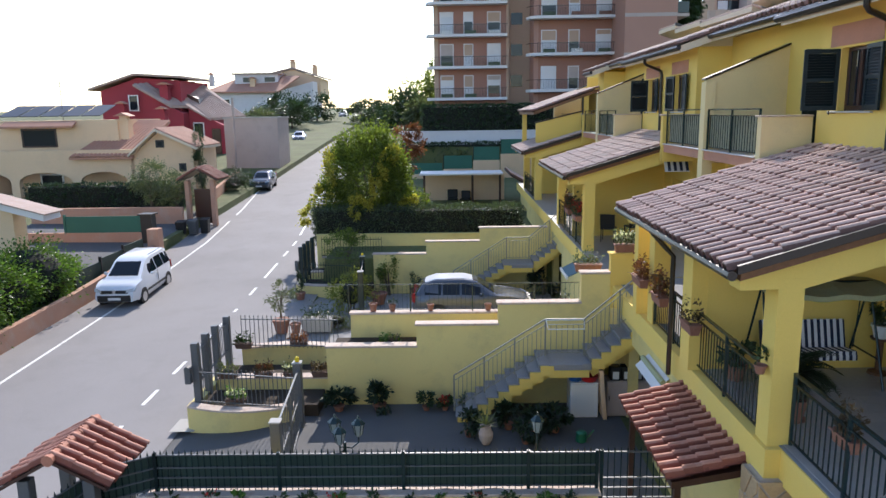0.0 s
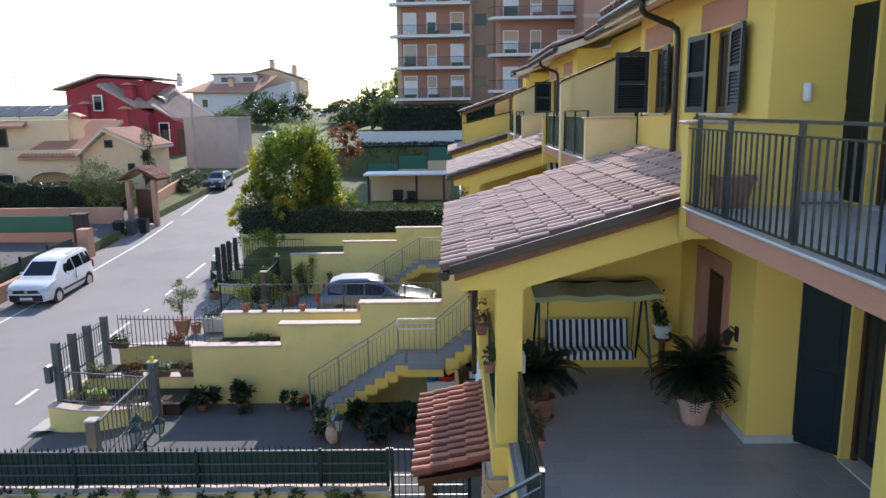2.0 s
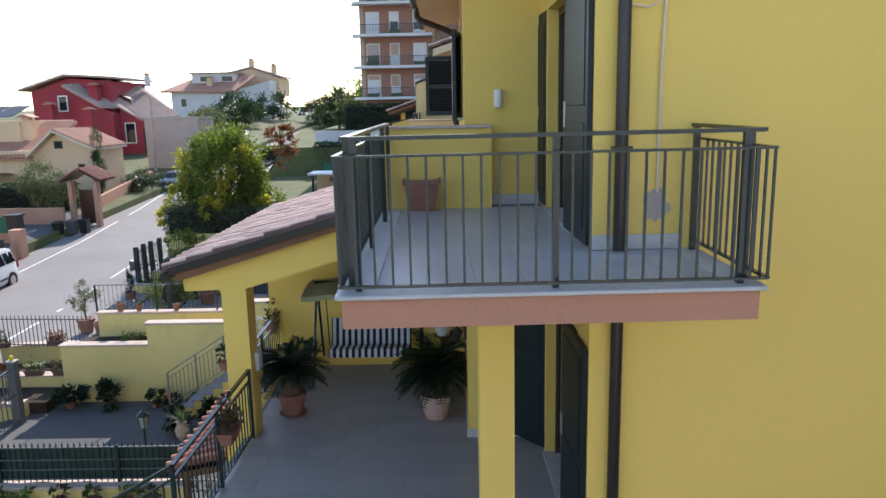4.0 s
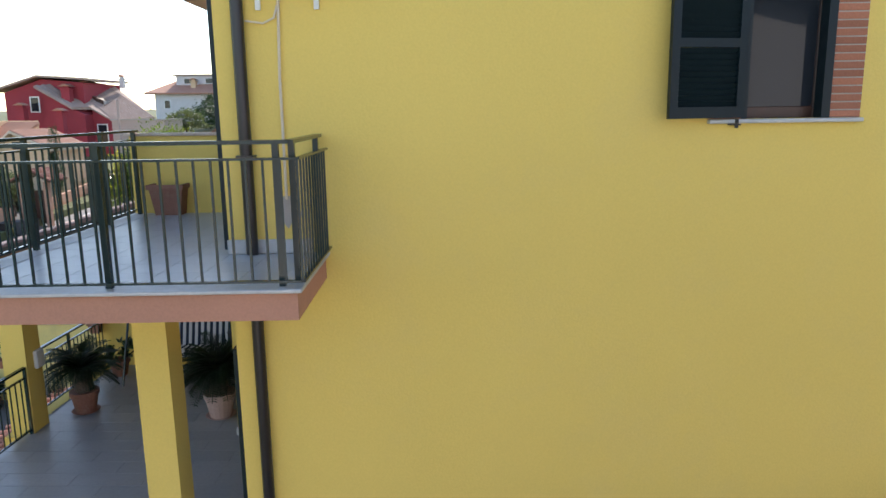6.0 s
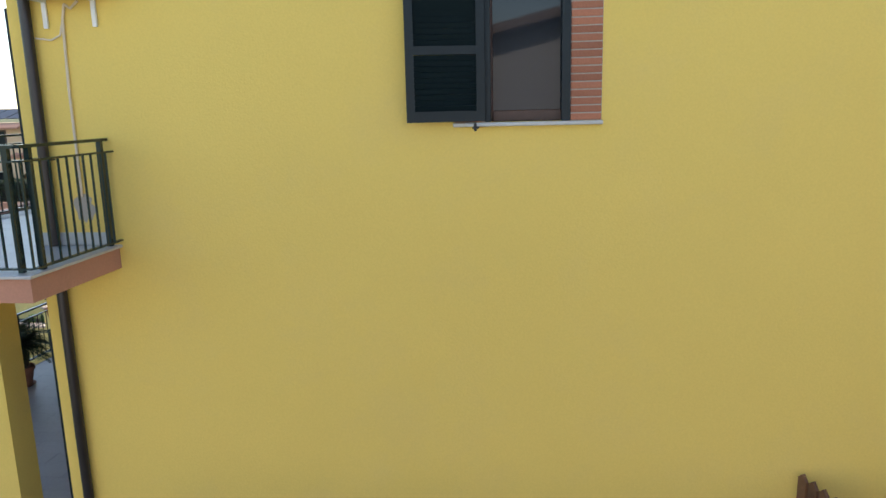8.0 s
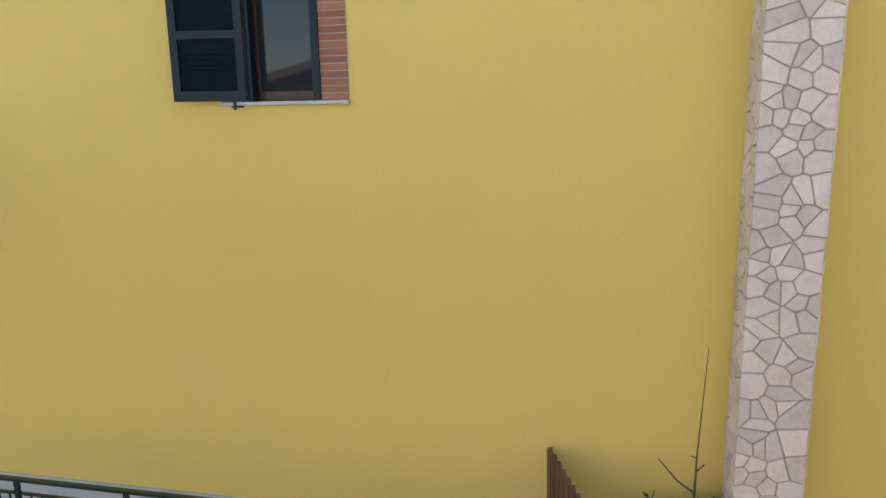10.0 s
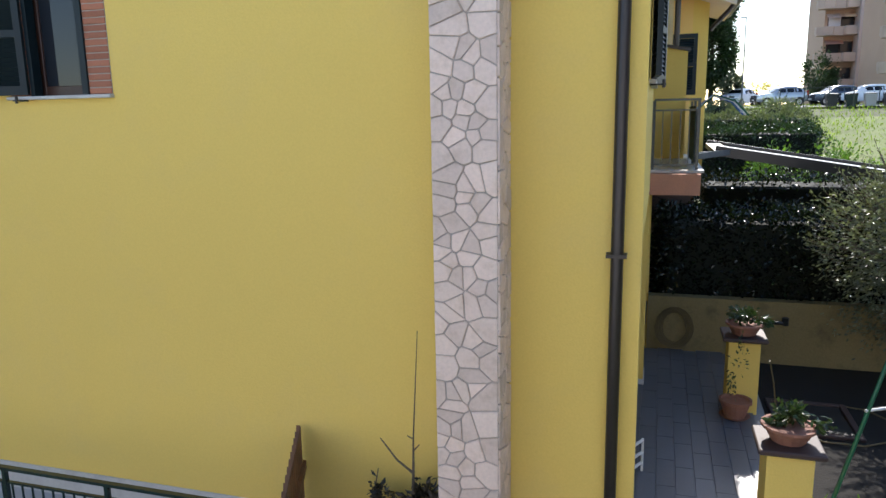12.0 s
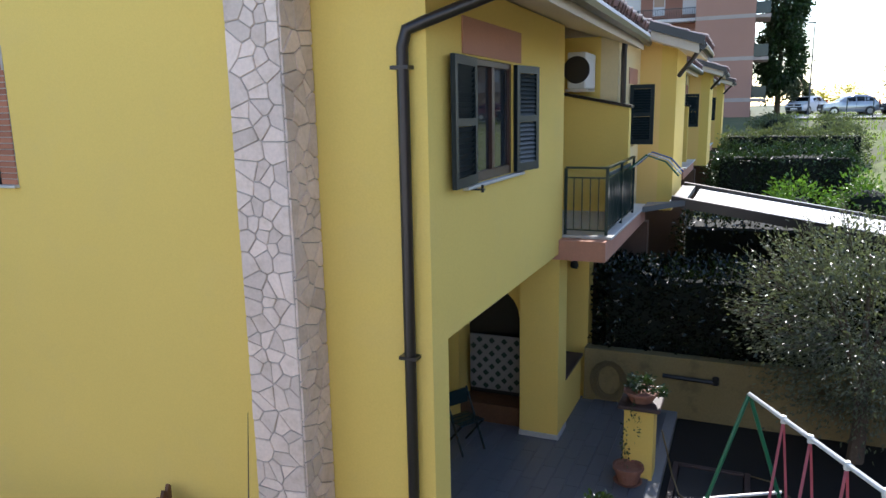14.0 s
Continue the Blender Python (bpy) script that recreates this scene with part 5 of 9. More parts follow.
plain_window(hr, -34.5, -33.45, 76.98, 7.2, 8.9, WHITE, "white framed window with dark pane")
plain_window(hr, -28.6, -27.4, 79.28, 3.6, 5.9, WHITE)
plain_window(hr, -26.6, -25.6, 79.28, 2.4, 5.2, WOOD_DARK)
chimney(hr, -28.4, 86, 10.0, 11.0, 0.5, WHITE_PLASTER)

# white house
hw = thing("white_house", pose(0, 0, 0), "white house with low tiled roof and dormer", "house")
part("wall", Geo().box(-43, -30.6, 131, 142, 2, 11.0), WHITE_PLASTER, hw)
part("side_wall", Geo().prism([(-30.6, 131, 2), (-25.6, 134, 2), (-25.6, 134, 12.6), (-30.6, 131, 11.0)], (0, 9, 0)), WHITE_PLASTER, hw)
part("roof", Geo().prism([(-44.6, 130.2, 10.6), (-31.2, 130.2, 10.5), (-27.4, 131.4, 13.2), (-28.6, 136, 13.5), (-40.3, 137, 13.2)], (0, 0, 0.3)), TILE_NEW_FAR, hw)
part("dormer", Geo().box(-40, -32, 134, 139, 12, 14.0), WHITE_PLASTER, hw)
part("dormer_roof", Geo().box(-40.5, -31.5, 133.6, 139.4, 14.0, 14.25), TILE_FAR, hw)
g = Geo()
gable_roof(g, -38, -24.5, 138, 150, 13.4, 15.2, 13.3, -30.2, 0.25)
part("rear_roof", g, TILE_FAR, hw)
part("rear_gable", Geo().prism([(-37.5, 138.5, 10), (-25, 138.5, 10), (-25, 138.5, 13.3), (-30.2, 138.5, 15.1), (-37.5, 138.5, 13.4)], (0, 9, 0)), CREAM_PLASTER, hw)
for x in (-38.6, -34.6):
    plain_window(hw, x, x + 2.2, 133.98, 12.5, 13.6, WHITE_PLASTER)
plain_window(hw, -33.6, -31.6, 130.98, 7.5, 9.8, WHITE)
plain_window(hw, -41.4, -40.2, 130.98, 8, 9.6, WHITE)
for x, y, z in ((-36.4, 133, 11.5), (-30.4, 140, 15.0), (-26.4, 141, 14.0)):
    chimney(hw, x, y, z, z + 1.4, 0.9, CREAM_PLASTER)

hg = thing("grey_outbuilding", pose(0, 0, 0), "plain grey-beige flat-roofed building at the street", "building")
part("wall", Geo().box(-21.6, -16.5, 68, 72.5, 0.5, 6.3), GREY_PLASTER, hg)
part("parapet", Geo().box(-21.7, -16.4, 67.9, 72.6, 6.3, 6.42), CONCRETE, hg)


# ---- apartment blocks ----
def apartment(name, m, w, d, floors, fh, label, facade, side, seed, bays=3, balcony=True):
    """A block whose front faces -y: floors with balconies along the front, windows and blinds."""
    rnd = random.Random(seed)
    a = thing(name, m, label, "apartment block")
    part("wall", Geo().box(0, w, 0.02, d, -3, floors * fh), facade, a)
    part("side_wall", Geo().box(w - 0.02, w + 0.25, 0.0, d, -3, floors * fh), side, a)
    part("corner_strip", Geo().box(-0.2, 0.25, 0.0, d, -3, floors * fh), side, a)
    part("roof_slab", Geo().box(-0.8, w + 0.8, -1.3, d, floors * fh, floors * fh + 0.35), WHITE_PLASTER, a)
    bw = w / bays
    for f in range(floors):
        z = f * fh
        if balcony:
            b = part("balcony", Geo().prism([(-1.0, 0.0, z - 0.1), (-0.7, -1.0, z - 0.1), (0.0, -1.35, z - 0.1), (w, -1.35, z - 0.1), (w, 0.0, z - 0.1)], (0, 0, 0.28)), WHITE_PLASTER, a)
            g = Geo()
            g.box(-0.0, w, -1.3, -1.26, z + 1.08, z + 1.13)
            for i in range(int(w / 0.16)):
                g.box(i * 0.16, i * 0.16 + 0.03, -1.29, -1.27, z + 0.18, z + 1.08)
            g.bar((-0.68, -0.97, z + 1.1), (0, -1.28, z + 1.1), 0.05).bar((-0.97, 0, z + 1.1), (-0.68, -0.97, z + 1.1), 0.05)
            part("balustrade", g, IRON, b)
        for k in range(bays):
            x = k * bw + bw * 0.22
            ww = bw * (0.5 if k % 2 == 0 else 0.34)
            wd = part("window", Geo().box(x - 0.1, x + ww + 0.1, -0.02, 0.08, z + 0.2, z + 2.5), WHITE_PLASTER, a)
            part("pane", Geo().box(x, x + ww, -0.05, -0.021, z + 0.25, z + (2.4 if rnd.random() < 0.4 else 1.4)), PANE if rnd.random() < 0.5 else CURTAIN, wd)
            part("blind", Geo().box(x, x + ww, -0.06, -0.022, z + rnd.choice((1.3, 1.5, 2.0)), z + 2.4), (GREY_PLASTER, APT_BEIGE, WHITE_PLASTER)[rnd.randrange(3)], wd)
            if balcony and rnd.random() < 0.6:
                part("balcony_planter", Geo().box(x, x + 1.2, -1.2, -0.95, z + 0.2, z + 0.55, 0.03), (TERRA, LEAF_DARK, WHITE)[rnd.randrange(3)], a)
    return a


apartment("apartment_block", pose(-1.6, 77, 4.7), 7.4, 12, 6, 3.2, "brick-faced apartment block with long balconies", APT_BRICK, APT_BEIGE, 2)
core = thing("apartment_block", pose(5.8, 78.5, 4.7), "beige stair tower of the apartment block", "apartment block")
part("wall", Geo().box(0, 3.4, 0, 10, -3, 19.5), APT_BEIGE, core)
for f in range(6):
    wd = part("window", Geo().box(0.5, 1.9, -0.04, 0.04, f * 3.2 + 1.2, f * 3.2 + 2.6), APT_BEIGE, core)
    part("pane", Geo().box(0.6, 1.8, -0.06, -0.041, f * 3.2 + 1.3, f * 3.2 + 2.5), PANE, wd)
apartment("apartment_block", pose(8.6, 74.5, 5.0), 11.0, 14, 6, 3.55, "brick-faced apartment block with wrap-round balconies", APT_BRICK, APT_PINK, 5, 4)
survey(WORLD)
side = thing("apartment_block", pose(16.4, 62, 4.5), "pink end block of the apartment row with side balconies", "apartment block")
part("wall", Geo().box(0, 4.4, 0, 9, -2, 21.5), APT_PINK, side)
for f in range(6):
    part("floor_band", Geo().box(-0.02, 4.43, -0.03, 0.02, f * 3.2 - 0.1, f * 3.2 + 0.2), GREY_PLASTER, side)
    b = part("balcony", Geo().box(4.4, 5.5, 0.3, 4.0, f * 3.2 - 0.1, f * 3.2 + 0.15), GREY_PLASTER, side)
    part("balustrade", Geo().box(5.4, 5.45, 0.3, 4.0, f * 3.2 + 0.2, f * 3.2 + 1.1).box(4.4, 5.4, 0.3, 0.35, f * 3.2 + 0.2, f * 3.2 + 1.1), IRON, b)
    wd = part("window", Geo().box(4.38, 4.45, 1.0, 2.6, f * 3.2 + 0.2, f * 3.2 + 2.4), WOOD_DARK, side)


def terrace_flats(m, w, floors, fh, label, seed):
    """Flats with solid, round-ended balcony parapets along the front (-y)."""
    rnd = random.Random(seed)
    a = thing("far_apartment_block", m, label, "apartment block")
    part("wall", Geo().box(0.6, w, 1.6, 12, -4, floors * fh), APT_BEIGE, a)
    for k in range(floors):
        z = k * fh
        rim = [(0.0, 1.6), (-0.5, 0.9), (-0.4, 0.3), (0.2, -0.1), (w * 0.3, -0.25), (w * 0.34, 0.25), (w * 0.62, 0.25), (w * 0.66, -0.25), (w, -0.3)]
        bl = part("balcony", Geo().prism([(x, y, z) for x, y in rim] + [(w, 1.6, z)], (0, 0, 0.22)), FLATS_CONCRETE, a)
        g = Geo()
        for (x0, y0), (x1, y1) in zip(rim, rim[1:]):
            g.bar((x0, y0 + 0.06, z + 0.62), (x1, y1 + 0.06, z + 0.62), 0.12, 0.8)
        part("parapet", g, FLATS_CONCRETE, bl)
        n = max(2, int(w / 2.6))
        for i in range(n):
            x = 0.9 + i * (w - 1.2) / n
            wd = part("window", Geo().box(x, x + 1.5, 1.53, 1.62, z + 0.25, z + 2.4), WOOD_DARK, a)
            part("pane", Geo().box(x + 0.1, x + 1.4, 1.50, 1.529, z + 0.3, z + 2.3), PANE if rnd.random() < 0.7 else CURTAIN, wd)
            if rnd.random() < 0.5:
                part("awning", Geo().prism([(x - 0.2, 1.5, z + 2.6), (x - 0.2, 0.4, z + 2.1), (x - 0.2, 0.4, z + 2.05), (x - 0.2, 1.5, z + 2.55)], (1.9, 0, 0)), (GREY_PLASTER, APT_PINK, CREAM_PLASTER)[rnd.randrange(3)], a)
    return a


terrace_flats(pose(36.6, 96, 5.47), 4.0, 5, 3.05, "far beige flats with solid balcony parapets", 9)
tw = solo("stair_tower", Geo().box(40.4, 42.3, 95, 101, 2, 24), GREY_PLASTER, "tall plain grey-beige stair tower of the flats", "building")
terrace_flats(pose(42.4, 97, 5.4), 6.0, 5, 3.05, "far beige flats beside the stair tower", 10)
terrace_flats(pose(37.8, 73, 6.1), 17.0, 4, 3.1, "beige flats with broad round-ended balconies above the meadow", 11)


# ---- vehicles ----
survey(STREET)
def car(name, m, label, paint, prof, wheels, width=1.8, wheel_r=0.31, rails=False, plate=True, sidebar=False):
    """prof: stations (x from the nose, belt z, roof z, roof half width); x grows to the tail. Glass follows the stations."""
    c = thing(name, m, label, "car")
    hw = width / 2
    n = prof[-1][0]
    rings = []
    for x, belt, roof, rw in prof:
        e = 1 - 0.13 * (min(1.0, abs(2 * x / n - 1)) ** 9)
        b = 0.24 if 0.25 < x < n - 0.25 else 0.32
        w = hw * e
        top = max(roof, belt + 0.01)
        rings.append([(x, -w * 0.92, b), (x, -w, b + 0.14), (x, -w * 1.0, 0.6), (x, -w * 0.97, belt), (x, -rw, top - 0.05), (x, -rw * 0.8, top), (x, rw * 0.8, top), (x, rw, top - 0.05), (x, w * 0.97, belt), (x, w, 0.6), (x, w, b + 0.14), (x, w * 0.92, b)])
    part("body", Geo().loft(rings), paint, c, smooth=True)
    # glass: stations where the cabin rises
    cab = [p for p in prof if p[2] - p[1] > 0.2]
    f, r = cab[0], cab[-1]
    i0, i1 = prof.index(f), prof.index(r)
    pf, pr = prof[i0 - 1], prof[min(i1 + 1, len(prof) - 1)]
    def span(p, q, t):
        return tuple(lerp(u, v, t) for u, v in zip(p, q))
    a, b = span(pf, f, 0.12), span(pf, f, 0.92)
    o = 0.012
    def lift(p, w):
        return p[1] if p[2] <= p[1] + 0.02 else p[2]
    g = Geo().add([(a[0] - o, -a[3] * 0.85, lift(a, 0) + o), (a[0] - o, a[3] * 0.85, lift(a, 0) + o), (b[0] - o, b[3] * 0.82, lift(b, 0) + o - 0.01), (b[0] - o, -b[3] * 0.82, lift(b, 0) + o - 0.01)], [(0, 1, 2, 3)])
    part("windscreen", g, CAR_GLASS, c)
    a, b = span(pr, r, 0.25), span(pr, r, 0.92)
    part("rear_window", Geo().add([(a[0] + o, -a[3] * 0.8, lift(a, 0)), (a[0] + o, a[3] * 0.8, lift(a, 0)), (b[0] + o, b[3] * 0.8, lift(b, 0)), (b[0] + o, -b[3] * 0.8, lift(b, 0))], [(0, 1, 2, 3)]), CAR_GLASS, c)
    x0, x1 = lerp(pf[0], f[0], 0.75), r[0] - 0.05
    cuts = [x0, lerp(x0, x1, 0.36), lerp(x0, x1, 0.68), x1]
    def at(x):
        for p, q in zip(prof, prof[1:]):
            if p[0] <= x <= q[0]:
                return span(p, q, (x - p[0]) / max(1e-6, q[0] - p[0]))
        return prof[-1]
    for s in (-1, 1):
        for u, v in zip(cuts, cuts[1:]):
            pu, pv = at(u + 0.04), at(v - 0.04)
            q = []
            for p, t in ((pu, 0.08), (pv, 0.08), (pv, 0.82), (pu, 0.82)):
                zz, ww = lerp(p[1], p[2] - 0.05, t), lerp(hw * 0.97, p[3], t)
                q.append((p[0], s * (ww + 0.012), zz))
            part("side_window", Geo().add(q, [(0, 1, 2, 3)]), CAR_GLASS, c)
        part("door_seam", Geo().box(cuts[1] - 0.008, cuts[1] + 0.008, s * (hw * 0.985), s * (hw + 0.004), 0.38, at(cuts[1])[1]), BLACK, c)
        if sidebar:
            part("side_trim", Geo().box(wheels[0] + 0.4, wheels[1] - 0.4, s * hw, s * (hw + 0.02), 0.46, 0.56, 0.005), BLACK, c)
        mx = x0 + 0.02
        part("wing_mirror", Geo().ball((mx, s * (hw + 0.10), at(mx)[1] + 0.08), (0.07, 0.10, 0.075), 8, 5), paint, c, smooth=True)
        if rails:
            part("roof_rail", Geo().tube([(x0 + 0.7, s * f[3] * 0.86, r[2] - 0.02), (x0 + 0.9, s * f[3] * 0.86, r[2] + 0.06), (x1 - 0.4, s * f[3] * 0.86, r[2] + 0.06), (x1 - 0.2, s * f[3] * 0.86, r[2] - 0.02)], 0.018, 6), IRON_GREY, c)
        part("headlight", Geo().prism([(p_ + 2.2 * prof[0][0], q_, r_) for p_, q_, r_ in ((0.06, s * hw * 0.55, 0.72), (0.20, s * hw * 0.93, 0.74), (0.32, s * hw * 0.965, 0.86), (0.10, s * hw * 0.6, 0.82))], (-0.03, 0, 0.02)), HEAD, c)
        part("tail_light", Geo().box(n - 0.10, n + 0.012, s * hw * 0.80, s * hw * 0.93, 0.78, 1.12, 0.01), TAIL, c)
        for w in wheels:
            wh = part("wheel", Geo().lathe([(wheel_r * 0.7, -0.1), (wheel_r * 0.97, -0.1), (wheel_r, -0.06), (wheel_r, 0.06), (wheel_r * 0.97, 0.1), (wheel_r * 0.7, 0.1)], 20), RUBBER, c, m=pose(w, s * (hw - 0.09), wheel_r, 90, 0, 0))
            part("rim", Geo().lathe([(wheel_r * 0.68, -0.105), (wheel_r * 0.62, -0.085), (wheel_r * 0.2, -0.095), (0.02, -0.10)] if s > 0 else [(0.02, 0.10), (wheel_r * 0.2, 0.095), (wheel_r * 0.62, 0.085), (wheel_r * 0.68, 0.105)], 14), STEEL, wh)
            part("wheel_arch", Geo().lathe([(wheel_r + 0.05, -0.11), (wheel_r + 0.05, 0.105)], 20), BLACK, c, m=pose(w, s * (hw - 0.1), wheel_r + 0.02, 90, 0, 0))
    nx = prof[0][0]
    part("grille", Geo().box(nx - 0.014, nx + 0.05, -hw * 0.74, hw * 0.78, 0.33, 0.60, 0.01), BLACK, c)
    part("upper_grille", Geo().box(nx * 0.6 - 0.014, nx + 0.09, -hw * 0.62, hw * 0.62, 0.67, 0.80, 0.01), BLACK, c)
    part("badge", Geo().box(nx * 0.6 - 0.03, nx + 0.05, -0.06, 0.06, 0.68, 0.84, 0.01), STEEL, c)
    if plate:
        part("plate", Geo().box(nx - 0.028, nx - 0.015, -0.26, 0.26, 0.40, 0.51), WHITE, c, "plain number plate")
        part("plate", Geo().box(n + 0.0, n + 0.014, -0.26, 0.26, 0.62, 0.73), WHITE, c, "plain number plate")
    return c


VAN = [(-0.06, 0.58, 0.58, 0.58), (0.0, 0.74, 0.74, 0.68), (0.08, 0.86, 0.86, 0.74), (0.24, 0.96, 0.965, 0.76), (0.5, 1.02, 1.04, 0.77), (0.86, 1.07, 1.11, 0.76), (1.75, 1.08, 1.70, 0.66), (2.2, 1.08, 1.80, 0.66), (3.7, 1.08, 1.81, 0.66), (4.05, 1.08, 1.74, 0.64), (4.2, 1.05, 1.10, 0.72), (4.22, 0.6, 0.62, 0.74)]
ESTATE = [(0.0, 0.62, 0.62, 0.65), (0.15, 0.84, 0.84, 0.74), (0.9, 0.98, 0.99, 0.76), (1.35, 1.02, 1.05, 0.74), (2.1, 1.02, 1.52, 0.60), (2.6, 1.02, 1.62, 0.62), (3.7, 1.04, 1.60, 0.62), (4.2, 1.06, 1.44, 0.60), (4.5, 1.0, 1.02, 0.68), (4.58, 0.62, 0.64, 0.70)]
HATCH = [(0.0, 0.62, 0.62, 0.62), (0.12, 0.78, 0.78, 0.70), (0.75, 0.92, 0.93, 0.70), (1.05, 0.96, 0.98, 0.68), (1.7, 0.96, 1.38, 0.54), (2.2, 0.96, 1.46, 0.56), (3.0, 0.97, 1.45, 0.56), (3.45, 0.98, 1.30, 0.54), (3.75, 0.96, 0.98, 0.64), (3.82, 0.6, 0.62, 0.66)]
car("parked_van", pose(-14.15, 28.6, road_z(28.6) - 0.03, 0, -2.0, 91), "white people-carrier van parked at the wall", CAR_WHITE, VAN, (0.8, 3.5), 1.83, 0.32, True, sidebar=True)
car("parked_estate_car", pose(3.0, 27.3, -1.40, 0, 0, 180), "grey-blue estate car on the paved drive, with rails and a painted sky sheen on its roof", CAR_GREY, ESTATE, (0.85, 3.6), 1.82, 0.33, True)
# white sheet over the car's roof stands in for the sky's reflection
part("roof_panel", Geo().loft([[(x, -w, z), (x, w, z), (x, w * 0.96, z + 0.02), (x, -w * 0.96, z + 0.02)] for x, w, z in ((2.25, 0.44, 1.545), (2.6, 0.5, 1.622), (3.15, 0.5, 1.615), (3.7, 0.5, 1.602), (4.1, 0.47, 1.475))]), CAR_WHITE, bpy.data.objects["parked_estate_car"], "white sheet standing in for the sky's reflection on the roof", smooth=True)
car("parked_hatchback", pose(-15.8, 57.6, road_z(57.6), 0, -3.0, 93), "dark blue hatchback parked uphill at the kerb", CAR_BLUE, HATCH, (0.75, 3.15), 1.68, 0.29)
car("parked_silver_car", pose(-20.2, 94, road_z(94), 0, -3, 97), "silver car parked high up the street", CAR_SILVER, HATCH, (0.75, 3.15), 1.7, 0.29)
car("far_parked_car", pose(-21.2, 140, road_z(140) + 0.1, 0, -3, 95), "white car far up the street", CAR_WHITE, HATCH, (0.75, 3.15), 1.7, 0.29)


# ---- pots and plants ----
def pot(name, at, r, h, label, leaf=None, n=120, s=0.10, spread=1.5, tall=1.0, seed=0, material=TERRA, saucer=False, flower=None, category="potted plant", group="potted plants"):
    rnd = random.Random(seed)
    p = thing(name, pose(*at), label, category, group)
    part("pot", Geo().lathe([(r * 0.66, 0), (r * 0.95, h * 0.82), (r * 1.06, h * 0.83), (r * 1.06, h), (r * 0.92, h), (r * 0.88, h * 0.86), (0.01, h * 0.86)], 16), material, p)
    if saucer:
        part("saucer", Geo().lathe([(r * 0.8, -0.0), (r * 1.0, 0.03), (r * 0.95, 0.035), (r * 0.7, 0.012)], 16), material, p)
    if leaf:
        g = Geo()
        random.seed(seed)
        blob_leaves(g, (0, 0, h + r * tall * 0.7), (r * spread, r * spread, r * tall), n, s, rnd, shell=0.2)
        part("foliage", g, leaf, p)
    if flower:
        g = Geo()
        blob_leaves(g, (0, 0, h + r * tall * 0.9), (r * spread * 0.9, r * spread * 0.9, r * tall), max(20, n // 3), s * 0.6, rnd, shell=0.5)
        part("blossom", g, flower, p)
    return p


def box_planter(name, m, w, d, h, label, leaf, n, s, seed, material=TERRA, flower=None, tall=0.25):
    rnd = random.Random(seed)
    p = thing(name, m, label, "planter", "flower boxes")
    part("trough", Geo().loft([[(-w / 2 + i, -d / 2 + i, z), (w / 2 - i, -d / 2 + i, z), (w / 2 - i, d / 2 - i, z), (-w / 2 + i, d / 2 - i, z)] for i, z in ((0.03, 0), (0.005, h * 0.85), (-0.012, h * 0.86), (-0.012, h))]), material, p)
    g = Geo()
    random.seed(seed)
    for _ in range(n):
        q = (rnd.uniform(-w / 2, w / 2), rnd.uniform(-d / 2, d / 2), h + abs(rnd.gauss(0, tall * 0.6)))
        g.leaf(q, (rnd.uniform(-1, 1), rnd.uniform(-1, 1), rnd.uniform(-0.2, 1.2)), s * rnd.uniform(0.7, 1.4), s * 0.5)
    part("foliage", g, leaf, p)
    if flower:
        g = Geo()
        for _ in range(n // 2):
            g.leaf((rnd.uniform(-w / 2, w / 2), rnd.uniform(-d / 2, d / 2), h + rnd.uniform(0.1, tall)), (rnd.uniform(-1, 1), rnd.uniform(-1, 1), 1), s * 0.7, s * 0.6)
        part("blossom", g, flower, p)
    return p


def cycad(name, at, r, h, label, seed, fronds=44, length=0.75, material=TERRA):
    """A cycad palm: arching feathered fronds from a stubby trunk."""
    rnd = random.Random(seed)
    p = thing(name, pose(*at), label, "potted palm", "potted palms")
    part("pot", Geo().lathe([(r * 0.7, 0), (r * 0.97, h * 0.8), (r * 1.06, h * 0.82), (r * 1.06, h), (r * 0.92, h), (0.01, h * 0.9)], 18), material, p)
    part("saucer", Geo().lathe([(r * 0.8, -0.0), (r * 1.02, 0.03), (r * 0.96, 0.035), (r * 0.7, 0.012)], 18), material, p)
    part("trunk", Geo().lathe([(0.11, h * 0.85), (0.14, h + 0.1), (0.11, h + 0.3), (0.05, h + 0.36)], 10), BARK, p)
    g = Geo()
    random.seed(seed)
    for k in range(fronds):
        az, el = rnd.uniform(0, 2 * math.pi), rnd.uniform(0.15, 1.3)
        d = Vector((math.cos(az) * math.cos(el), math.sin(az) * math.cos(el), math.sin(el)))
        q, ln = Vector((0, 0, h + 0.3)), length * rnd.uniform(0.8, 1.15)
        pts = []
        for i in range(11):
            pts.append(q.copy())
            q += d * ln / 10
            d = (d + Vector((0, 0, -0.16))).normalized()
        g.tube(pts, 0.006, 4)
        for i in range(1, 11):
            t = (pts[i] - pts[i - 1]).normalized()
            s = t.cross(Vector((0, 0, 1))).normalized()
            for sg in (-1, 1):
                for j in (0, 0.5):
                    g.leaf(pts[i - 1].lerp(pts[i], j), s * sg + t * 0.5 + Vector((0, 0, 0.2)), 0.19 * (1 - abs(i - 5) / 9), 0.028, (0, 0, 1))
    part("fronds", g, LEAF_PALM, p)
    return p


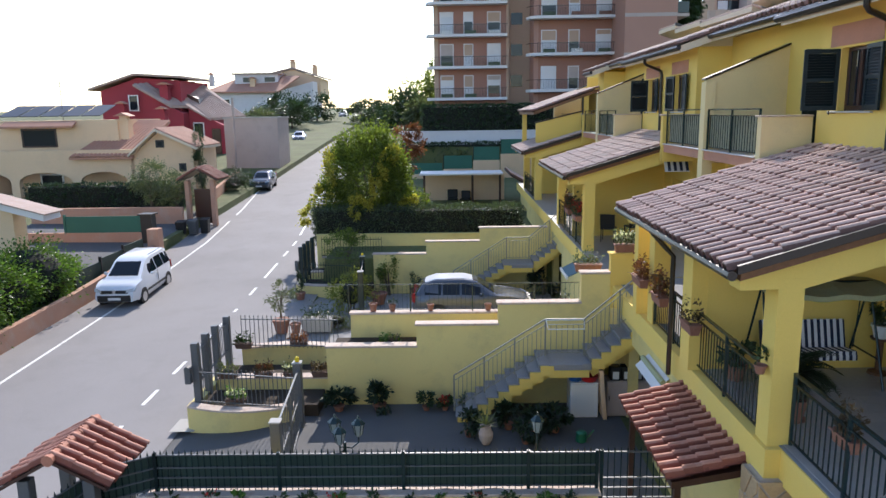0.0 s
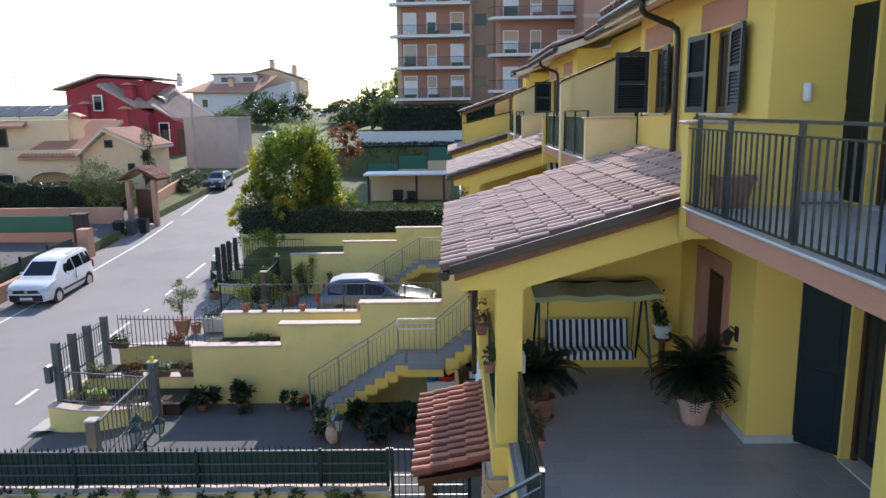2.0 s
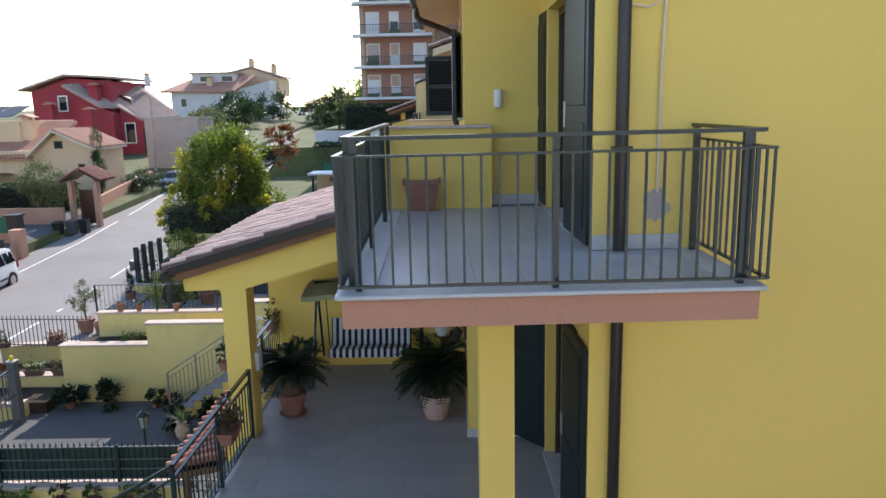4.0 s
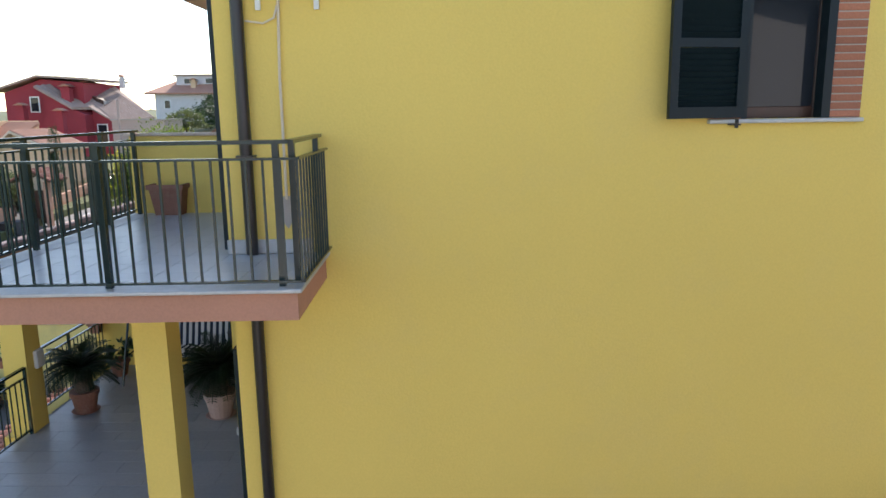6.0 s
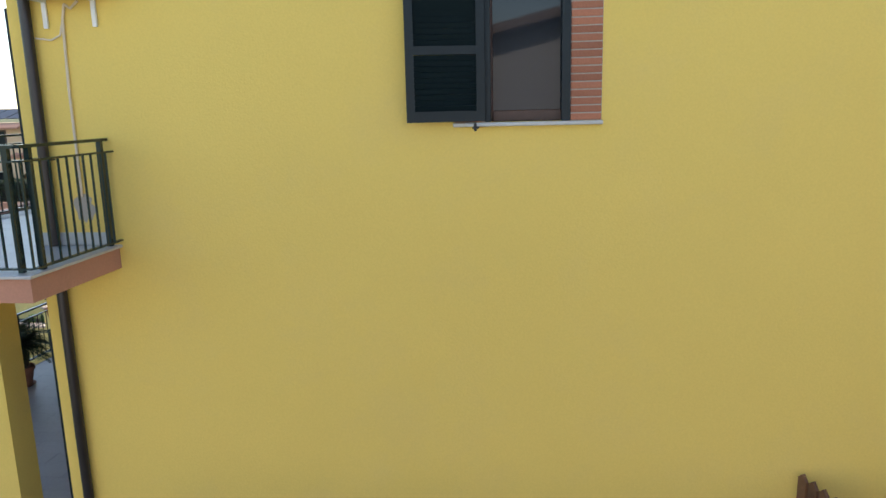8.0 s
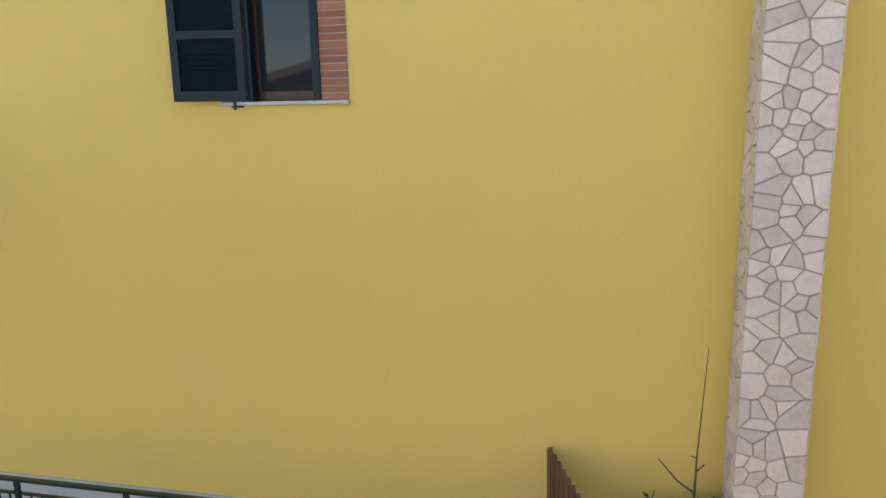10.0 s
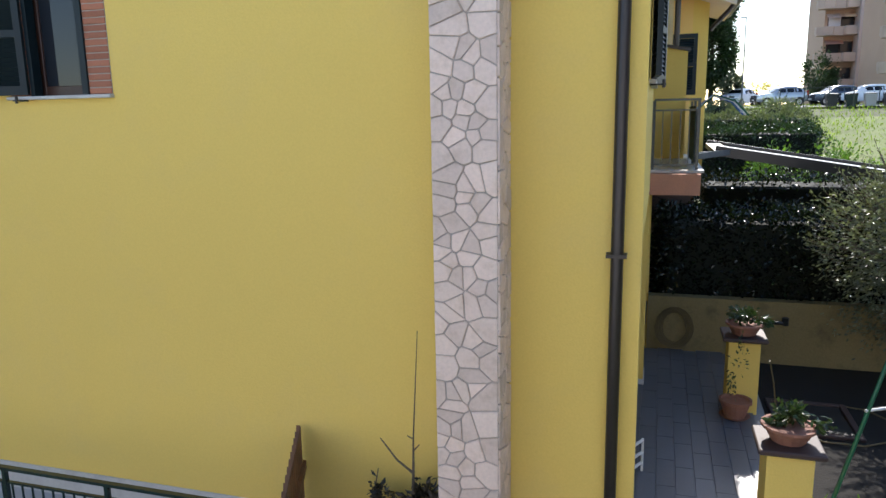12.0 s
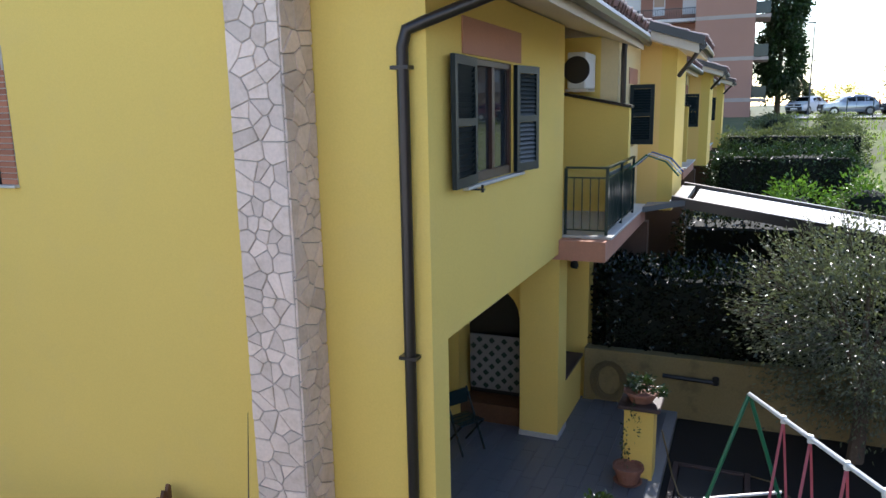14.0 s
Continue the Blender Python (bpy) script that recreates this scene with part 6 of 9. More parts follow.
# ---- terrace of the nearest house ----
survey(ROW)
cycad("potted_palm", (4.93, 9.47, Z_TERR), 0.20, 0.34, "cycad palm in a terracotta pot beside the porch column", 3, 60, 0.6)
cycad("potted_palm", (7.05, 9.27, Z_TERR), 0.22, 0.38, "large dark cycad in a pale terracotta pot by the wall", 6, 90, 0.66, TERRA_PALE)
pot("corner_pot", (4.75, 11.0, Z_TERR), 0.17, 0.28, "small bushy plant in a dark pot on the porch", LEAF_DARK, 200, 0.12, 1.6, 1.6, 3)
pot("porch_plant", (7.15, 11.2, Z_TERR + 0.62), 0.16, 0.22, "trailing plant in a white pot on a stand", LEAF_DARK, 160, 0.10, 1.2, 2.8, 4, WHITE)
solo("plant_stand", Geo().lathe([(0.16, 0), (0.15, 0.04), (0.05, 0.08), (0.05, 0.55), (0.15, 0.59), (0.16, 0.62)], 14), WOOD, "dark wooden pedestal stand under a pot", "plant stand", m=pose(7.15, 11.2, Z_TERR))

sw = thing("swing_seat", pose(5.92, 11.0, Z_TERR), "striped garden swing seat with faded green canopy", "swing seat")
for s in (-1, 1):
    part("side_frame", Geo().tube([(s * 0.88, -0.55, 0), (s * 0.84, 0.0, 1.62), (s * 0.88, 0.55, 0)], 0.02, 8).tube([(s * 0.87, -0.40, 0.45), (s * 0.87, 0.40, 0.45)], 0.014, 6), IRON, sw)
    part("chain", Geo().tube([(s * 0.70, -0.05, 1.60), (s * 0.68, 0.02, 0.52)], 0.01, 5), IRON, sw)
part("top_bar", Geo().tube([(-0.88, 0, 1.62), (0.88, 0, 1.62)], 0.022, 8), IRON, sw)
g = Geo()
cy = [(-0.62, 1.47), (-0.60, 1.53), (-0.30, 1.58), (0, 1.60), (0.30, 1.58), (0.60, 1.53), (0.62, 1.47)]
g.loft([[(x, y_, z + 0.02 * math.sin(9 * x)) for y_, z in cy] + [(x, y_, z + 0.015 + 0.02 * math.sin(9 * x)) for y_, z in reversed(cy)] for x in [-0.98 + 0.14 * k for k in range(15)]])
part("canopy", g, CANOPY_CLOTH, sw, "faded green cloth canopy")
for nm, q in (("back_cushion", [(0.20, 0.40), (0.30, 0.44), (0.42, 0.86), (0.34, 0.90)]), ("seat_cushion", [(-0.12, 0.42), (0.26, 0.38), (0.26, 0.46), (-0.12, 0.50)]), ("skirt", [(-0.15, 0.36), (-0.135, 0.36), (-0.125, 0.44), (-0.14, 0.45)])):
    st = [part(nm, Geo().prism([(-0.68, y_, z) for y_, z in q], (1.36, 0, 0)), NAVY, sw, "navy and white striped cushion")][0]
    for k in range(13):
        x = -0.68 + 0.02 + k * 0.105
        c0 = Vector((0, sum(a for a, b in q) / 4, sum(b for a, b in q) / 4))
        part("stripe", Geo().prism([(x, c0.y + (a - c0.y) * 1.04, c0.z + (b - c0.z) * 1.03) for a, b in q], (0.052, 0, 0)), CLOTH, st)

# doors of the ground and upper floor at the recess, shutters open
survey(WORLD)
for z, top in ((2.57, 2.13), (Z_BALC, 2.15)):
    d = thing("shutter_door", pose(8.5, 7.40, z), "dark green shutter door standing open at the recess", "door", "shutter doors")
    panel = Geo().box(0, 0.56, -0.02, 0.02, 0.03, top, 0.004).box(0.08, 0.48, -0.028, 0.028, 0.15, top * 0.47, 0.006).box(0.08, 0.48, -0.028, 0.028, top * 0.53, top - 0.12, 0.006)
    part("leaf", panel, SHUTTER, d, m=pose(0.015, 0.06, 0, 0, 0, 129 if z < 5 else 93))
    lf = part("leaf", Geo().box(0, 0.92, -0.02, 0.02, 0.03, top, 0.004).box(0.1, 0.82, -0.028, 0.028, 0.15, top * 0.47, 0.006).box(0.1, 0.82, -0.028, 0.028, top * 0.53, top - 0.12, 0.006), SHUTTER, d, m=pose(-0.024, -2.32, 0, 0, 0, 91))
    part("lock_plate", Geo().box(0.84, 0.90, 0.02, 0.034, 0.95, 1.18, 0.004), STEEL, lf)
    part("door_frame", Geo().box(0.12, 0.18, -0.06, 0.0, 0, top).box(0.12, 0.18, -1.85, -1.79, 0, top).box(0.12, 0.18, -1.79, -0.06, top - 0.07, top).box(0.12, 0.18, -0.97, -0.87, 0, top - 0.07), WOOD_DARK, d)
    part("pane", Geo().box(0.145, 0.155, -0.87, -0.06, 0.1, top - 0.07), PANE, d)
    part("pane", Geo().box(0.145, 0.155, -1.79, -0.97, 0.1, top - 0.07), PANE, d)
    part("threshold", Geo().box(-0.03, 0.30, -1.85, 0.0, 0.0, 0.02), MARBLE, d)
survey(ROW)
ed = thing("entrance_door", pose(7.64, 10.05, Z_TERR), "brown wooden entrance door with salmon surround", "door")
part("surround", Geo().box(-0.16, 0.0, -0.5, -0.44, 0, 2.08).box(-0.16, 0, 0.44, 0.5, 0, 2.08).box(-0.16, 0, -0.44, 0.44, 2.02, 2.08).box(-0.16, -0.142, -0.66, -0.5, 0, 2.26).box(-0.16, -0.142, 0.5, 0.66, 0, 2.26).box(-0.16, -0.142, -0.5, 0.5, 2.08, 2.26), PINK, ed)
part("leaf", Geo().box(-0.03, 0.02, -0.44, 0.44, 0, 2.02, 0.004).box(-0.04, -0.03, -0.34, 0.34, 0.2, 0.95, 0.004).box(-0.04, -0.03, -0.34, 0.34, 1.1, 1.9, 0.004), WOOD_DARK, ed)
part("handle", Geo().tube([(-0.05, -0.40, 1.02), (-0.09, -0.40, 1.02), (-0.09, -0.30, 1.02)], 0.012, 6), STEEL, ed)
wl = thing("wall_lantern", pose(7.5, 9.07, 3.42), "small dark iron lantern on the yellow wall", "wall lamp")
part("bracket", Geo().box(-0.03, 0, -0.04, 0.04, 0.05, 0.25, 0.005).tube([(-0.03, 0, 0.2), (-0.10, 0, 0.26), (-0.13, 0, 0.22)], 0.012, 6), BLACK, wl)
part("lantern", Geo().lathe([(0.03, 0.0), (0.075, 0.14), (0.085, 0.15), (0.02, 0.22)], 8, at=(-0.13, 0, 0.0)), BLACK, wl)
survey(WORLD)
solo("wall_light", Geo().lathe([(0.045, 0), (0.05, 0.02), (0.05, 0.18), (0.045, 0.20)], 12), PLASTIC_WHITE, "small white tubular light on the balcony wall", "wall lamp", m=pose(8.0, 7.82, 6.68))
pl = thing("balcony_planter", pose(7.10, 7.60, Z_BALC), "square terracotta planter on the balcony corner", "planter")
part("trough", Geo().loft([[(-w, -w, z), (w, -w, z), (w, w, z), (-w, w, z)] for w, z in ((0.15, 0), (0.19, 0.30), (0.215, 0.305), (0.215, 0.36), (0.185, 0.36), (0.18, 0.31))]), TERRA, pl)
part("soil", Geo().box(-0.175, 0.175, -0.175, 0.175, 0.30, 0.318), SOIL, pl)
# gable: downpipes, cable, socket disc, air conditioner, skirting
part_g = bpy.data.objects["terraced_house"]
part_f = pose(0, -5.0, 0) @ ROW @ pose(0, 5.0, 0)
part("downpipe", Geo().tube([(8.71, 0.0, 8.8), (8.71, 0.0, 5.55)], 0.05, 10).box(8.64, 8.78, -0.06, 0.06, 6.34, 6.37).tube([(8.71, 0.0, 5.325), (8.71, 0.0, 2.2)], 0.05, 10).lathe([(0.06, 0), (0.065, 0.04), (0.055, 0.06)], 10, at=(8.71, 0.0, 5.25)), GUTTER, part_g, smooth=True)
part("downpipe", Geo().tube([(19.3, 0.26, 8.24), (19.15, 0.18, 8.18), (18.60, 0.02, 7.98), (18.46, 0.0, 7.93), (18.42, 0.0, 7.80), (18.41, 0.0, 2.2)], 0.05, 10).box(18.33, 18.49, -0.05, 0.06, 5.22, 5.25).box(18.33, 18.49, -0.05, 0.06, 7.63, 7.66).box(18.33, 18.49, -0.05, 0.06, 2.75, 2.78), GUTTER, part_g, smooth=True)
part("cable", Geo().tube([(9.01, 0.04, 6.0), (9.01, 0.04, 7.0), (9.03, 0.04, 7.56), (9.06, 0.04, 7.70)], 0.012, 6).tube([(9.04, 0.04, 7.60), (8.99, 0.04, 7.44), (8.90, 0.04, 7.40), (8.76, 0.03, 7.42)], 0.009, 6), SOFFIT, part_g)
part("cable", Geo().tube([(9.06, 0.04, 7.70), (9.12, 0.03, 7.66), (9.20, 0.02, 7.72)], 0.012, 6), SOFFIT, part_g)
part("filled_patch", Geo().prism([(9.01 + (0.10 + 0.018 * math.sin(5 * i) + 0.012 * math.cos(3 * i)) * math.cos(i * 0.3142), 0.056, 5.9 + (0.13 + 0.02 * math.sin(3 * i + 1)) * math.sin(i * 0.3142)) for i in range(20)], (0, 0.004, 0)), STAIN, part_g, "greyish filled patch in the plaster")
part("balcony_skirting", Geo().box(8.49, 9.2, 0.045, 0.059, Z_BALC, Z_BALC + 0.12, 0.004), MARBLE, part_g)
part("balcony_skirting", Geo().box(6.86, 8.49, 2.85, 2.865, Z_BALC, Z_BALC + 0.12, 0.004), MARBLE, part_g)
part("terrace_skirting", Geo().box(7.48, 8.48, 3.605, 3.62, Z_TERR, Z_TERR + 0.12, 0.004).box(7.485, 7.5, 3.62, 4.5, Z_TERR, Z_TERR + 0.12, 0.004), MARBLE, part_g, m=part_f)
part("path_skirting", Geo().box(9.0, 15.4, 0.04, 0.059, 2.24, 2.58, 0.004), MARBLE, part_g)
part("balcony_column", Geo().box(7.592, 7.885, 0.10, 0.415, 2.5, 5.325), YELLOW, part_g)
ac = thing("air_conditioner", pose(8.87, 5.05, 7.72), "white outdoor air-conditioner unit on wall brackets", "air conditioner")
part("case", Geo().box(-0.1, 0.68, -0.36, -0.06, 0.03, 0.58, 0.02), PLASTIC_WHITE, ac)
part("fan_grille", Geo().lathe([(0.21, 0), (0.20, 0.012), (0.02, 0.015)], 20), BLACK, ac, m=pose(0.2, -0.36, 0.3, 90, 0, 0))
part("bracket", Geo().box(-0.02, 0.02, -0.40, 0, 0, 0.028).box(-0.02, 0.02, -0.02, 0, -0.22, 0), WHITE, ac)
part("bracket", Geo().box(0.44, 0.48, -0.40, 0, 0, 0.028).box(0.44, 0.48, -0.02, 0, -0.22, 0), WHITE, ac)

# flower boxes hung on the rails
survey(ROW)
box_planter("flower_box", pose(4.18, 11.6, 2.85, 0, 0, 90), 0.55, 0.2, 0.18, "terracotta box with a leggy plant hung on the railing", LEAF_DRY, 200, 0.08, 3, tall=0.28)
box_planter("flower_box", pose(4.62, 7.55, 2.75, 0, 0, 90), 0.42, 0.18, 0.16, "terracotta box of dry stems hung on the railing", LEAF_DRY, 220, 0.08, 5, tall=0.26)
box_planter("flower_box", pose(4.12, 13.2, 2.9, 0, 0, 90), 0.6, 0.2, 0.18, "terracotta box of dry flowers hung on the railing", LEAF_RED, 220, 0.09, 6, tall=0.35, flower=LEAF_DRY)
box_planter("flower_box", pose(4.08, 14.5, 2.95, 0, 0, 90), 0.7, 0.2, 0.18, "terracotta box of dry flowers hung on the railing", LEAF_RED, 220, 0.09, 7, tall=0.3)
pot("wall_pot", (4.17, 8.85, 3.15), 0.08, 0.12, "small terracotta pot hung on the column", LEAF_DARK, 60, 0.08, 1.2, 2.2, 8)
solo("meter_box", Geo().box(4.592, 4.65, 8.86, 9.04, 3.12, 3.38, 0.01), PLASTIC_WHITE, "small white box fixed to the porch column", "meter box")
part("downpipe", Geo().tube([(3.66, 7.4, 4.47), (3.9, 7.4, 4.2), (4.08, 7.35, 4.0), (4.08, 7.35, 1.8)], 0.045, 8), GUTTER, part_g, smooth=True, m=part_f)
part("porch_pier", Geo().box(4.14, 4.44, 9.95, 10.25, 2.2, 4.4), YELLOW, part_g, m=part_f)
part("porch_pier", Geo().box(4.14, 4.40, 6.50, 6.95, 2.2, 4.3), YELLOW, part_g, m=part_f)

# tiled canopy over the basement door, with a stone-clad pier
cn = thing("tiled_canopy", pose(0, 0, 0), "small lean-to canopy laid with orange clay tiles", "canopy")
deck = part("deck", Geo().prism([(3.18, 9.1, 1.47), (4.45, 9.1, 1.70), (4.45, 9.1, 1.60), (3.18, 9.1, 1.37)], (0, 2.9, 0)), WOOD_DARK, cn)
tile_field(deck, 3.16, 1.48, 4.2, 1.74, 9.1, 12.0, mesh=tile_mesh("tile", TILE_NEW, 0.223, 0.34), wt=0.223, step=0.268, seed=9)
part("post", Geo().bar((3.32, 9.3, -1.3), (3.32, 9.3, 1.42), 0.09), WOOD_DARK, cn)
part("post", Geo().bar((3.32, 11.8, -1.3), (3.32, 11.8, 1.42), 0.09), WOOD_DARK, cn)


def rubble_face(name, parent, m, w, h, seed, material, joint, cell=0.30, depth=0.03, gap=0.014):
    """Crazy paving on an upright face of width w (x) and height h (z), facing -y: cells of a jittered grid, each stone an own part."""
    rnd = random.Random(seed)
    base = part("joint_bed", Geo().box(0, w, -0.004, 0.03, 0, h), joint, parent, m=m)
    pts = []
    for _ in range(int((w + 0.1) * (h + 0.1) / cell ** 2 * 1.7)):
        q = (rnd.uniform(0.035, w - 0.035), rnd.uniform(0.02, h - 0.02))
        if all(math.hypot(q[0] - p[0], q[1] - p[1]) > cell * 0.42 for p in pts):
            pts.append(q)
    for a, b in pts:
        poly = [(0, 0), (w, 0), (w, h), (0, h)]
        for c, d in pts:
            if (c, d) == (a, b) or abs(c - a) > 2.5 * cell or abs(d - b) > 2.5 * cell:
                continue
            nxv, nzv = c - a, d - b
            ln = math.hypot(nxv, nzv)
            lim = (nxv * (a + c) / 2 + nzv * (b + d) / 2) / ln - gap
            out = []
            for p, q in zip(poly, poly[1:] + poly[:1]):
                sp, sq = (nxv * p[0] + nzv * p[1]) / ln - lim, (nxv * q[0] + nzv * q[1]) / ln - lim
                if sp <= 0:
                    out.append(p)
                if sp * sq < 0:
                    t = sp / (sp - sq)
                    out.append((lerp(p[0], q[0], t), lerp(p[1], q[1], t)))
            poly = out
            if len(poly) < 3:
                break
        if len(poly) < 3:
            continue
        cx, cz = sum(p[0] for p in poly) / len(poly), sum(p[1] for p in poly) / len(poly)
        area = abs(sum(p[0] * q[1] - q[0] * p[1] for p, q in zip(poly, poly[1:] + poly[:1]))) / 2
        if area < 0.0012:
            continue
        dd = depth * rnd.uniform(0.75, 1.1)
        cut = []
        for k, q in enumerate(poly):
            p0, p1 = poly[k - 1], poly[(k + 1) % len(poly)]
            for o in (p0, p1):
                t = min(0.2, 0.007 / max(0.007, math.hypot(o[0] - q[0], o[1] - q[1])))
                cut.append((lerp(q[0], o[0], t), lerp(q[1], o[1], t)))
        outer = [(x - cx, 0.0, z - cz) for x, z in cut]
        inner = [((x - cx) * 0.94, -dd, (z - cz) * 0.94) for x, z in cut]
        mid = [((x - cx) * 0.99, -dd * 0.7, (z - cz) * 0.99) for x, z in cut]
        g = Geo().loft([outer, mid, inner])
        part("stone", g, material, base, m=pose(cx, 0, cz))
    return base


sc = thing("stone_pier", pose(0, 0, 0), "warm rubble-clad pier under the porch column", "pier")
part("core", Geo().box(4.1, 4.62, 8.50, 9.0, -1.4, 1.80), STONE_JOINT, sc)
rubble_face("front", sc, pose(4.1, 8.50, 0.2), 0.52, 1.6, 3, RUBBLE, STONE_JOINT, 0.26)
rubble_face("side", sc, pose(4.1, 9.0, 0.2, 0, 0, -90), 0.5, 1.6, 4, RUBBLE, STONE_JOINT, 0.26)
st = thing("basement_side_wall", pose(0, 0, 0), "stone-clad lower wall beneath the terrace edge", "wall", kind="structure")
part("core", Geo().box(4.62, 8.5, 8.5, 8.7, -1.4, 1.74), STONE_JOINT, st)
rubble_face("front", st, pose(4.62, 8.5, 0.2), 1.6, 1.5, 6, RUBBLE, STONE_JOINT, 0.28)

# chimney breast of pale stone on the gable
survey(WORLD)
cb = thing("stone_chimney_breast", pose(0, 0, 0), "pale limestone crazy-paved chimney breast on the gable", "chimney breast")
part("core", Geo().box(17.04, 17.535, 4.625, 5.058, 2.2, 9.4), STONE_JOINT, cb)
rubble_face("front", cb, pose(17.02, 4.62, 2.2), 0.52, 7.0, 11, STONE, STONE_JOINT, 0.165, 0.021, 0.004)
rubble_face("side", cb, pose(17.535, 4.618, 2.2, 0, 0, 90), 0.435, 7.0, 12, STONE, STONE_JOINT, 0.175, 0.021, 0.005)
rubble_face("side", cb, pose(17.035, 5.05, 2.2, 0, 0, -90), 0.43, 7.0, 13, STONE, STONE_JOINT, 0.175, 0.021, 0.005)


# ---- street front of the nearest plots ----
survey(STREET)
def lantern_head(parent, at):
    x, y_, z = at
    hd = part("lantern", Geo().lathe([(0.05, 0), (0.07, 0.03), (0.105, 0.22), (0.115, 0.235)], 6, at=at), LAMP_GLASS, parent)
    part("cap", Geo().lathe([(0.135, 0.235), (0.06, 0.31), (0.03, 0.33), (0.012, 0.39)], 6, at=at), IRON, hd)
    g = Geo()
    for k in range(6):
        a = 2 * math.pi * k / 6
        g.bar((x + 0.07 * math.cos(a), y_ + 0.07 * math.sin(a), z + 0.03), (x + 0.112 * math.cos(a), y_ + 0.112 * math.sin(a), z + 0.24), 0.014)
    part("cage", g, IRON, hd)


fw = thing("low_fence_wall", pose(0, 0, 0), "low yellow wall with pale coping under the fence", "wall", kind="structure")
part("wall_body", Geo().box(-5.4, 2.5, 11.45, 11.7, -1.4, -0.06), YELLOW_OLD, fw)
part("coping", Geo().box(-5.45, 2.55, 11.38, 11.76, -0.058, 0.0, 0.01), COPING, fw)


def spear_fence(name, pts, height, label, net=True, mat_=IRON):
    f = thing(name, pose(*pts[0]), label, "fence")
    o = Vector(pts[0])
    ps = [Vector(p) - o for p in pts]
    up = Vector((0, 0, 1))
    spear = Geo().box(-0.008, 0.008, -0.008, 0.008, 0.0, height).loft([[(-0.014, -0.014, height), (0.014, -0.014, height), (0.014, 0.014, height), (-0.014, 0.014, height)], [(-0.001, -0.001, height + 0.08), (0.001, -0.001, height + 0.08), (0.001, 0.001, height + 0.08), (-0.001, 0.001, height + 0.08)]]).mesh("spear", mat_)
    for a, b in zip(ps, ps[1:]):
        n = (b - a).length
        for z in (0.06, 0.25, 0.44, height - 0.02):
            # rails in a lighter grey than the bars, for the sun on them
            part("rail", Geo().bar(a + up * z, b + up * z, 0.035, 0.022), IRON_GREY, f)
        m = max(1, round(n / 0.11))
        for k in range(m):
            part("spear", spear, None, f, m=Matrix.Translation(a.lerp(b, k / m)))
        if net:
            d = (b - a).normalized()
            s = d.cross(up) * -0.03
            q = max(2, int(n / 0.22))
            g = Geo()
            for k in range(q):
                u, v = a.lerp(b, k / q), a.lerp(b, (k + 1) / q)
                w0, w1 = s * (1 + 0.8 * math.sin(k * 1.7)), s * (1 + 0.8 * math.sin(k * 1.7 + 1.7))
                g.add([u + w0 + up * 0.03, v + w1 + up * 0.03, v + w1 + up * (height - 0.04), u + w0 + up * (height - 0.04)], [(0, 1, 2, 3)])
            part("netting", g, DARK_SCREEN, f, "dark green shade netting tied to the bars")
        for k in range(int(n / 2.2) + 2):
            p = a.lerp(b, min(1, k * 2.2 / n))
            part("post", Geo().box(-0.03, 0.03, -0.03, 0.03, 0, height + 0.02), mat_, f, m=Matrix.Translation(p))
    return f


spear_fence("screened_fence", [(-7.0, 10.0, -0.4), (-6.1, 11.2, -0.05), (-5.3, 11.58, 0.0), (2.5, 11.58, 0.0)], 0.70, "dark green spear fence backed with shade netting")
spear_fence("pedestrian_gate", [(2.58, 11.58, -0.25), (3.95, 11.58, -0.25)], 0.95, "open-barred iron gate at the end of the fence", False)
random.seed(31)
for k in range(13):
    x = -4.9 + k * 0.58 + random.uniform(-0.1, 0.1)
    pot("fence_pot", (x, 11.22, -0.30), 0.11, 0.18, "small potted plant standing along the fence", (LEAF_DARK, LEAF_HEDGE, LEAF_BRIGHT)[k % 3], 90, 0.09, 1.5, 1.4, 40 + k, flower=PETAL_RED if k % 4 == 1 else None)
solo("pot_shelf", Geo().box(-5.3, 3.9, 11.05, 11.37, -0.36, -0.302, 0.01), CONCRETE, "pale concrete ledge carrying pots along the fence", "ledge")

# gate roof
gr = thing("gate_canopy", pose(0, 0, 0), "small hipped gate roof of orange clay tiles", "canopy")
for x0, z0, x1, z1, sd in ((-7.55, 0.55, -6.65, 1.05, 3), (-5.75, 0.55, -6.65, 1.05, 4)):
    dk = part("deck", Geo().prism([(x0, 10.7, z0), (x1, 10.7, z1), (x1, 10.7, z1 - 0.06), (x0, 10.7, z0 - 0.06)], (0, 1.6, 0)), WOOD_DARK, gr)
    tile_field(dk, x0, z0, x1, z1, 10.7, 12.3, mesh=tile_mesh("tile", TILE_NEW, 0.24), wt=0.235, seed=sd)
rt = Geo().lathe([(0.10, 0), (0.085, 0.36)], 10).mesh("ridge_tile", RIDGE_CLAY)
for k in range(5):
    part("ridge_tile", rt, None, gr, m=pose(-6.65, 10.66 + k * 0.33, 1.05, -90, 0, 0))
for x, y_ in ((-7.2, 10.9), (-6.1, 10.9), (-7.2, 12.1), (-6.1, 12.1)):
    part("post", Geo().box(x - 0.1, x + 0.1, y_ - 0.1, y_ + 0.1, -1.75, 0.62, 0.01), IRON_GREY, gr)

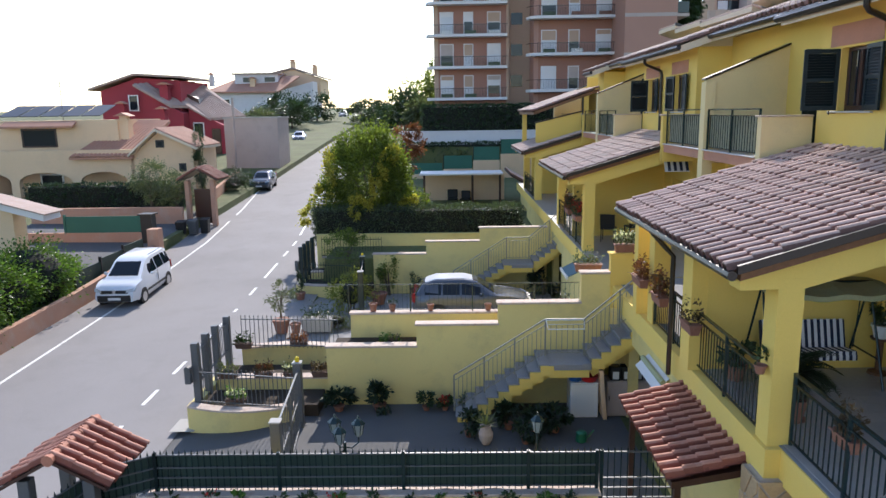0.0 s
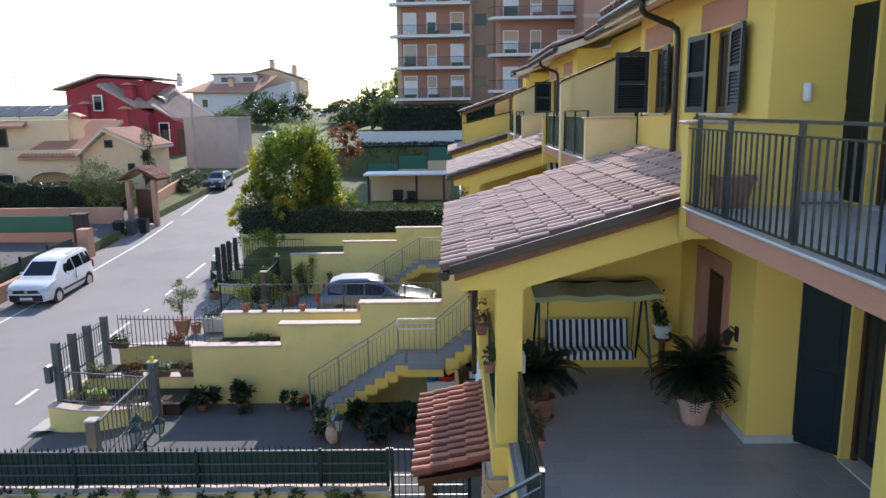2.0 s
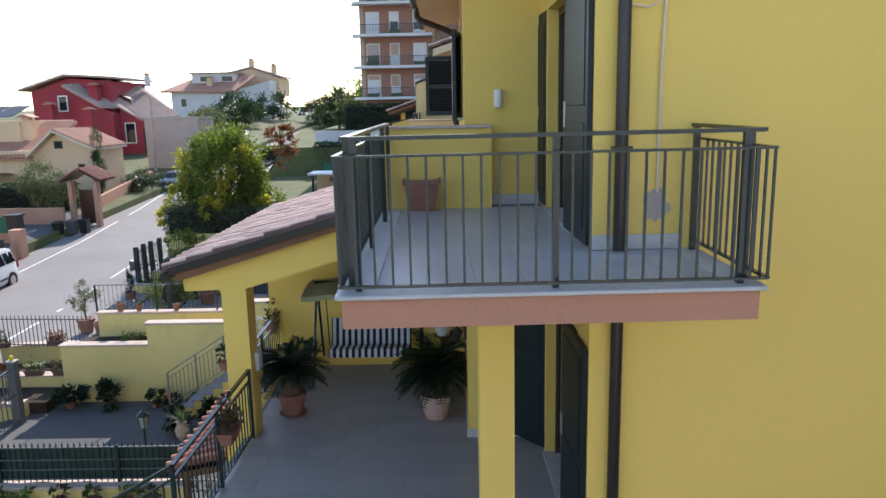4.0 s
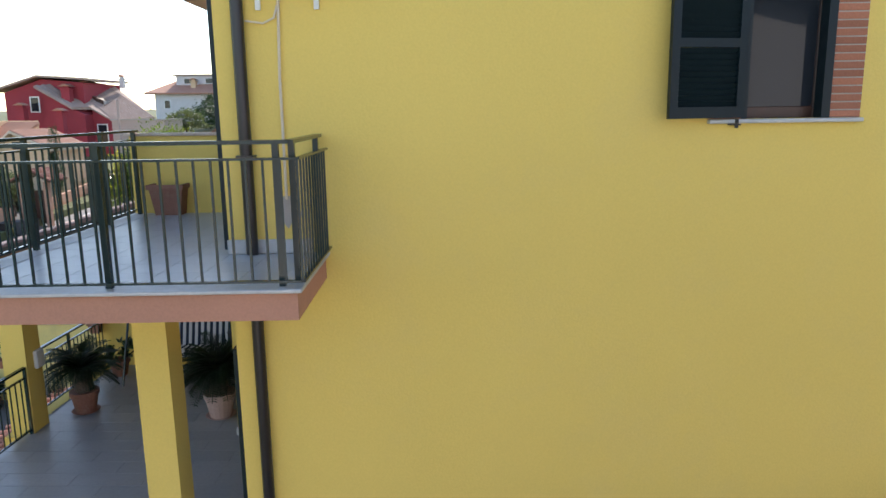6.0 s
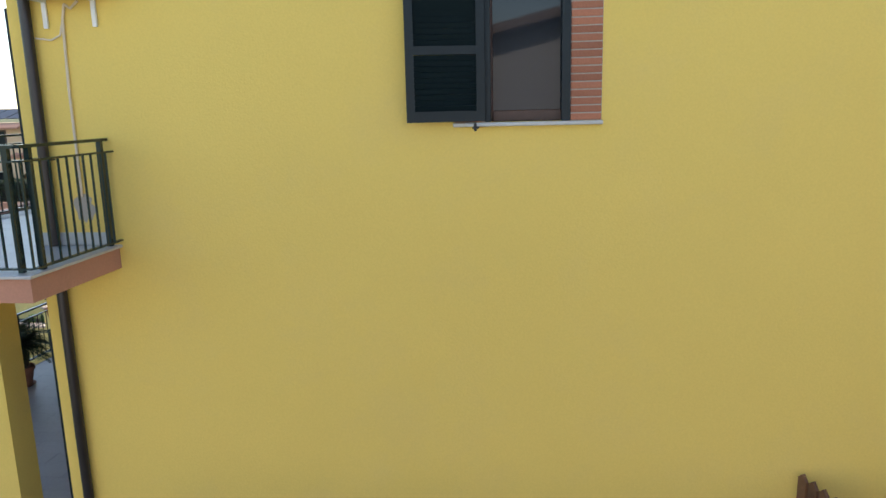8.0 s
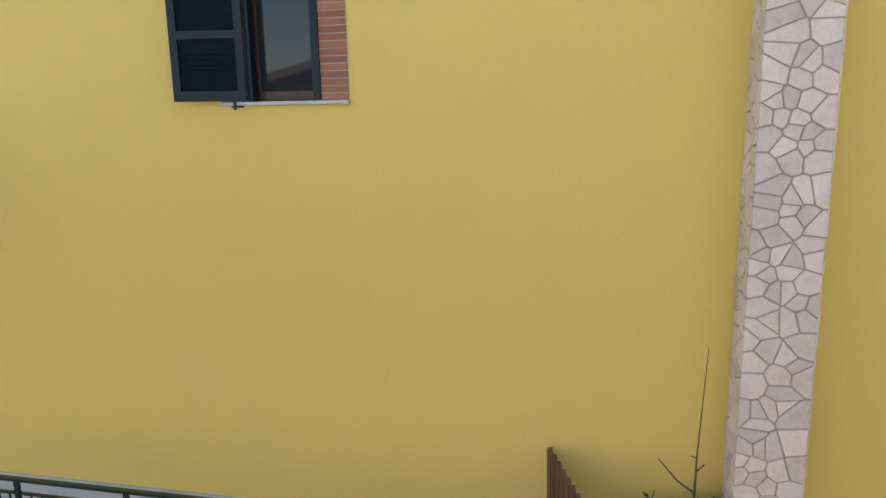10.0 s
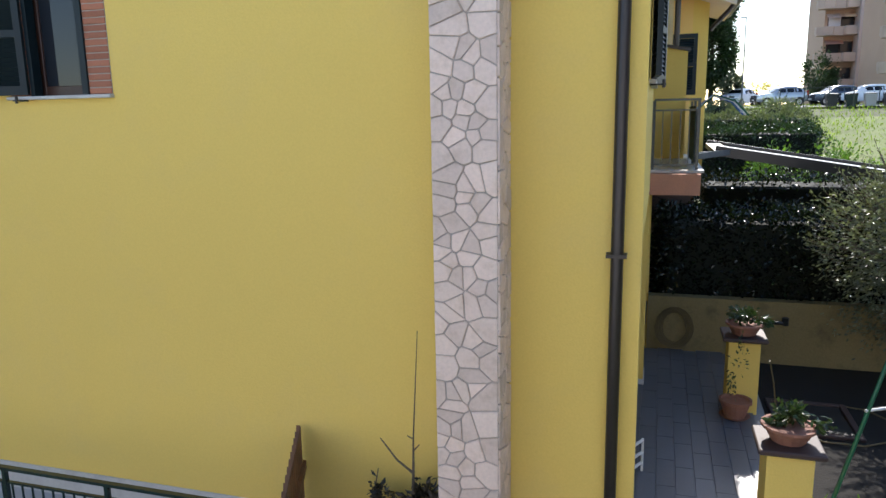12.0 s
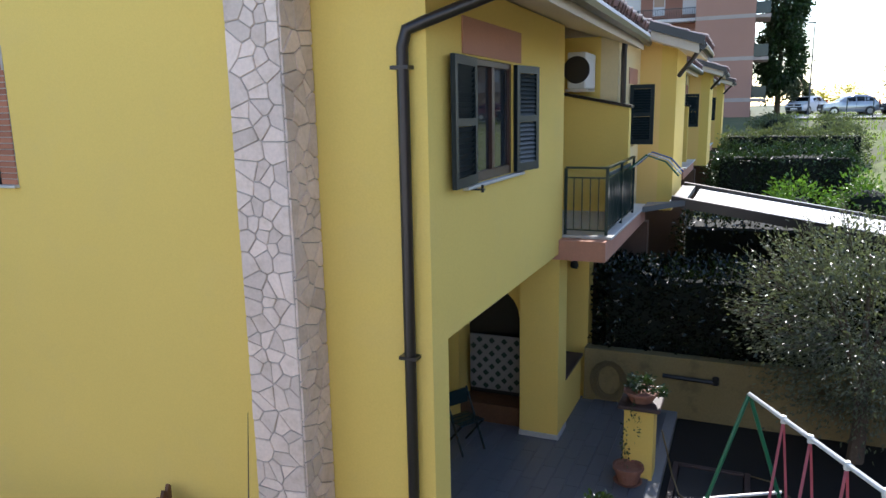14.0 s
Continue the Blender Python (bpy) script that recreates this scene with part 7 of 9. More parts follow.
tl = thing("triple_lantern", pose(-1.99, 12.0, -1.3), "green iron lamp post with three glass lanterns", "lamp post")
part("pole", Geo().lathe([(0.09, 0), (0.08, 0.1), (0.035, 0.2), (0.03, 2.0)], 10), IRON, tl)
for k in range(3):
    a = math.radians(20 + 120 * k)
    e = (0.26 * math.cos(a), 0.26 * math.sin(a), 2.08)
    part("arm", Geo().tube([(0, 0, 1.9), (e[0] * 0.5, e[1] * 0.5, 1.86), (e[0], e[1], 1.95), e], 0.014, 6), IRON, tl)
    lantern_head(tl, e)
sl = thing("drive_lantern", pose(1.53, 12.24, -1.3), "black iron lamp post with one glass lantern", "lamp post")
part("pole", Geo().lathe([(0.07, 0), (0.06, 0.1), (0.03, 0.2), (0.025, 2.05)], 10), IRON, sl)
lantern_head(sl, (0, 0, 2.05))


def plot_front(dy, dz, metal, name):
    """Gate, corner garden tiers and fence of one plot, shifted up the street."""
    w = thing("garden_tier_wall", pose(0, dy, dz), "tiered yellow garden walls with travertine coping at the street corner", "wall", kind="structure")
    def curve(x0, x1, y0, bow, n=8):
        return [(lerp(x0, x1, i / n), y0 - bow * math.sin(math.pi * i / n)) for i in range(n + 1)]
    for pts, z0, z1, t in ((curve(-6.95, -4.05, 17.35, 0.35), -1.9, -0.92, 0.22), (curve(-6.6, -3.35, 18.75, 0.0), -1.6, -0.68, 0.25), (curve(-6.3, -3.35, 20.1, -0.35), -1.2, -0.28, 0.22)):
        g, cp = Geo(), Geo()
        for (a, b), (c, d) in zip(pts, pts[1:]):
            g.prism([(a, b, z0), (c, d, z0), (c, d + t, z0), (a, b + t, z0)], (0, 0, z1 - z0))
            cp.prism([(a, b - 0.05, z1 + 0.002), (c, d - 0.05, z1 + 0.002), (c, d + t + 0.05, z1 + 0.002), (a, b + t + 0.05, z1 + 0.002)], (0, 0, 0.05))
        part("tier", g, YELLOW_OLD, w)
        part("coping", cp, COPING, w)
    part("left_wall", Geo().box(-7.0, -6.75, 17.4, 20.4, -1.9, -0.9), YELLOW_OLD, w)
    part("planting_bed", Geo().box(-6.7, -3.6, 17.6, 18.7, -1.7, -0.98), SOIL, w)
    part("planting_bed", Geo().box(-6.7, -3.5, 19.0, 20.1, -1.5, -0.76), SOIL, w)
    f = thing("garden_fence", pose(0, dy, dz), "grey iron bar fence with square posts round the corner garden", "fence")
    for x, y_, top in ((-6.76, 17.65, 0.75), (-6.78, 18.5, 0.74), (-6.78, 19.3, 0.72), (-6.76, 20.27, 0.70)):
        part("post", Geo().box(x - 0.09, x + 0.09, y_ - 0.09, y_ + 0.09, -1.0, top, 0.01), metal, f)
    bar = Geo().box(-0.009, 0.009, -0.009, 0.009, 0, 1.0).mesh("bar", metal)
    for (a, b, zt), n in ((((-6.7, 17.6), (-4.05, 17.1), 0.08), 22), (((-6.76, 17.7), (-6.76, 20.2), 0.6), 18), (((-6.3, 20.2), (-3.4, 20.0), 0.75), 22)):
        for k in range(n + 1):
            part("bar", bar, None, f, m=Matrix.Translation((lerp(a[0], b[0], k / n), lerp(a[1], b[1], k / n), zt - 1.0)))
        part("rail", Geo().bar((a[0], a[1], zt - 0.12), (b[0], b[1], zt - 0.12), 0.035, 0.03), metal, f)
        part("rail", Geo().bar((a[0], a[1], zt - 0.92), (b[0], b[1], zt - 0.92), 0.035, 0.03), metal, f)
    gt = thing("sliding_gate", pose(0, dy, dz), "closed sheet-metal drive gate between square posts", "gate")
    for x, y_, top in ((-3.53, 13.1, 0.60), (-3.94, 16.96, 0.42)):
        part("post", Geo().box(x - 0.10, x + 0.10, y_ - 0.10, y_ + 0.10, -1.5, top, 0.01), metal, gt)
        part("post_cap", Geo().box(x - 0.12, x + 0.12, y_ - 0.12, y_ + 0.12, top + 0.002, top + 0.035, 0.01), CONCRETE, gt)
    part("beacon", Geo().lathe([(0.05, 0), (0.06, 0.03), (0.055, 0.10), (0.02, 0.13)], 10, at=(-3.94, 16.96, 0.46)), YELLOW_LENS, gt, "yellow flashing gate beacon")
    gb = Geo().box(-0.009, 0.009, -0.009, 0.009, -1.2, 0.24).mesh("bar", metal)
    for k in range(1, 16):
        part("bar", gb, None, gt, m=Matrix.Translation((lerp(-3.55, -3.92, k / 16), lerp(13.2, 16.86, k / 16), 0.2 - 0.2 * k / 16)))
    part("bottom_rail", Geo().bar((-3.54, 13.2, -1.15), (-3.91, 16.86, -1.15), 0.03, 0.05), metal, gt)
    part("middle_rail", Geo().bar((-3.54, 13.2, -0.35), (-3.91, 16.86, -0.45), 0.025, 0.03), metal, gt)
    part("top_rail", Geo().bar((-3.54, 13.2, 0.45), (-3.91, 16.86, 0.25), 0.04, 0.035), IRON_GREY, gt)
    part("frame_bar", Geo().bar((-3.70, 15.0, -1.2), (-3.70, 15.0, 0.35), 0.05), metal, gt)
    lb = thing("letter_box", pose(-6.92, 17.55 + dy, -0.30 + dz), "grey metal letter box on the gate post", "letter box")
    part("box", Geo().box(-0.08, 0.08, -0.16, 0.0, 0, 0.42, 0.01), IRON_GREY, lb)
    part("roof", Geo().prism([(-0.1, -0.18, 0.42), (0.1, -0.18, 0.42), (0.0, -0.18, 0.49)], (0, 0.2, 0)), IRON_GREY, lb)


plot_front(0.0, 0.0, IRON_GREY, "near")
plot_front(13.2, 0.05, IRON, "far")
for k, (x, y_, z, lf, fl) in enumerate(((-5.75, 17.55, -0.9, LEAF_BRIGHT, PETAL_WHITE), (-6.3, 18.7, -0.63, LEAF_OLIVE, None), (-5.3, 18.75, -0.63, LEAF_DRY, LEAF_RED), (-4.5, 18.75, -0.63, LEAF_OLIVE, PETAL_WHITE), (-3.7, 18.75, -0.63, LEAF_DRY, None), (-6.2, 20.0, -0.2, LEAF_HEDGE, None), (-4.6, 20.2, -0.22, LEAF_RED, None))):
    box_planter("garden_planter", pose(x, y_, z, 0, 0, random.uniform(-8, 8)), 0.5, 0.22, 0.15, "dark trough of mixed flowers on the garden wall", lf, 200, 0.09, 60 + k, PLANTER, fl, 0.2)
# planter strip behind the wall, its second wall and bar fence
w2 = stepped_wall(19.6, 19.8, [(-2.95, 1.2, 0.90), (1.2, 4.15, 0.90)], -1.6, "low yellow wall behind the planting strip")
solo("planting_strip", Geo().box(-3.35, 1.2, 18.61, 19.59, -1.5, 0.22), SOIL, "dark soil strip between two yellow walls", "planting bed")
bush("strip_plant", (-1.7, 19.1, 0.2), (0.4, 0.3, 0.2), LEAF_BRIGHT, 260, 0.09, "low bright green plant in the soil strip", 4)
railing("wall_fence", [(-3.0, 19.7, 0.96), (4.1, 19.7, 0.96)], 0.80, "thin dark bar fence on the low wall", 0.13, IRON, 2.0, 0.004, hand=0.012, rail=0.010, sub=0.02)
for k, (x, r) in enumerate(((-1.75, 0.10), (-0.65, 0.10), (1.0, 0.10), (-2.3, 0.12), (3.15, 0.15))):
    pot("wall_top_pot", (x, 19.7, 0.965), r, r * 2, "terracotta pot standing on the wall coping", LEAF_HEDGE if k in (0, 4) else None, 60, 0.07, 1.2, 1.0, 80 + k)
# upper drive pots and gate details
pot("large_pot", (-3.2, 29.4, -1.46), 0.36, 0.5, "large wide terracotta pot on the paved drive", LEAF_DRY, 60, 0.07, 0.8, 0.3, 90)
tree("potted_olive", pose(-6.4, 25.3, -1.4), 0.9, [((0, 0, 1.35), (0.55, 0.55, 0.5)), ((0.1, 0.1, 1.7), (0.35, 0.35, 0.35))], LEAF_OLIVE, 1500, 0.07, "small olive tree in a terracotta pot at the street", 12, 0.04, "potted tree")
part("pot", Geo().lathe([(0.21, 0), (0.30, 0.42), (0.33, 0.43), (0.33, 0.52), (0.28, 0.52), (0.01, 0.46)], 16), TERRA, bpy.data.objects["potted_olive"])
pot("street_pot", (-5.85, 25.2, -1.4), 0.20, 0.38, "terracotta pot with bare stems at the street", LEAF_DRY, 40, 0.06, 1.0, 1.5, 91)
box_planter("concrete_planter", pose(-5.1, 25.5, -1.4), 1.1, 0.5, 0.5, "grey concrete trough with green plants", LEAF_HEDGE, 260, 0.11, 92, CONCRETE, tall=0.35)
bush("silver_shrub", (-4.6, 26.0, -1.45), (0.9, 0.5, 0.35), LEAF_OLIVE, 900, 0.08, "silvery low shrub in the corner bed", 17)
bush("yellow_shrub", (-4.2, 28.2, -1.45), (0.9, 0.8, 0.9), leaf_mat("yellow_green_leaf", (0.20, 0.21, 0.03)), 2200, 0.10, "yellow-green shrub beside the gate", 18)
tree("rose_bush", pose(-5.0, 31.9, -1.0), 0.9, [((0, 0, 1.5), (1.0, 0.7, 0.8)), ((0.6, 0, 2.0), (0.5, 0.5, 0.5))], LEAF_TREE, 2200, 0.10, "tall rose bush with pale blossom behind the fence", 19, 0.04, "bush")
bush("corner_shrub", (-2.9, 31.0, -1.45), (0.5, 0.5, 0.9), LEAF_TREE, 900, 0.10, "leafy shrub against the garden wall", 20)
pot("column_conifer", (-6.6, 29.6, -1.35), 0.22, 0.4, "small dark conifer in a terracotta pot", LEAF_DARK, 500, 0.09, 1.0, 3.2, 93)
pot("drive_conifer", (-1.7, 30.9, -1.46), 0.2, 0.3, "small dark conifer in a pot by the wall", LEAF_DARK, 400, 0.09, 1.3, 2.6, 94)
# lower drive: plants by the wall, appliances under the stair
for k, (x, r, lf, fl) in enumerate(((-3.1, 0.15, LEAF_PALM, None), (-2.0, 0.18, LEAF_PALM, None), (-0.75, 0.11, LEAF_DARK, None), (-0.25, 0.10, LEAF_DARK, PETAL_RED), (0.3, 0.08, LEAF_OLIVE, None))):
    pot("wall_foot_pot", (x, 17.9, -1.28), r, r * 1.1, "leafy potted plant at the foot of the garden wall", lf, 340, 0.16 if lf is LEAF_PALM else 0.1, 2.6, 1.9, 100 + k, flower=fl)
ag = thing("agave_pot", pose(0.75, 15.9, -1.28), "spiky grey agave in a clay urn", "potted plant", "potted plants")
part("urn", Geo().lathe([(0.09, 0), (0.16, 0.12), (0.18, 0.26), (0.12, 0.42), (0.14, 0.48), (0.11, 0.48), (0.01, 0.44)], 14), GREY_PLASTER, ag)
g = Geo()
rnd = random.Random(7)
for _ in range(46):
    a, e = rnd.uniform(0, 6.28), rnd.uniform(0.1, 1.3)
    g.leaf((0, 0, 0.48), (math.cos(a) * math.cos(e), math.sin(a) * math.cos(e), math.sin(e)), rnd.uniform(0.28, 0.5), 0.045, (0, 0, 1))
part("leaves", g, LEAF_OLIVE, ag)
for k, (x, y_, r) in enumerate(((1.35, 16.7, 0.24), (2.0, 16.6, 0.28), (2.5, 16.5, 0.24), (1.7, 15.9, 0.22), (0.35, 16.3, 0.22))):
    pot("yard_pot", (x, y_, -1.28), r * 0.5, r * 0.7, "dark leafy pot plant under the stair", LEAF_PALM, 520, 0.13, 3.0, 2.6, 120 + k)
solo("watering_can", Geo().lathe([(0.13, 0), (0.14, 0.02), (0.13, 0.22), (0.08, 0.26)], 12).tube([(0.12, 0, 0.06), (0.3, 0, 0.28)], 0.02, 6), GREEN_PAINT, "green plastic watering can on the drive", "watering can", m=pose(3.05, 16.0, -1.28))
fz = thing("chest_freezer", pose(3.0, 17.35, -1.29), "white household appliance standing under the stair", "appliance")
part("body", Geo().box(0, 0.72, 0, 0.55, 0, 0.92, 0.015), PLASTIC_WHITE, fz)
part("lid", Geo().box(-0.01, 0.73, -0.02, 0.55, 0.925, 0.965, 0.01), PLASTIC_WHITE, fz)
solo("blue_basin", Geo().lathe([(0.16, 0), (0.22, 0.14), (0.235, 0.15), (0.20, 0.14), (0.14, 0.02)], 16), BLUE, "blue plastic basin on the appliance", "basin", m=pose(3.15, 17.55, -0.32))
solo("red_basin", Geo().lathe([(0.18, 0), (0.25, 0.16), (0.265, 0.17), (0.22, 0.16), (0.15, 0.02)], 16), RED_PLASTIC, "red plastic basin on the appliance", "basin", m=pose(3.5, 17.5, -0.32))
solo("leaning_board", Geo().prism([(3.83, 17.2, -1.29), (3.93, 17.2, -1.29), (3.80, 17.2, 0.05), (3.70, 17.2, 0.05)], (0, 0.5, 0)), CREAM_PLASTER, "pale board leaning beside the appliance", "board")
cbx = thing("storage_cabinet", pose(3.95, 17.4, -1.29), "grey double-door storage cabinet under the stair", "cabinet")
part("body", Geo().box(0, 1.2, 0.02, 0.5, 0, 0.96, 0.01), GREY_PLASTER, cbx)
for x in (0.01, 0.61):
    dd = part("door", Geo().box(x, x + 0.58, -0.005, 0.018, 0.03, 0.93, 0.006), GREY_PLASTER, cbx)
    part("handle", Geo().box(x + 0.04, x + 0.06, -0.02, -0.006, 0.45, 0.58), BLACK, dd)
for k in range(4):
    b = thing("storage_box", pose(4.05 + k * 0.29, 17.45, -0.325), "black plastic box with a white label", "box", "boxes on the cabinet")
    part("body", Geo().box(0, 0.26, 0, 0.3, 0, 0.36, 0.01), BLACK, b)
    part("label", Geo().box(0.05, 0.21, -0.004, -0.001, 0.04, 0.24), WHITE, b)
ai = thing("airer", pose(2.3, 17.02, 1.42), "white wall airer hung on the stair railing", "clothes airer")
part("frame", Geo().tube([(0, 0, 0.03), (0.03, -0.22, -0.14), (0.92, -0.22, -0.14), (0.95, 0, 0.03), (0, 0, 0.03)], 0.016, 6), PLASTIC_WHITE, ai)
part("line", Geo().tube([(0.02, -0.1, -0.05), (0.93, -0.1, -0.05)], 0.008, 5), PLASTIC_WHITE, ai)
# side awning and porch of the next pair
survey(ROW)
aw = thing("rolled_awning", pose(4.46, 14.15, 1.05), "pale green rolled awning on the basement wall", "awning")
part("roll", Geo().tube([(-0.14, -0.75, 0.16), (-0.14, 0.75, 0.16)], 0.06, 10), CANOPY_CLOTH, aw)
part("cloth", Geo().prism([(-0.02, -0.75, 0.25), (-0.30, -0.75, 0.0), (-0.30, -0.75, -0.02), (-0.02, -0.75, 0.23)], (0, 1.5, 0)), CLOTH, aw)
solo("porch_end_wall", Geo().box(4.15, 4.85, 17.5, 17.75, 1.6, 2.98).box(4.1, 4.9, 17.45, 17.8, 2.982, 3.03, 0.01), YELLOW, "short yellow wall closing the upper porch", "wall", kind="structure")
box_planter("white_flower_box", pose(4.5, 17.62, 3.035), 0.5, 0.22, 0.2, "terracotta box of white flowers on the wall", LEAF_OLIVE, 160, 0.10, 141, flower=PETAL_WHITE, tall=0.3)
box_planter("coping_planter", pose(3.75, 18.45, 2.36), 0.7, 0.25, 0.2, "old terracotta trough of grasses on the wall", LEAF_OLIVE, 200, 0.09, 142, tall=0.25)
ca = thing("blue_cabinet_awning", pose(4.0, 20.7, 2.05), "blue-grey tin awning over the basement door", "awning")
part("sheet", Geo().prism([(-0.5, -0.6, -0.25), (0.2, -0.6, 0.1), (0.2, -0.6, 0.13), (-0.5, -0.6, -0.22)], (0, 1.2, 0)), mat("blue_grey_sheet", (0.10, 0.17, 0.20), 0.85), ca)
part("trim", Geo().prism([(-0.55, -0.65, -0.30), (-0.505, -0.65, -0.30), (-0.505, -0.65, -0.21), (-0.55, -0.65, -0.21)], (0, 1.3, 0)), WHITE, ca)
gd = thing("basement_door", pose(3.0, 31.25, -1.48), "white panelled door under the upper stair", "door")
part("leaf", Geo().box(0.3, 1.2, -0.04, 0, 0, 1.9, 0.006).box(0.4, 1.1, -0.055, -0.04, 0.2, 0.9).box(0.4, 1.1, -0.055, -0.04, 1.0, 1.8), WHITE, gd)
part("frame", Geo().box(0.2, 0.3, -0.05, 0, 0, 2.0).box(1.2, 1.3, -0.05, 0, 0, 2.0).box(0.3, 1.2, -0.05, 0, 1.9, 2.0), WOOD, gd)
bush("drive_palm", (4.0, 29.4, -1.4), (0.6, 0.5, 0.8), LEAF_PALM, 500, 0.22, "dark palm-like plant at the stair foot", 25)

box_planter("flower_box", pose(4.16, 22.6, 3.1, 0, 0, 90), 0.8, 0.22, 0.18, "terracotta box of red flowers hung on the upper porch railing", LEAF_DARK, 260, 0.11, 151, flower=PETAL_RED, tall=0.4)
box_planter("flower_box", pose(4.16, 24.2, 3.1, 0, 0, 90), 0.8, 0.22, 0.18, "terracotta box of red flowers hung on the upper porch railing", LEAF_RED, 260, 0.11, 152, flower=LEAF_DARK, tall=0.35)
for k, (x, y_) in enumerate(((5.4, 23.6), (6.3, 23.9))):
    cc = thing("porch_chair", pose(x, y_, Z_TERR, 0, 0, 160 + 30 * k), "dark garden chair on the upper porch", "chair", "porch chairs")
    part("seat", Geo().box(-0.24, 0.24, -0.24, 0.24, 0.42, 0.47, 0.01), BLACK, cc)
    part("backrest", Geo().prism([(-0.24, 0.2, 0.47), (-0.24, 0.24, 0.47), (-0.24, 0.34, 0.95), (-0.24, 0.31, 0.95)], (0.48, 0, 0)), BLACK, cc)
    for sx in (-0.21, 0.21):
        for sy in (-0.21, 0.21):
            part("leg", Geo().box(sx - 0.015, sx + 0.015, sy - 0.015, sy + 0.015, 0, 0.42), BLACK, cc)

# ---- pergola and plots uphill ----
survey(STREET)
pg = thing("pergola", pose(0, 0, 0), "garden shelter with a flat white roof", "shelter")
part("roof", Geo().box(-2.2, 3.4, 47.5, 49.9, 2.42, 2.55, 0.02), WHITE, pg)
for x in (-1.9, 1.35, 3.2):
    part("post", Geo().box(x - 0.07, x + 0.07, 47.8, 47.95, 0.1, 2.42), WOOD_DARK, pg)
part("rear_wall", Geo().box(-1.9, 3.6, 49.4, 49.6, 0.1, 2.42), CREAM_PLASTER, pg)
gf = thing("garden_chair", pose(0.0, 48.6, 0.3), "dark garden armchair under the white shelter roof", "chair", "chairs under the shelter")
part("seat", Geo().box(-0.35, 0.35, -0.3, 0.3, 0.36, 0.46, 0.03), BLACK, gf)
part("backrest", Geo().box(-0.35, 0.35, 0.24, 0.32, 0.46, 1.05, 0.06), BLACK, gf)
for x in (-0.31, 0.31):
    for y_ in (-0.26, 0.26):
        part("leg", Geo().box(x - 0.025, x + 0.025, y_ - 0.025, y_ + 0.025, 0.0, 0.36), BLACK, gf)
copy_thing(gf, STREET @ pose(0.85, 48.7, 0.3, 0, 0, -15))
lt = thing("lean_to_roof", pose(0, 0, 0), "small weathered tile roof beside the shelter", "roof")
part("deck", Geo().prism([(3.7, 46, 2.6), (5.9, 46, 1.3), (5.9, 46, 1.2), (3.7, 46, 2.5)], (0, 4.5, 0)), WOOD_DARK, lt)
tile_field(lt, 5.9, 1.32, 3.7, 2.62, 46, 50.5, material=TILE_JOIN, seed=31)
part("post", Geo().box(5.6, 5.75, 46.1, 46.25, 0, 1.3), WOOD_DARK, lt)
for k, (x0, x1, z0, z1) in enumerate(((-3.4, -0.8, 1.5, 2.4), (-0.75, 1.7, 1.9, 3.0), (1.75, 4.0, 2.6, 3.7), (4.05, 7.0, 3.1, 4.3))):
    sc2 = thing("screen_fence", pose(0, 0, 0), "green mesh screen on a garden wall", "fence", "green mesh screens")
    part("mesh", Geo().box(x0 + 0.05, x1 - 0.05, 60.0, 60.03, z0, z1), GREEN_SCREEN, sc2)
    part("post", Geo().box(x0, x0 + 0.06, 59.97, 60.06, z0 - 0.3, z1 + 0.05), IRON, sc2)
    part("base_wall", Geo().box(x0, x1, 59.95, 60.2, 0.3, z0 - 0.02), CREAM_PLASTER, sc2)
solo("retaining_wall", Geo().box(-4.6, 9.5, 64.0, 64.4, 1.0, 4.85).box(-4.7, 9.6, 63.95, 64.45, 4.85, 4.95), WHITE_PLASTER, "long white plastered retaining wall below the flats", "wall", kind="structure")
hedge("uphill_hedge", -4.4, 9.0, 62.2, 63.6, 1.2, 3.9, LEAF_DARK, 5200, 0.22, "dark creeper and shrubs against the white wall", 33)
hedge("flats_hedge", -3.0, 21.0, 71.0, 72.5, 4.4, 7.2, LEAF_DARK, 9000, 0.26, "dark tall hedge in front of the flats", 34)
for k, (x, y_, r, h, lf) in enumerate(((-5.5, 84, 2.2, 2.6, LEAF_DARK), (-3.2, 80, 1.6, 2.0, LEAF_OLIVE), (-8, 100, 3.0, 3.0, LEAF_DARK), (-5.0, 105, 3.5, 4.0, LEAF_TREE), (-2.5, 92, 1.6, 4.6, LEAF_TREE), (-25.0, 112, 3.0, 2.6, LEAF_DARK), (-27.5, 118, 3.2, 3.0, LEAF_DARK), (-24, 128, 3.0, 3.0, LEAF_DARK), (-28.5, 106, 2.6, 2.0, LEAF_OLIVE), (-15, 125, 3, 2.6, LEAF_DARK), (-12, 118, 2.6, 2.4, LEAF_DARK))):
    z = ground_z(x, y_)
    tree("far_tree", pose(x, y_, z), h * 0.5, [((0, 0, h), (r, r, h * 0.7)), ((r * 0.5, 0, h * 0.7), (r * 0.8, r * 0.8, h * 0.5)), ((-r * 0.5, 0.2, h * 0.75), (r * 0.7, r * 0.7, h * 0.5))], lf, 2600, 0.42, "dark rounded garden tree up the street", 200 + k, 0.15, "tree", 4, "trees up the street")
hedge("street_hedge", -13.0, -6.0, 76, 78, 1.6, 3.0, LEAF_TREE, 1500, 0.25, "leafy bank beside the upper street", 35)

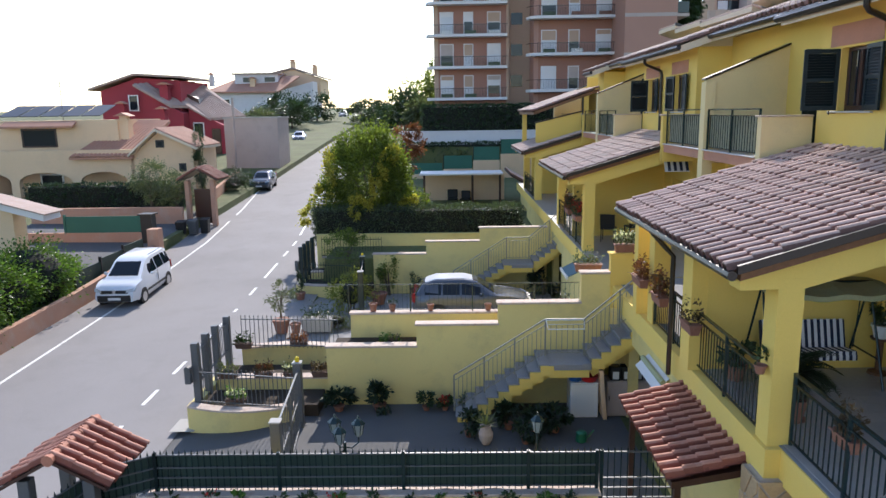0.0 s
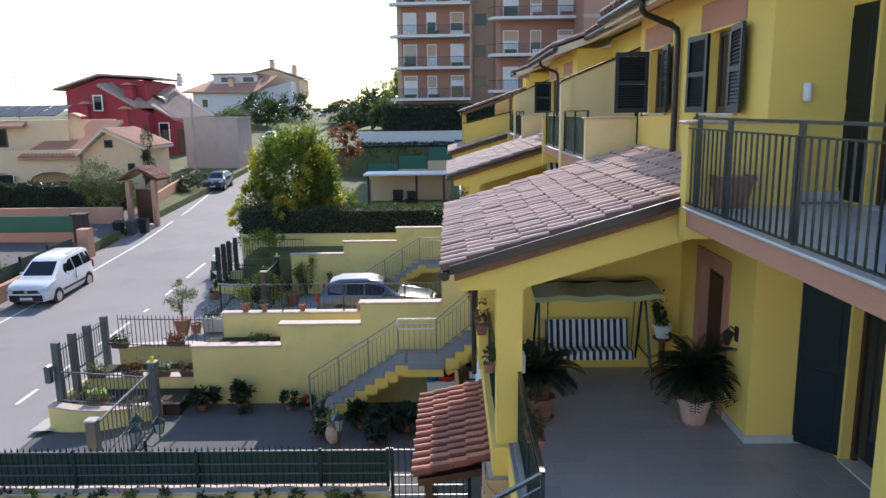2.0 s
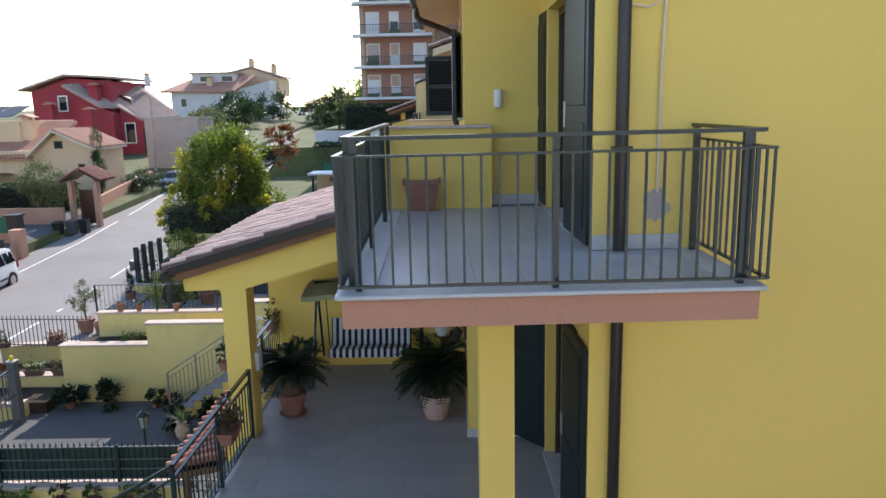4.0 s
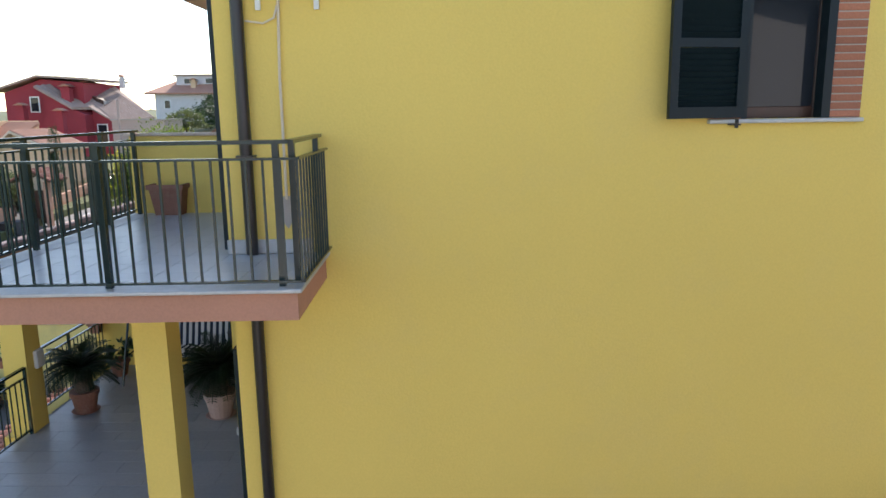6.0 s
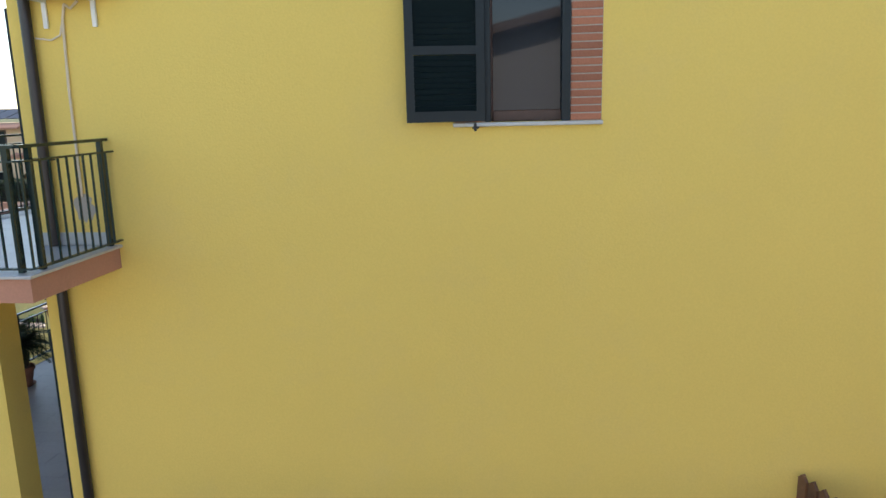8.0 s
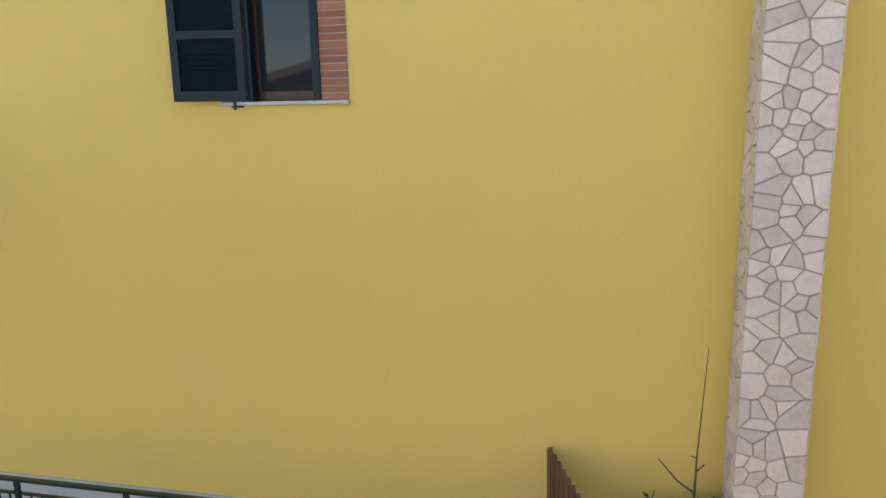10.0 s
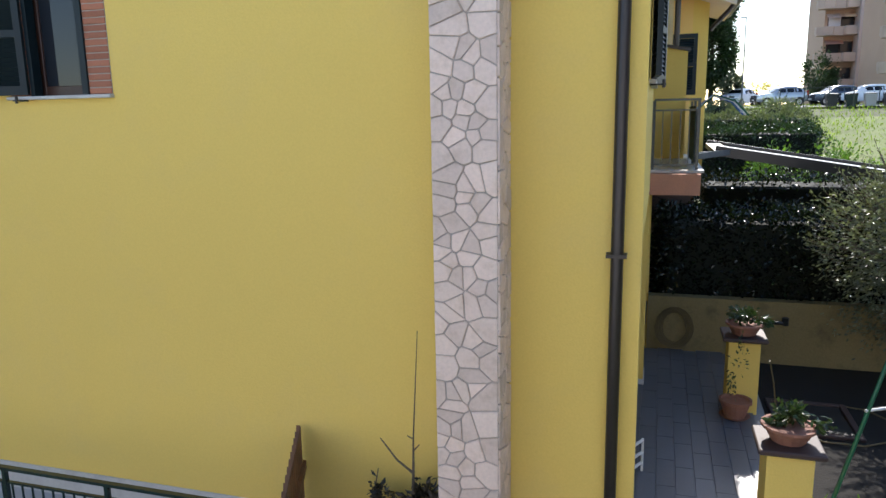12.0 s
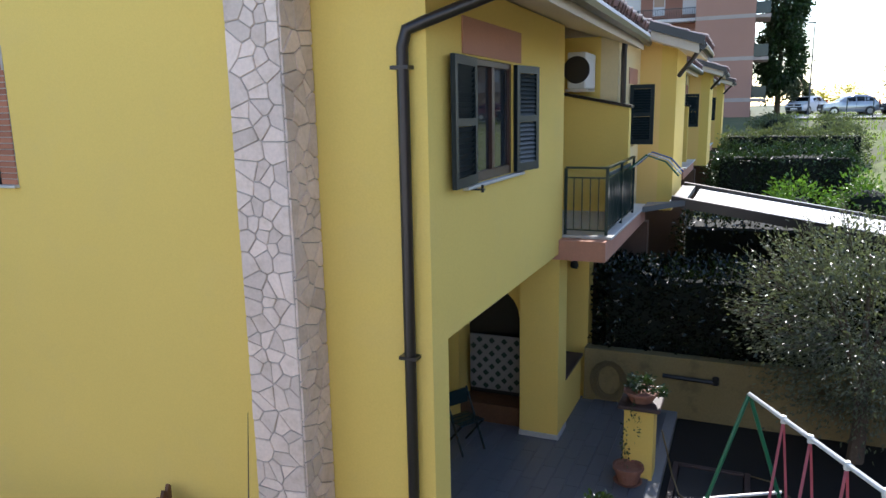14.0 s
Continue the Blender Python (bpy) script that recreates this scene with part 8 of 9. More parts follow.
# ---- left side of the street ----
lw = thing("street_wall", pose(0, 0, 0), "low flaking pink roadside wall", "wall", kind="structure")
g = Geo()
for k in range(24):
    y_ = -4 + k * 1.7
    g.prism([(-15.95, y_, road_z(y_) - 0.3), (-15.7, y_, road_z(y_) - 0.3), (-15.7, y_, road_z(y_) + 0.72), (-15.95, y_, road_z(y_) + 0.72)], (0, 1.7, road_z(y_ + 1.7) - road_z(y_)))
part("wall_body", g, ORANGE_PLASTER, lw)
part("end_pillar", Geo().box(-16.1, -15.5, 36.6, 37.2, -1.2, 0.75), ORANGE_PLASTER, lw)
for k, y_ in enumerate((18.2, 21.0, 23.6, 26.0, 28.3, 30.3)):
    bush("roadside_bush", (-17.5 - 0.25 * (k % 2), y_, -1.2), (1.75, 1.6, 1.35 + 0.12 * (k % 3)) if k < 5 else (1.2, 1.0, 0.95), leaf_mat("laurel_bush_leaf", (0.085, 0.15, 0.026)) if k == 0 else bpy.data.materials["laurel_bush_leaf"], 9000, 0.15, "dense bright green laurel bush over the wall", 300 + k, group="bushes over the wall")
dkf = thing("dark_panel_fence", pose(0, 0, 0), "dark panel fence behind the roadside wall", "fence")
for k in range(3):
    part("panel", Geo().box(-16.25, -16.2, 29.5 + k * 2.3, 31.7 + k * 2.3, road_z(30 + 2 * k) + 0.2, road_z(30 + 2 * k) + 1.3), DARK_SCREEN, dkf)
    part("post", Geo().box(-16.28, -16.17, 29.4 + k * 2.3, 29.5 + k * 2.3, road_z(30 + 2 * k) - 0.3, road_z(30 + 2 * k) + 1.4), BLACK, dkf)
cl = thing("cream_cottage", pose(0, 0, 0), "cream cottage with a broad white eave", "house")
part("wall", Geo().prism([(-26, 29.5, -1.5), (-18.6, 29.5, -1.5), (-18.6, 29.5, 2.7), (-26, 29.5, 4.8)], (0, 0.9, 0)), CREAM_PLASTER, cl)
part("eave", Geo().prism([(-17.0, 29.0, 2.35), (-26.5, 29.0, 5.0), (-26.5, 29.0, 5.3), (-17.0, 29.0, 2.6)], (0, 1.3, 0)), WHITE_PLASTER, cl)
part("roof", Geo().prism([(-16.9, 28.9, 2.605), (-26.6, 28.9, 5.31), (-26.6, 28.9, 5.4), (-16.9, 28.9, 2.66)], (0, 1.5, 0)), TILE_FAR, cl)
plain_window(cl, -20.2, -19.2, 29.48, -0.6, 0.6, WHITE)
solo("front_yard", sheet([-26, -21, -16.3], [31.5, 38, 43, 47], lambda x, y_: ground_z(x, y_) + 0.03), ASPHALT_DARK, "dark paved yard behind the street wall", "yard", kind="structure")
ow = thing("orange_garden_wall", pose(0, 0, 0), "orange-pink low garden wall across the plot", "wall", kind="structure")
part("wall_body", Geo().box(-26, -16.6, 43.0, 43.25, -0.6, 1.1), ORANGE_PLASTER, ow)
part("wall_body", Geo().box(-24, -16.4, 38.2, 38.4, -0.9, 0.35), ORANGE_PLASTER, ow)
part("street_side", Geo().prism([(-16.9, 46.2, -0.4), (-16.9, 46.2, 1.0), (-18.9, 62, 1.9), (-18.9, 62, 0.4)], (0.25, 0, 0)), ORANGE_PLASTER, ow)
solo("green_panel_fence", Geo().box(-21.3, -17.2, 38.25, 38.30, 0.35, 1.25).box(-21.35, -21.25, 38.2, 38.35, 0.3, 1.35).box(-17.2, -17.1, 38.2, 38.35, 0.3, 1.35), GREEN_SCREEN, "faded green mesh panel on the low wall", "fence")
solo("gate_pillar", Geo().box(-17.0, -16.4, 38.0, 38.6, -0.9, 1.3).box(-17.1, -16.3, 37.9, 38.7, 1.3, 1.38), BLACK, "dark square gate pillar", "pillar")
hedge("plot_hedge", -29, -18.5, 47.6, 48.8, 0.4, 2.1, LEAF_DARK, 4200, 0.18, "dark hedge in front of the arched loggia", 41)
tree("olive_tree", pose(-19.6, 45.6, 0.4), 1.2, [((0, 0, 2.2), (1.15, 1.1, 1.1)), ((0.3, 0, 1.4), (0.9, 0.9, 0.8))], LEAF_OLIVE, 4200, 0.13, "silvery olive tree in the front garden", 51, 0.12, group="olive trees")
tree("olive_tree", pose(-17.7, 45.0, 0.4), 1.0, [((0, 0, 1.8), (1.0, 1.0, 0.9)), ((0.2, 0.1, 1.2), (0.9, 0.9, 0.7))], LEAF_OLIVE, 3600, 0.13, "silvery olive tree in the front garden", 52, 0.12, group="olive trees")
tree("cypress", pose(-18.5, 52, 0.6), 1.5, [((0, 0, 2.2), (0.5, 0.5, 1.6)), ((0, 0, 4.0), (0.38, 0.38, 1.2))], LEAF_DARK, 2600, 0.12, "slim dark cypress beside the cream house", 53, 0.08)
for k, (x, y_) in enumerate(((-17.3, 56), (-17.8, 59))):
    bush("kerb_bush", (x, y_, 0.6), (1.3, 1.3, 0.9), LEAF_HEDGE, 1500, 0.16, "round clipped bush over the kerb wall", 400 + k)
gh = thing("gate_porch", pose(0, 0, 0), "small tiled gate porch at the street wall", "gate porch")
for x0, x1, sd in ((-17.15, -15.9, 61), (-14.65, -15.9, 62)):
    part("deck", Geo().prism([(x0, 44, 2.65), (-15.9, 44, 3.35), (-15.9, 44, 3.28), (x0, 44, 2.58)], (0, 2.2, 0)), WOOD_DARK, gh)
    tile_field(gh, x0, 2.66, -15.9, 3.38, 44, 46.2, material=TILE_NEW_JOIN, seed=sd)
for x in (-16.7, -15.1):
    part("pier", Geo().box(x - 0.13, x + 0.13, 44.3, 44.7, -0.3, 2.6), ORANGE_PLASTER, gh)
part("gate", Geo().box(-16.5, -15.3, 45.0, 45.06, -0.2, 2.0), WOOD_DARK, gh)
for k in range(3):
    wb = thing("wheelie_bin", pose(-16.2 + 0.55 * k, 41.6 + 0.5 * k, road_z(41.6)), "dark grey wheeled refuse bin at the kerb", "bin", "refuse bins")
    part("tub", Geo().loft([[(-0.2, -0.22, 0.08), (0.2, -0.22, 0.08), (0.2, 0.2, 0.08), (-0.2, 0.2, 0.08)], [(-0.25, -0.28, 0.85), (0.25, -0.28, 0.85), (0.25, 0.24, 0.85), (-0.25, 0.24, 0.85)]]), (BLACK, IRON_GREY, BLACK)[k], wb)
    part("lid", Geo().prism([(-0.27, -0.3, 0.85), (-0.27, 0.27, 0.92), (-0.27, 0.27, 0.97), (-0.27, -0.3, 0.90)], (0.54, 0, 0)), (BLACK, IRON_GREY, BLACK)[k], wb)
solo("utility_pole", Geo().tube([(-20.3, 66.5, 1.0), (-20.2, 66.5, 8.2)], [0.16, 0.11], 8), GREY_PLASTER, "plain concrete utility pole", "utility pole")
st2 = thing("street_lamp", pose(-19.2, 78, road_z(78)), "slim grey street lamp", "street lamp")
part("mast", Geo().tube([(0, 0, 0), (0, 0, 4.6), (0.15, -0.1, 4.9), (0.7, -0.3, 5.0)], 0.05, 6), IRON_GREY, st2)
part("head", Geo().box(0.6, 1.1, -0.42, -0.22, 4.94, 5.04, 0.02), IRON_GREY, st2)
solo("tv_aerial", Geo().tube([(-33.6, 62, 6.4), (-33.6, 62, 10.2)], 0.03, 5).bar((-34.2, 62, 9.6), (-33.0, 62, 9.6), 0.03).bar((-34.0, 62, 9.2), (-33.2, 62, 9.2), 0.03).bar((-34.3, 62, 8.6), (-32.9, 62, 8.6), 0.03), IRON_GREY, "thin rooftop television aerial", "aerial")


# ---- behind the houses ----
survey(WORLD)
bp = thing("back_patio", pose(0, 0, 0), "pale tiled patio behind the houses", "patio", kind="structure")
part("slab", Geo().box(16.0, 20.15, 4.6, 11.2, 2.0, 2.44), GROUT, bp)
pv = Geo().box(-0.098, 0.098, -0.298, 0.298, 0, 0.02, 0.002).mesh("tile", PATIO_TILE)
for i in range(20):
    for j in range(11):
        part("tile", pv, None, bp, m=pose(16.1 + i * 0.2, 4.75 + j * 0.6 + (0.2, 0.0, 0.35)[i % 3], 2.442))
solo("side_path", Geo().box(9.0, 15.45, 3.78, 5.05, 2.0, 2.27), FLOOR_TILE, "pale tiled side path along the gable", "path", kind="structure")
solo("side_bed", Geo().box(15.6, 18.6, 3.2, 5.05, 2.0, 2.28), SOIL, "dark soil bed at the foot of the gable", "planting bed", kind="structure")
wf = thing("wooden_fence", pose(15.5, 5.03, 2.2, 0, 0, 21.8), "brown picket screen with a sloping top against the gable", "fence")
for k in range(11):
    part("picket", Geo().prism([(-0.02, -0.05, 0), (-0.02, 0.04, 0), (-0.02, 0.04, 1.24 - k * 0.008), (-0.02, 0.0, 1.28 - k * 0.008), (-0.02, -0.05, 1.22 - k * 0.008)], (0.035, 0, 0)), WOOD, wf, m=pose(0, -0.06 - k * 0.12, 0))
part("batten", Geo().box(0.016, 0.045, -1.35, 0.03, 0.35, 0.43).box(0.016, 0.045, -1.35, 0.03, 0.8, 0.88), WOOD, wf)
dp = thing("dead_plant", pose(16.72, 4.75, 2.28), "withered climber with one long bare stem", "plant")
part("stem", Geo().tube([(0, 0, 0), (0.02, 0, 0.7), (0.03, 0.02, 1.32), (0.08, 0.05, 2.28)], [0.022, 0.018, 0.007, 0.003], 6).tube([(0.02, 0, 1.0), (-0.12, 0, 1.1), (-0.28, 0.02, 1.28)], [0.012, 0.009, 0.005], 5).tube([(0.03, 0, 1.2), (0.09, 0, 1.27)], [0.008, 0.005], 5).tube([(0.03, 0, 1.32), (-0.02, 0, 1.34)], [0.007, 0.004], 5).tube([(0, 0, 0.2), (-0.25, 0, 0.5), (-0.34, 0, 0.8), (-0.30, 0, 1.0)], [0.012, 0.01, 0.007, 0.004], 5), BARK, dp)
g = Geo()
random.seed(8)
blob_leaves(g, (0.10, 0, 0.62), (0.22, 0.18, 0.36), 1300, 0.08, random.Random(8), shell=0.15, down=0.6)
blob_leaves(g, (-0.26, 0, 0.72), (0.10, 0.10, 0.22), 260, 0.07, random.Random(9), shell=0.15, down=0.6)
part("foliage", g, LEAF_WITHERED, dp)
# garden pedestals with pots
for x, y_, sd in ((19.85, 8.98, 1), (19.89, 5.82, 2)):
    pd = thing("garden_pier", pose(x, y_, 2.44), "square yellow pier with a dark cap", "pier", "garden piers")
    part("shaft", Geo().box(-0.19, 0.19, -0.19, 0.19, 0, 0.98), YELLOW, pd)
    part("cap", Geo().box(-0.27, 0.27, -0.27, 0.27, 0.98, 1.03, 0.012), CAP, pd)
    pot("pier_pot", (x, y_, 3.472), 0.22, 0.15, "shallow terracotta bowl of green succulents", LEAF_HEDGE, 420, 0.07, 1.2, 0.6, 500 + sd)
pot("patio_pot", (19.76, 8.62, 2.462), 0.19, 0.24, "terracotta pot with a bare dark shrub", LEAF_DARK, 90, 0.05, 0.8, 3.4, 510, saucer=True)
# barbecue arch in the porch
bq = thing("garden_oven", pose(17.46, 9.65, 2.46), "arched plastered garden oven with a tiled panel", "oven")
n, pts = 10, []
for i in range(n + 1):
    a = math.pi * i / n
    pts.append((-0.5 * math.cos(a), 0.0, 1.75 + 0.5 * math.sin(a)))
g = Geo().prism([(-0.75, 0, 0), (-0.5, 0, 0)] + pts + [(0.5, 0, 0), (0.56, 0, 0), (0.56, 0, 2.8), (-0.75, 0, 2.8)], (0, 0.6, 0))
part("arch", g, YELLOW, bq)
part("hearth", Geo().box(-0.5, 0.5, 0.5, 0.6, 0, 2.3), BLACK, bq)
pan = part("tiled_panel", Geo().box(-0.42, 0.42, 0.30, 0.34, 0.45, 1.35), PAVER, bq, "panel of green and grey patterned tiles")
tm = Geo().box(-0.038, 0.038, -0.006, 0, -0.038, 0.038, 0.004).mesh("motif", DARK_SCREEN)
for i in range(8):
    for j in range(8):
        if (i + j) % 2 == 0:
            part("motif", tm, None, pan, m=pose(-0.36 + i * 0.103, 0.299, 0.51 + j * 0.108, 0, 45, 0))
part("base", Geo().box(-0.5, 0.5, 0.05, 0.5, 0, 0.3), WOOD, bq)
ch = thing("folding_chair", pose(17.4, 8.75, 2.462, 0, 0, 60), "dark folding garden chair on the patio", "chair")
for s in (-0.2, 0.2):
    part("leg", Geo().bar((s, -0.22, 0), (s, 0.2, 0.85), 0.022), IRON, ch)
    part("leg", Geo().bar((s, 0.22, 0), (s, -0.2, 0.46), 0.022), IRON, ch)
for k in range(4):
    part("seat_slat", Geo().box(-0.2, 0.2, -0.2 + k * 0.1, -0.12 + k * 0.1, 0.45, 0.465), IRON, ch)
part("backrest", Geo().box(-0.2, 0.2, 0.16, 0.18, 0.62, 0.84), IRON, ch)
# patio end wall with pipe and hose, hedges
solo("garden_end_wall", Geo().box(18.62, 32, 11.2, 11.42, 2.0, 3.35), SHADED_STAINED, "low stained yellow wall at the garden end, darkened for shade", "wall", kind="structure")
solo("wall_pipe", Geo().tube([(19.9, 11.14, 3.05), (20.7, 11.14, 3.03)], 0.035, 8).tube([(20.7, 11.14, 3.0), (20.7, 11.14, 3.12)], 0.05, 8), BLACK, "black pipe fixed along the garden wall", "pipe")
hs = Geo().tube([(19.05 + (0.18 + 0.0016 * q) * math.cos(q / 14 * 6.283), 11.15 - 0.0008 * q, 2.85 + (0.25 + 0.0014 * q) * math.sin(q / 14 * 6.283)) for q in range(80)], 0.009, 5)
solo("garden_hose", hs, HOSE, "coiled garden hose hung on the wall", "hose")
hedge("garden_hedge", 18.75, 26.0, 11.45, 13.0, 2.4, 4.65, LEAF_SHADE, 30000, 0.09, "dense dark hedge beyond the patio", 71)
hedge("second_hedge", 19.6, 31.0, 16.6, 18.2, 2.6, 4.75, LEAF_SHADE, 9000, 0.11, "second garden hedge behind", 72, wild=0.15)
hedge("third_hedge", 19.8, 24.5, 29.0, 31.5, 3.3, 5.5, LEAF_DARK, 9000, 0.15, "broad dark hedge of a farther garden", 73, wild=0.35)
hedge("fourth_hedge", 19.8, 26.0, 39.0, 41, 4.3, 5.9, LEAF_OLIVE, 6000, 0.16, "grey-green hedge of a farther garden", 74, wild=0.35)
for k, (x, y_, r, lf) in enumerate(((22.4, 24.5, 1.2, LEAF_BRIGHT), (24.5, 25.5, 1.3, LEAF_BRIGHT), (26.8, 24.0, 1.2, LEAF_HEDGE), (24.0, 34.0, 0.9, LEAF_BRIGHT), (25.0, 44.0, 1.3, LEAF_OLIVE), (29.5, 27, 1.4, LEAF_BRIGHT), (22.2, 46, 1.2, LEAF_OLIVE))):
    bush("garden_bush", (x, y_, ground_z(x, y_) - 0.05), (r, r, r * 0.85), lf, 3000, 0.14, "loose green shrub in the gardens behind", 600 + k, group="shrubs behind the houses")
rnd = random.Random(12)
tree("olive_tree", pose(22.6, 10.6, 2.3), 1.3, [((0, 0, 2.2), (1.5, 1.4, 1.0)), ((0.3, 0.1, 1.4), (1.5, 1.3, 0.9)), ((-0.4, -0.1, 2.9), (0.8, 0.8, 0.6))], LEAF_SILVER, 22000, 0.065, "large silvery olive tree in the back garden", 81, 0.12)
g, tw = Geo(), Geo()
for _ in range(260):
    d = Vector((rnd.gauss(0, 1), rnd.gauss(0, 1), abs(rnd.gauss(0, 0.9)) - 0.2)).normalized()
    p = Vector((0.05, 0, 2.0)) + Vector((d.x * 1.5, d.y * 1.35, d.z * 1.25))
    q = p + d * rnd.uniform(0.2, 0.5) + Vector((0, 0, rnd.uniform(0.0, 0.22)))
    tw.tube([p - d * 0.3, p.lerp(q, 0.5), q], [0.006, 0.005, 0.002], 4)
    for i in range(14):
        o = d * 0.7 + Vector((rnd.uniform(-1, 1), rnd.uniform(-1, 1), rnd.uniform(-0.5, 0.9)))
        g.leaf(p.lerp(q, i / 13), o, rnd.uniform(0.05, 0.085), 0.016)
olive = bpy.data.objects["olive_tree.002"]
part("twig", tw, BARK, olive, "thin pale twigs")
part("shoot_foliage", g, LEAF_SILVER, olive, "narrow silvery leaves on long shoots")
solo("meadow", sheet([23, 26, 30, 36, 45, 60, 90], [32, 40, 50, 60, 72], lambda x, y_: ground_z(x, y_) + 0.05 + 0.15 * math.sin(x * 0.7) * math.sin(y_ * 0.5)), MEADOW, "rough sunlit meadow", "meadow", kind="structure")
gg = Geo()
for _ in range(9000):
    x, y_ = rnd.uniform(23, 50), rnd.uniform(32, 70)
    gg.leaf((x, y_, ground_z(x, y_) + 0.02), (rnd.uniform(-0.5, 0.5), rnd.uniform(-0.5, 0.5), 1), rnd.uniform(0.12, 0.28), 0.07)
tagged(solo("meadow_grass", gg, leaf_mat("yellow_green_grass", (0.22, 0.30, 0.05)), "long rough meadow grass", "grass"), kind="stuff")
gg = Geo()
for _ in range(4200):
    x, y_ = rnd.uniform(20.3, 22.6), rnd.uniform(4.3, 6.7) + rnd.gauss(0, 0.15)
    gg.leaf((x, y_, 2.33), (rnd.uniform(-0.7, 0.7), rnd.uniform(-0.7, 0.7), 1), rnd.uniform(0.06, 0.14), 0.03)
tagged(solo("lawn_grass", gg, LEAF_BRIGHT, "tufted garden grass beside the patio", "grass"), kind="stuff")
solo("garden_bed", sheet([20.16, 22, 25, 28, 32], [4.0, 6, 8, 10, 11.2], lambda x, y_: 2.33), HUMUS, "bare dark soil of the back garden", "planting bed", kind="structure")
fr = thing("garden_trap", pose(20.75, 9.05, 2.33), "black square garden trap in a dark brown frame", "trap")
part("frame", Geo().box(-0.5, -0.42, -0.55, 0.55, 0, 0.05, 0.008).box(0.42, 0.5, -0.55, 0.55, 0, 0.05, 0.008).box(-0.42, 0.42, -0.55, -0.47, 0, 0.05, 0.008).box(-0.42, 0.42, 0.47, 0.55, 0, 0.05, 0.008), CAP, fr)
part("lid", Geo().box(-0.41, 0.41, -0.46, 0.46, 0, 0.03, 0.006), BLACK, fr)
solo("loose_hose", Geo().tube([(20.15, 8.75, 3.2), (20.22, 8.8, 2.9), (20.28, 8.9, 2.55), (20.4, 8.7, 2.37), (20.75, 8.35, 2.36), (21.2, 8.35, 2.36), (21.6, 8.6, 2.36), (21.75, 9.1, 2.36), (21.5, 9.5, 2.36), (21.1, 9.6, 2.36)], 0.011, 6), HOSE, "loose loop of garden hose on the soil", "hose", smooth=True)
cf = thing("car_park_fence", pose(0, 0, 0), "thin dark wire fence along the car park", "fence")
for k in range(12):
    part("post", Geo().bar((27 + 1.6 * k, 57.0, ground_z(27, 57)), (27 + 1.6 * k, 57.0, ground_z(27, 57) + 1.5), 0.06), IRON, cf)
part("rail", Geo().bar((27, 57, ground_z(27, 57) + 1.45), (45, 57, ground_z(27, 57) + 1.45), 0.04), IRON, cf)
for k in range(5):
    wb = thing("wheelie_bin", pose(30.5 + 1.25 * k, 57.6, ground_z(30, 57.6)), "dark wheeled refuse bin at the car park", "bin", "refuse bins")
    part("tub", Geo().loft([[(-0.3, -0.3, 0.08), (0.3, -0.3, 0.08), (0.3, 0.3, 0.08), (-0.3, 0.3, 0.08)], [(-0.38, -0.36, 0.95), (0.38, -0.36, 0.95), (0.38, 0.36, 0.95), (-0.38, 0.36, 0.95)]]), (BLACK, IRON, CONCRETE)[k % 3], wb)
    part("lid", Geo().prism([(-0.4, -0.38, 0.952), (-0.4, 0.38, 0.98), (-0.4, 0.38, 1.04), (-0.4, -0.38, 1.0)], (0.8, 0, 0)), BLACK, wb)
# garden swing
gs = thing("garden_swing", pose(0, 0, 0), "child's swing frame with green and pink tubes", "swing")
a, b = Vector((21.12, 7.08, 4.49)), Vector((22.28, 5.05, 4.49))
part("top_bar", Geo().tube([a, b], 0.022, 8), PLASTIC_WHITE, gs)
for p, m_ in ((a, GREEN_PAINT), (b, GREEN_PAINT)):
    d = (b - a).normalized()
    s = Vector((-d.y, d.x, 0))
    part("leg", Geo().tube([p, p + s * 0.75 + Vector((0, 0, -2.15))], 0.021, 8), m_, gs)
    part("leg", Geo().tube([p, p - s * 0.75 + Vector((0, 0, -2.15))], 0.021, 8), m_, gs)
    part("brace", Geo().tube([p + s * 0.42 + Vector((0, 0, -1.1)), p - s * 0.42 + Vector((0, 0, -1.1))], 0.016, 6), PLASTIC_WHITE, gs)
for t in (0.25, 0.42, 0.62, 0.8):
    p = a.lerp(b, t)
    part("hanger", Geo().tube([p + Vector((0.12, 0.1, -1.3)), p, p + Vector((-0.12, -0.1, -1.3))], 0.016, 6), PINK_PAINT, gs)
    part("clip", Geo().box(-0.024, 0.024, -0.024, 0.024, -0.045, 0.03, 0.006), PLASTIC_WHITE, gs, m=Matrix.Translation(p))
# awning beam of the neighbour, drying rack, air conditioner, lamp, cars
ab = thing("patio_shelter", pose(0, 0, 0), "flat white shelter roof with dark edge beams", "shelter")
part("sheet", Geo().prism([(20.05, 13.55, 5.52), (32, 13.55, 3.65), (32, 16.0, 3.65), (20.05, 16.0, 5.52)], (0, 0, 0.04)), WHITE, ab)
part("edge_beam", Geo().bar((19.7, 13.47, 5.6), (32, 13.47, 3.64), 0.14, 0.18), GUTTER, ab)
part("edge_beam", Geo().bar((19.7, 16.08, 5.6), (32, 16.08, 3.64), 0.14, 0.18), GUTTER, ab)
part("end_plate", Geo().prism([(19.3, 12.6, 5.58), (19.95, 13.4, 5.62), (19.95, 16.1, 5.62), (19.68, 16.1, 5.62), (19.68, 13.3, 5.6), (19.3, 13.3, 5.58)], (0, 0, -0.10)), IRON_GREY, ab)
part("post", Geo().box(24.0, 24.12, 16.02, 16.14, 2.3, 4.8), GUTTER, ab)
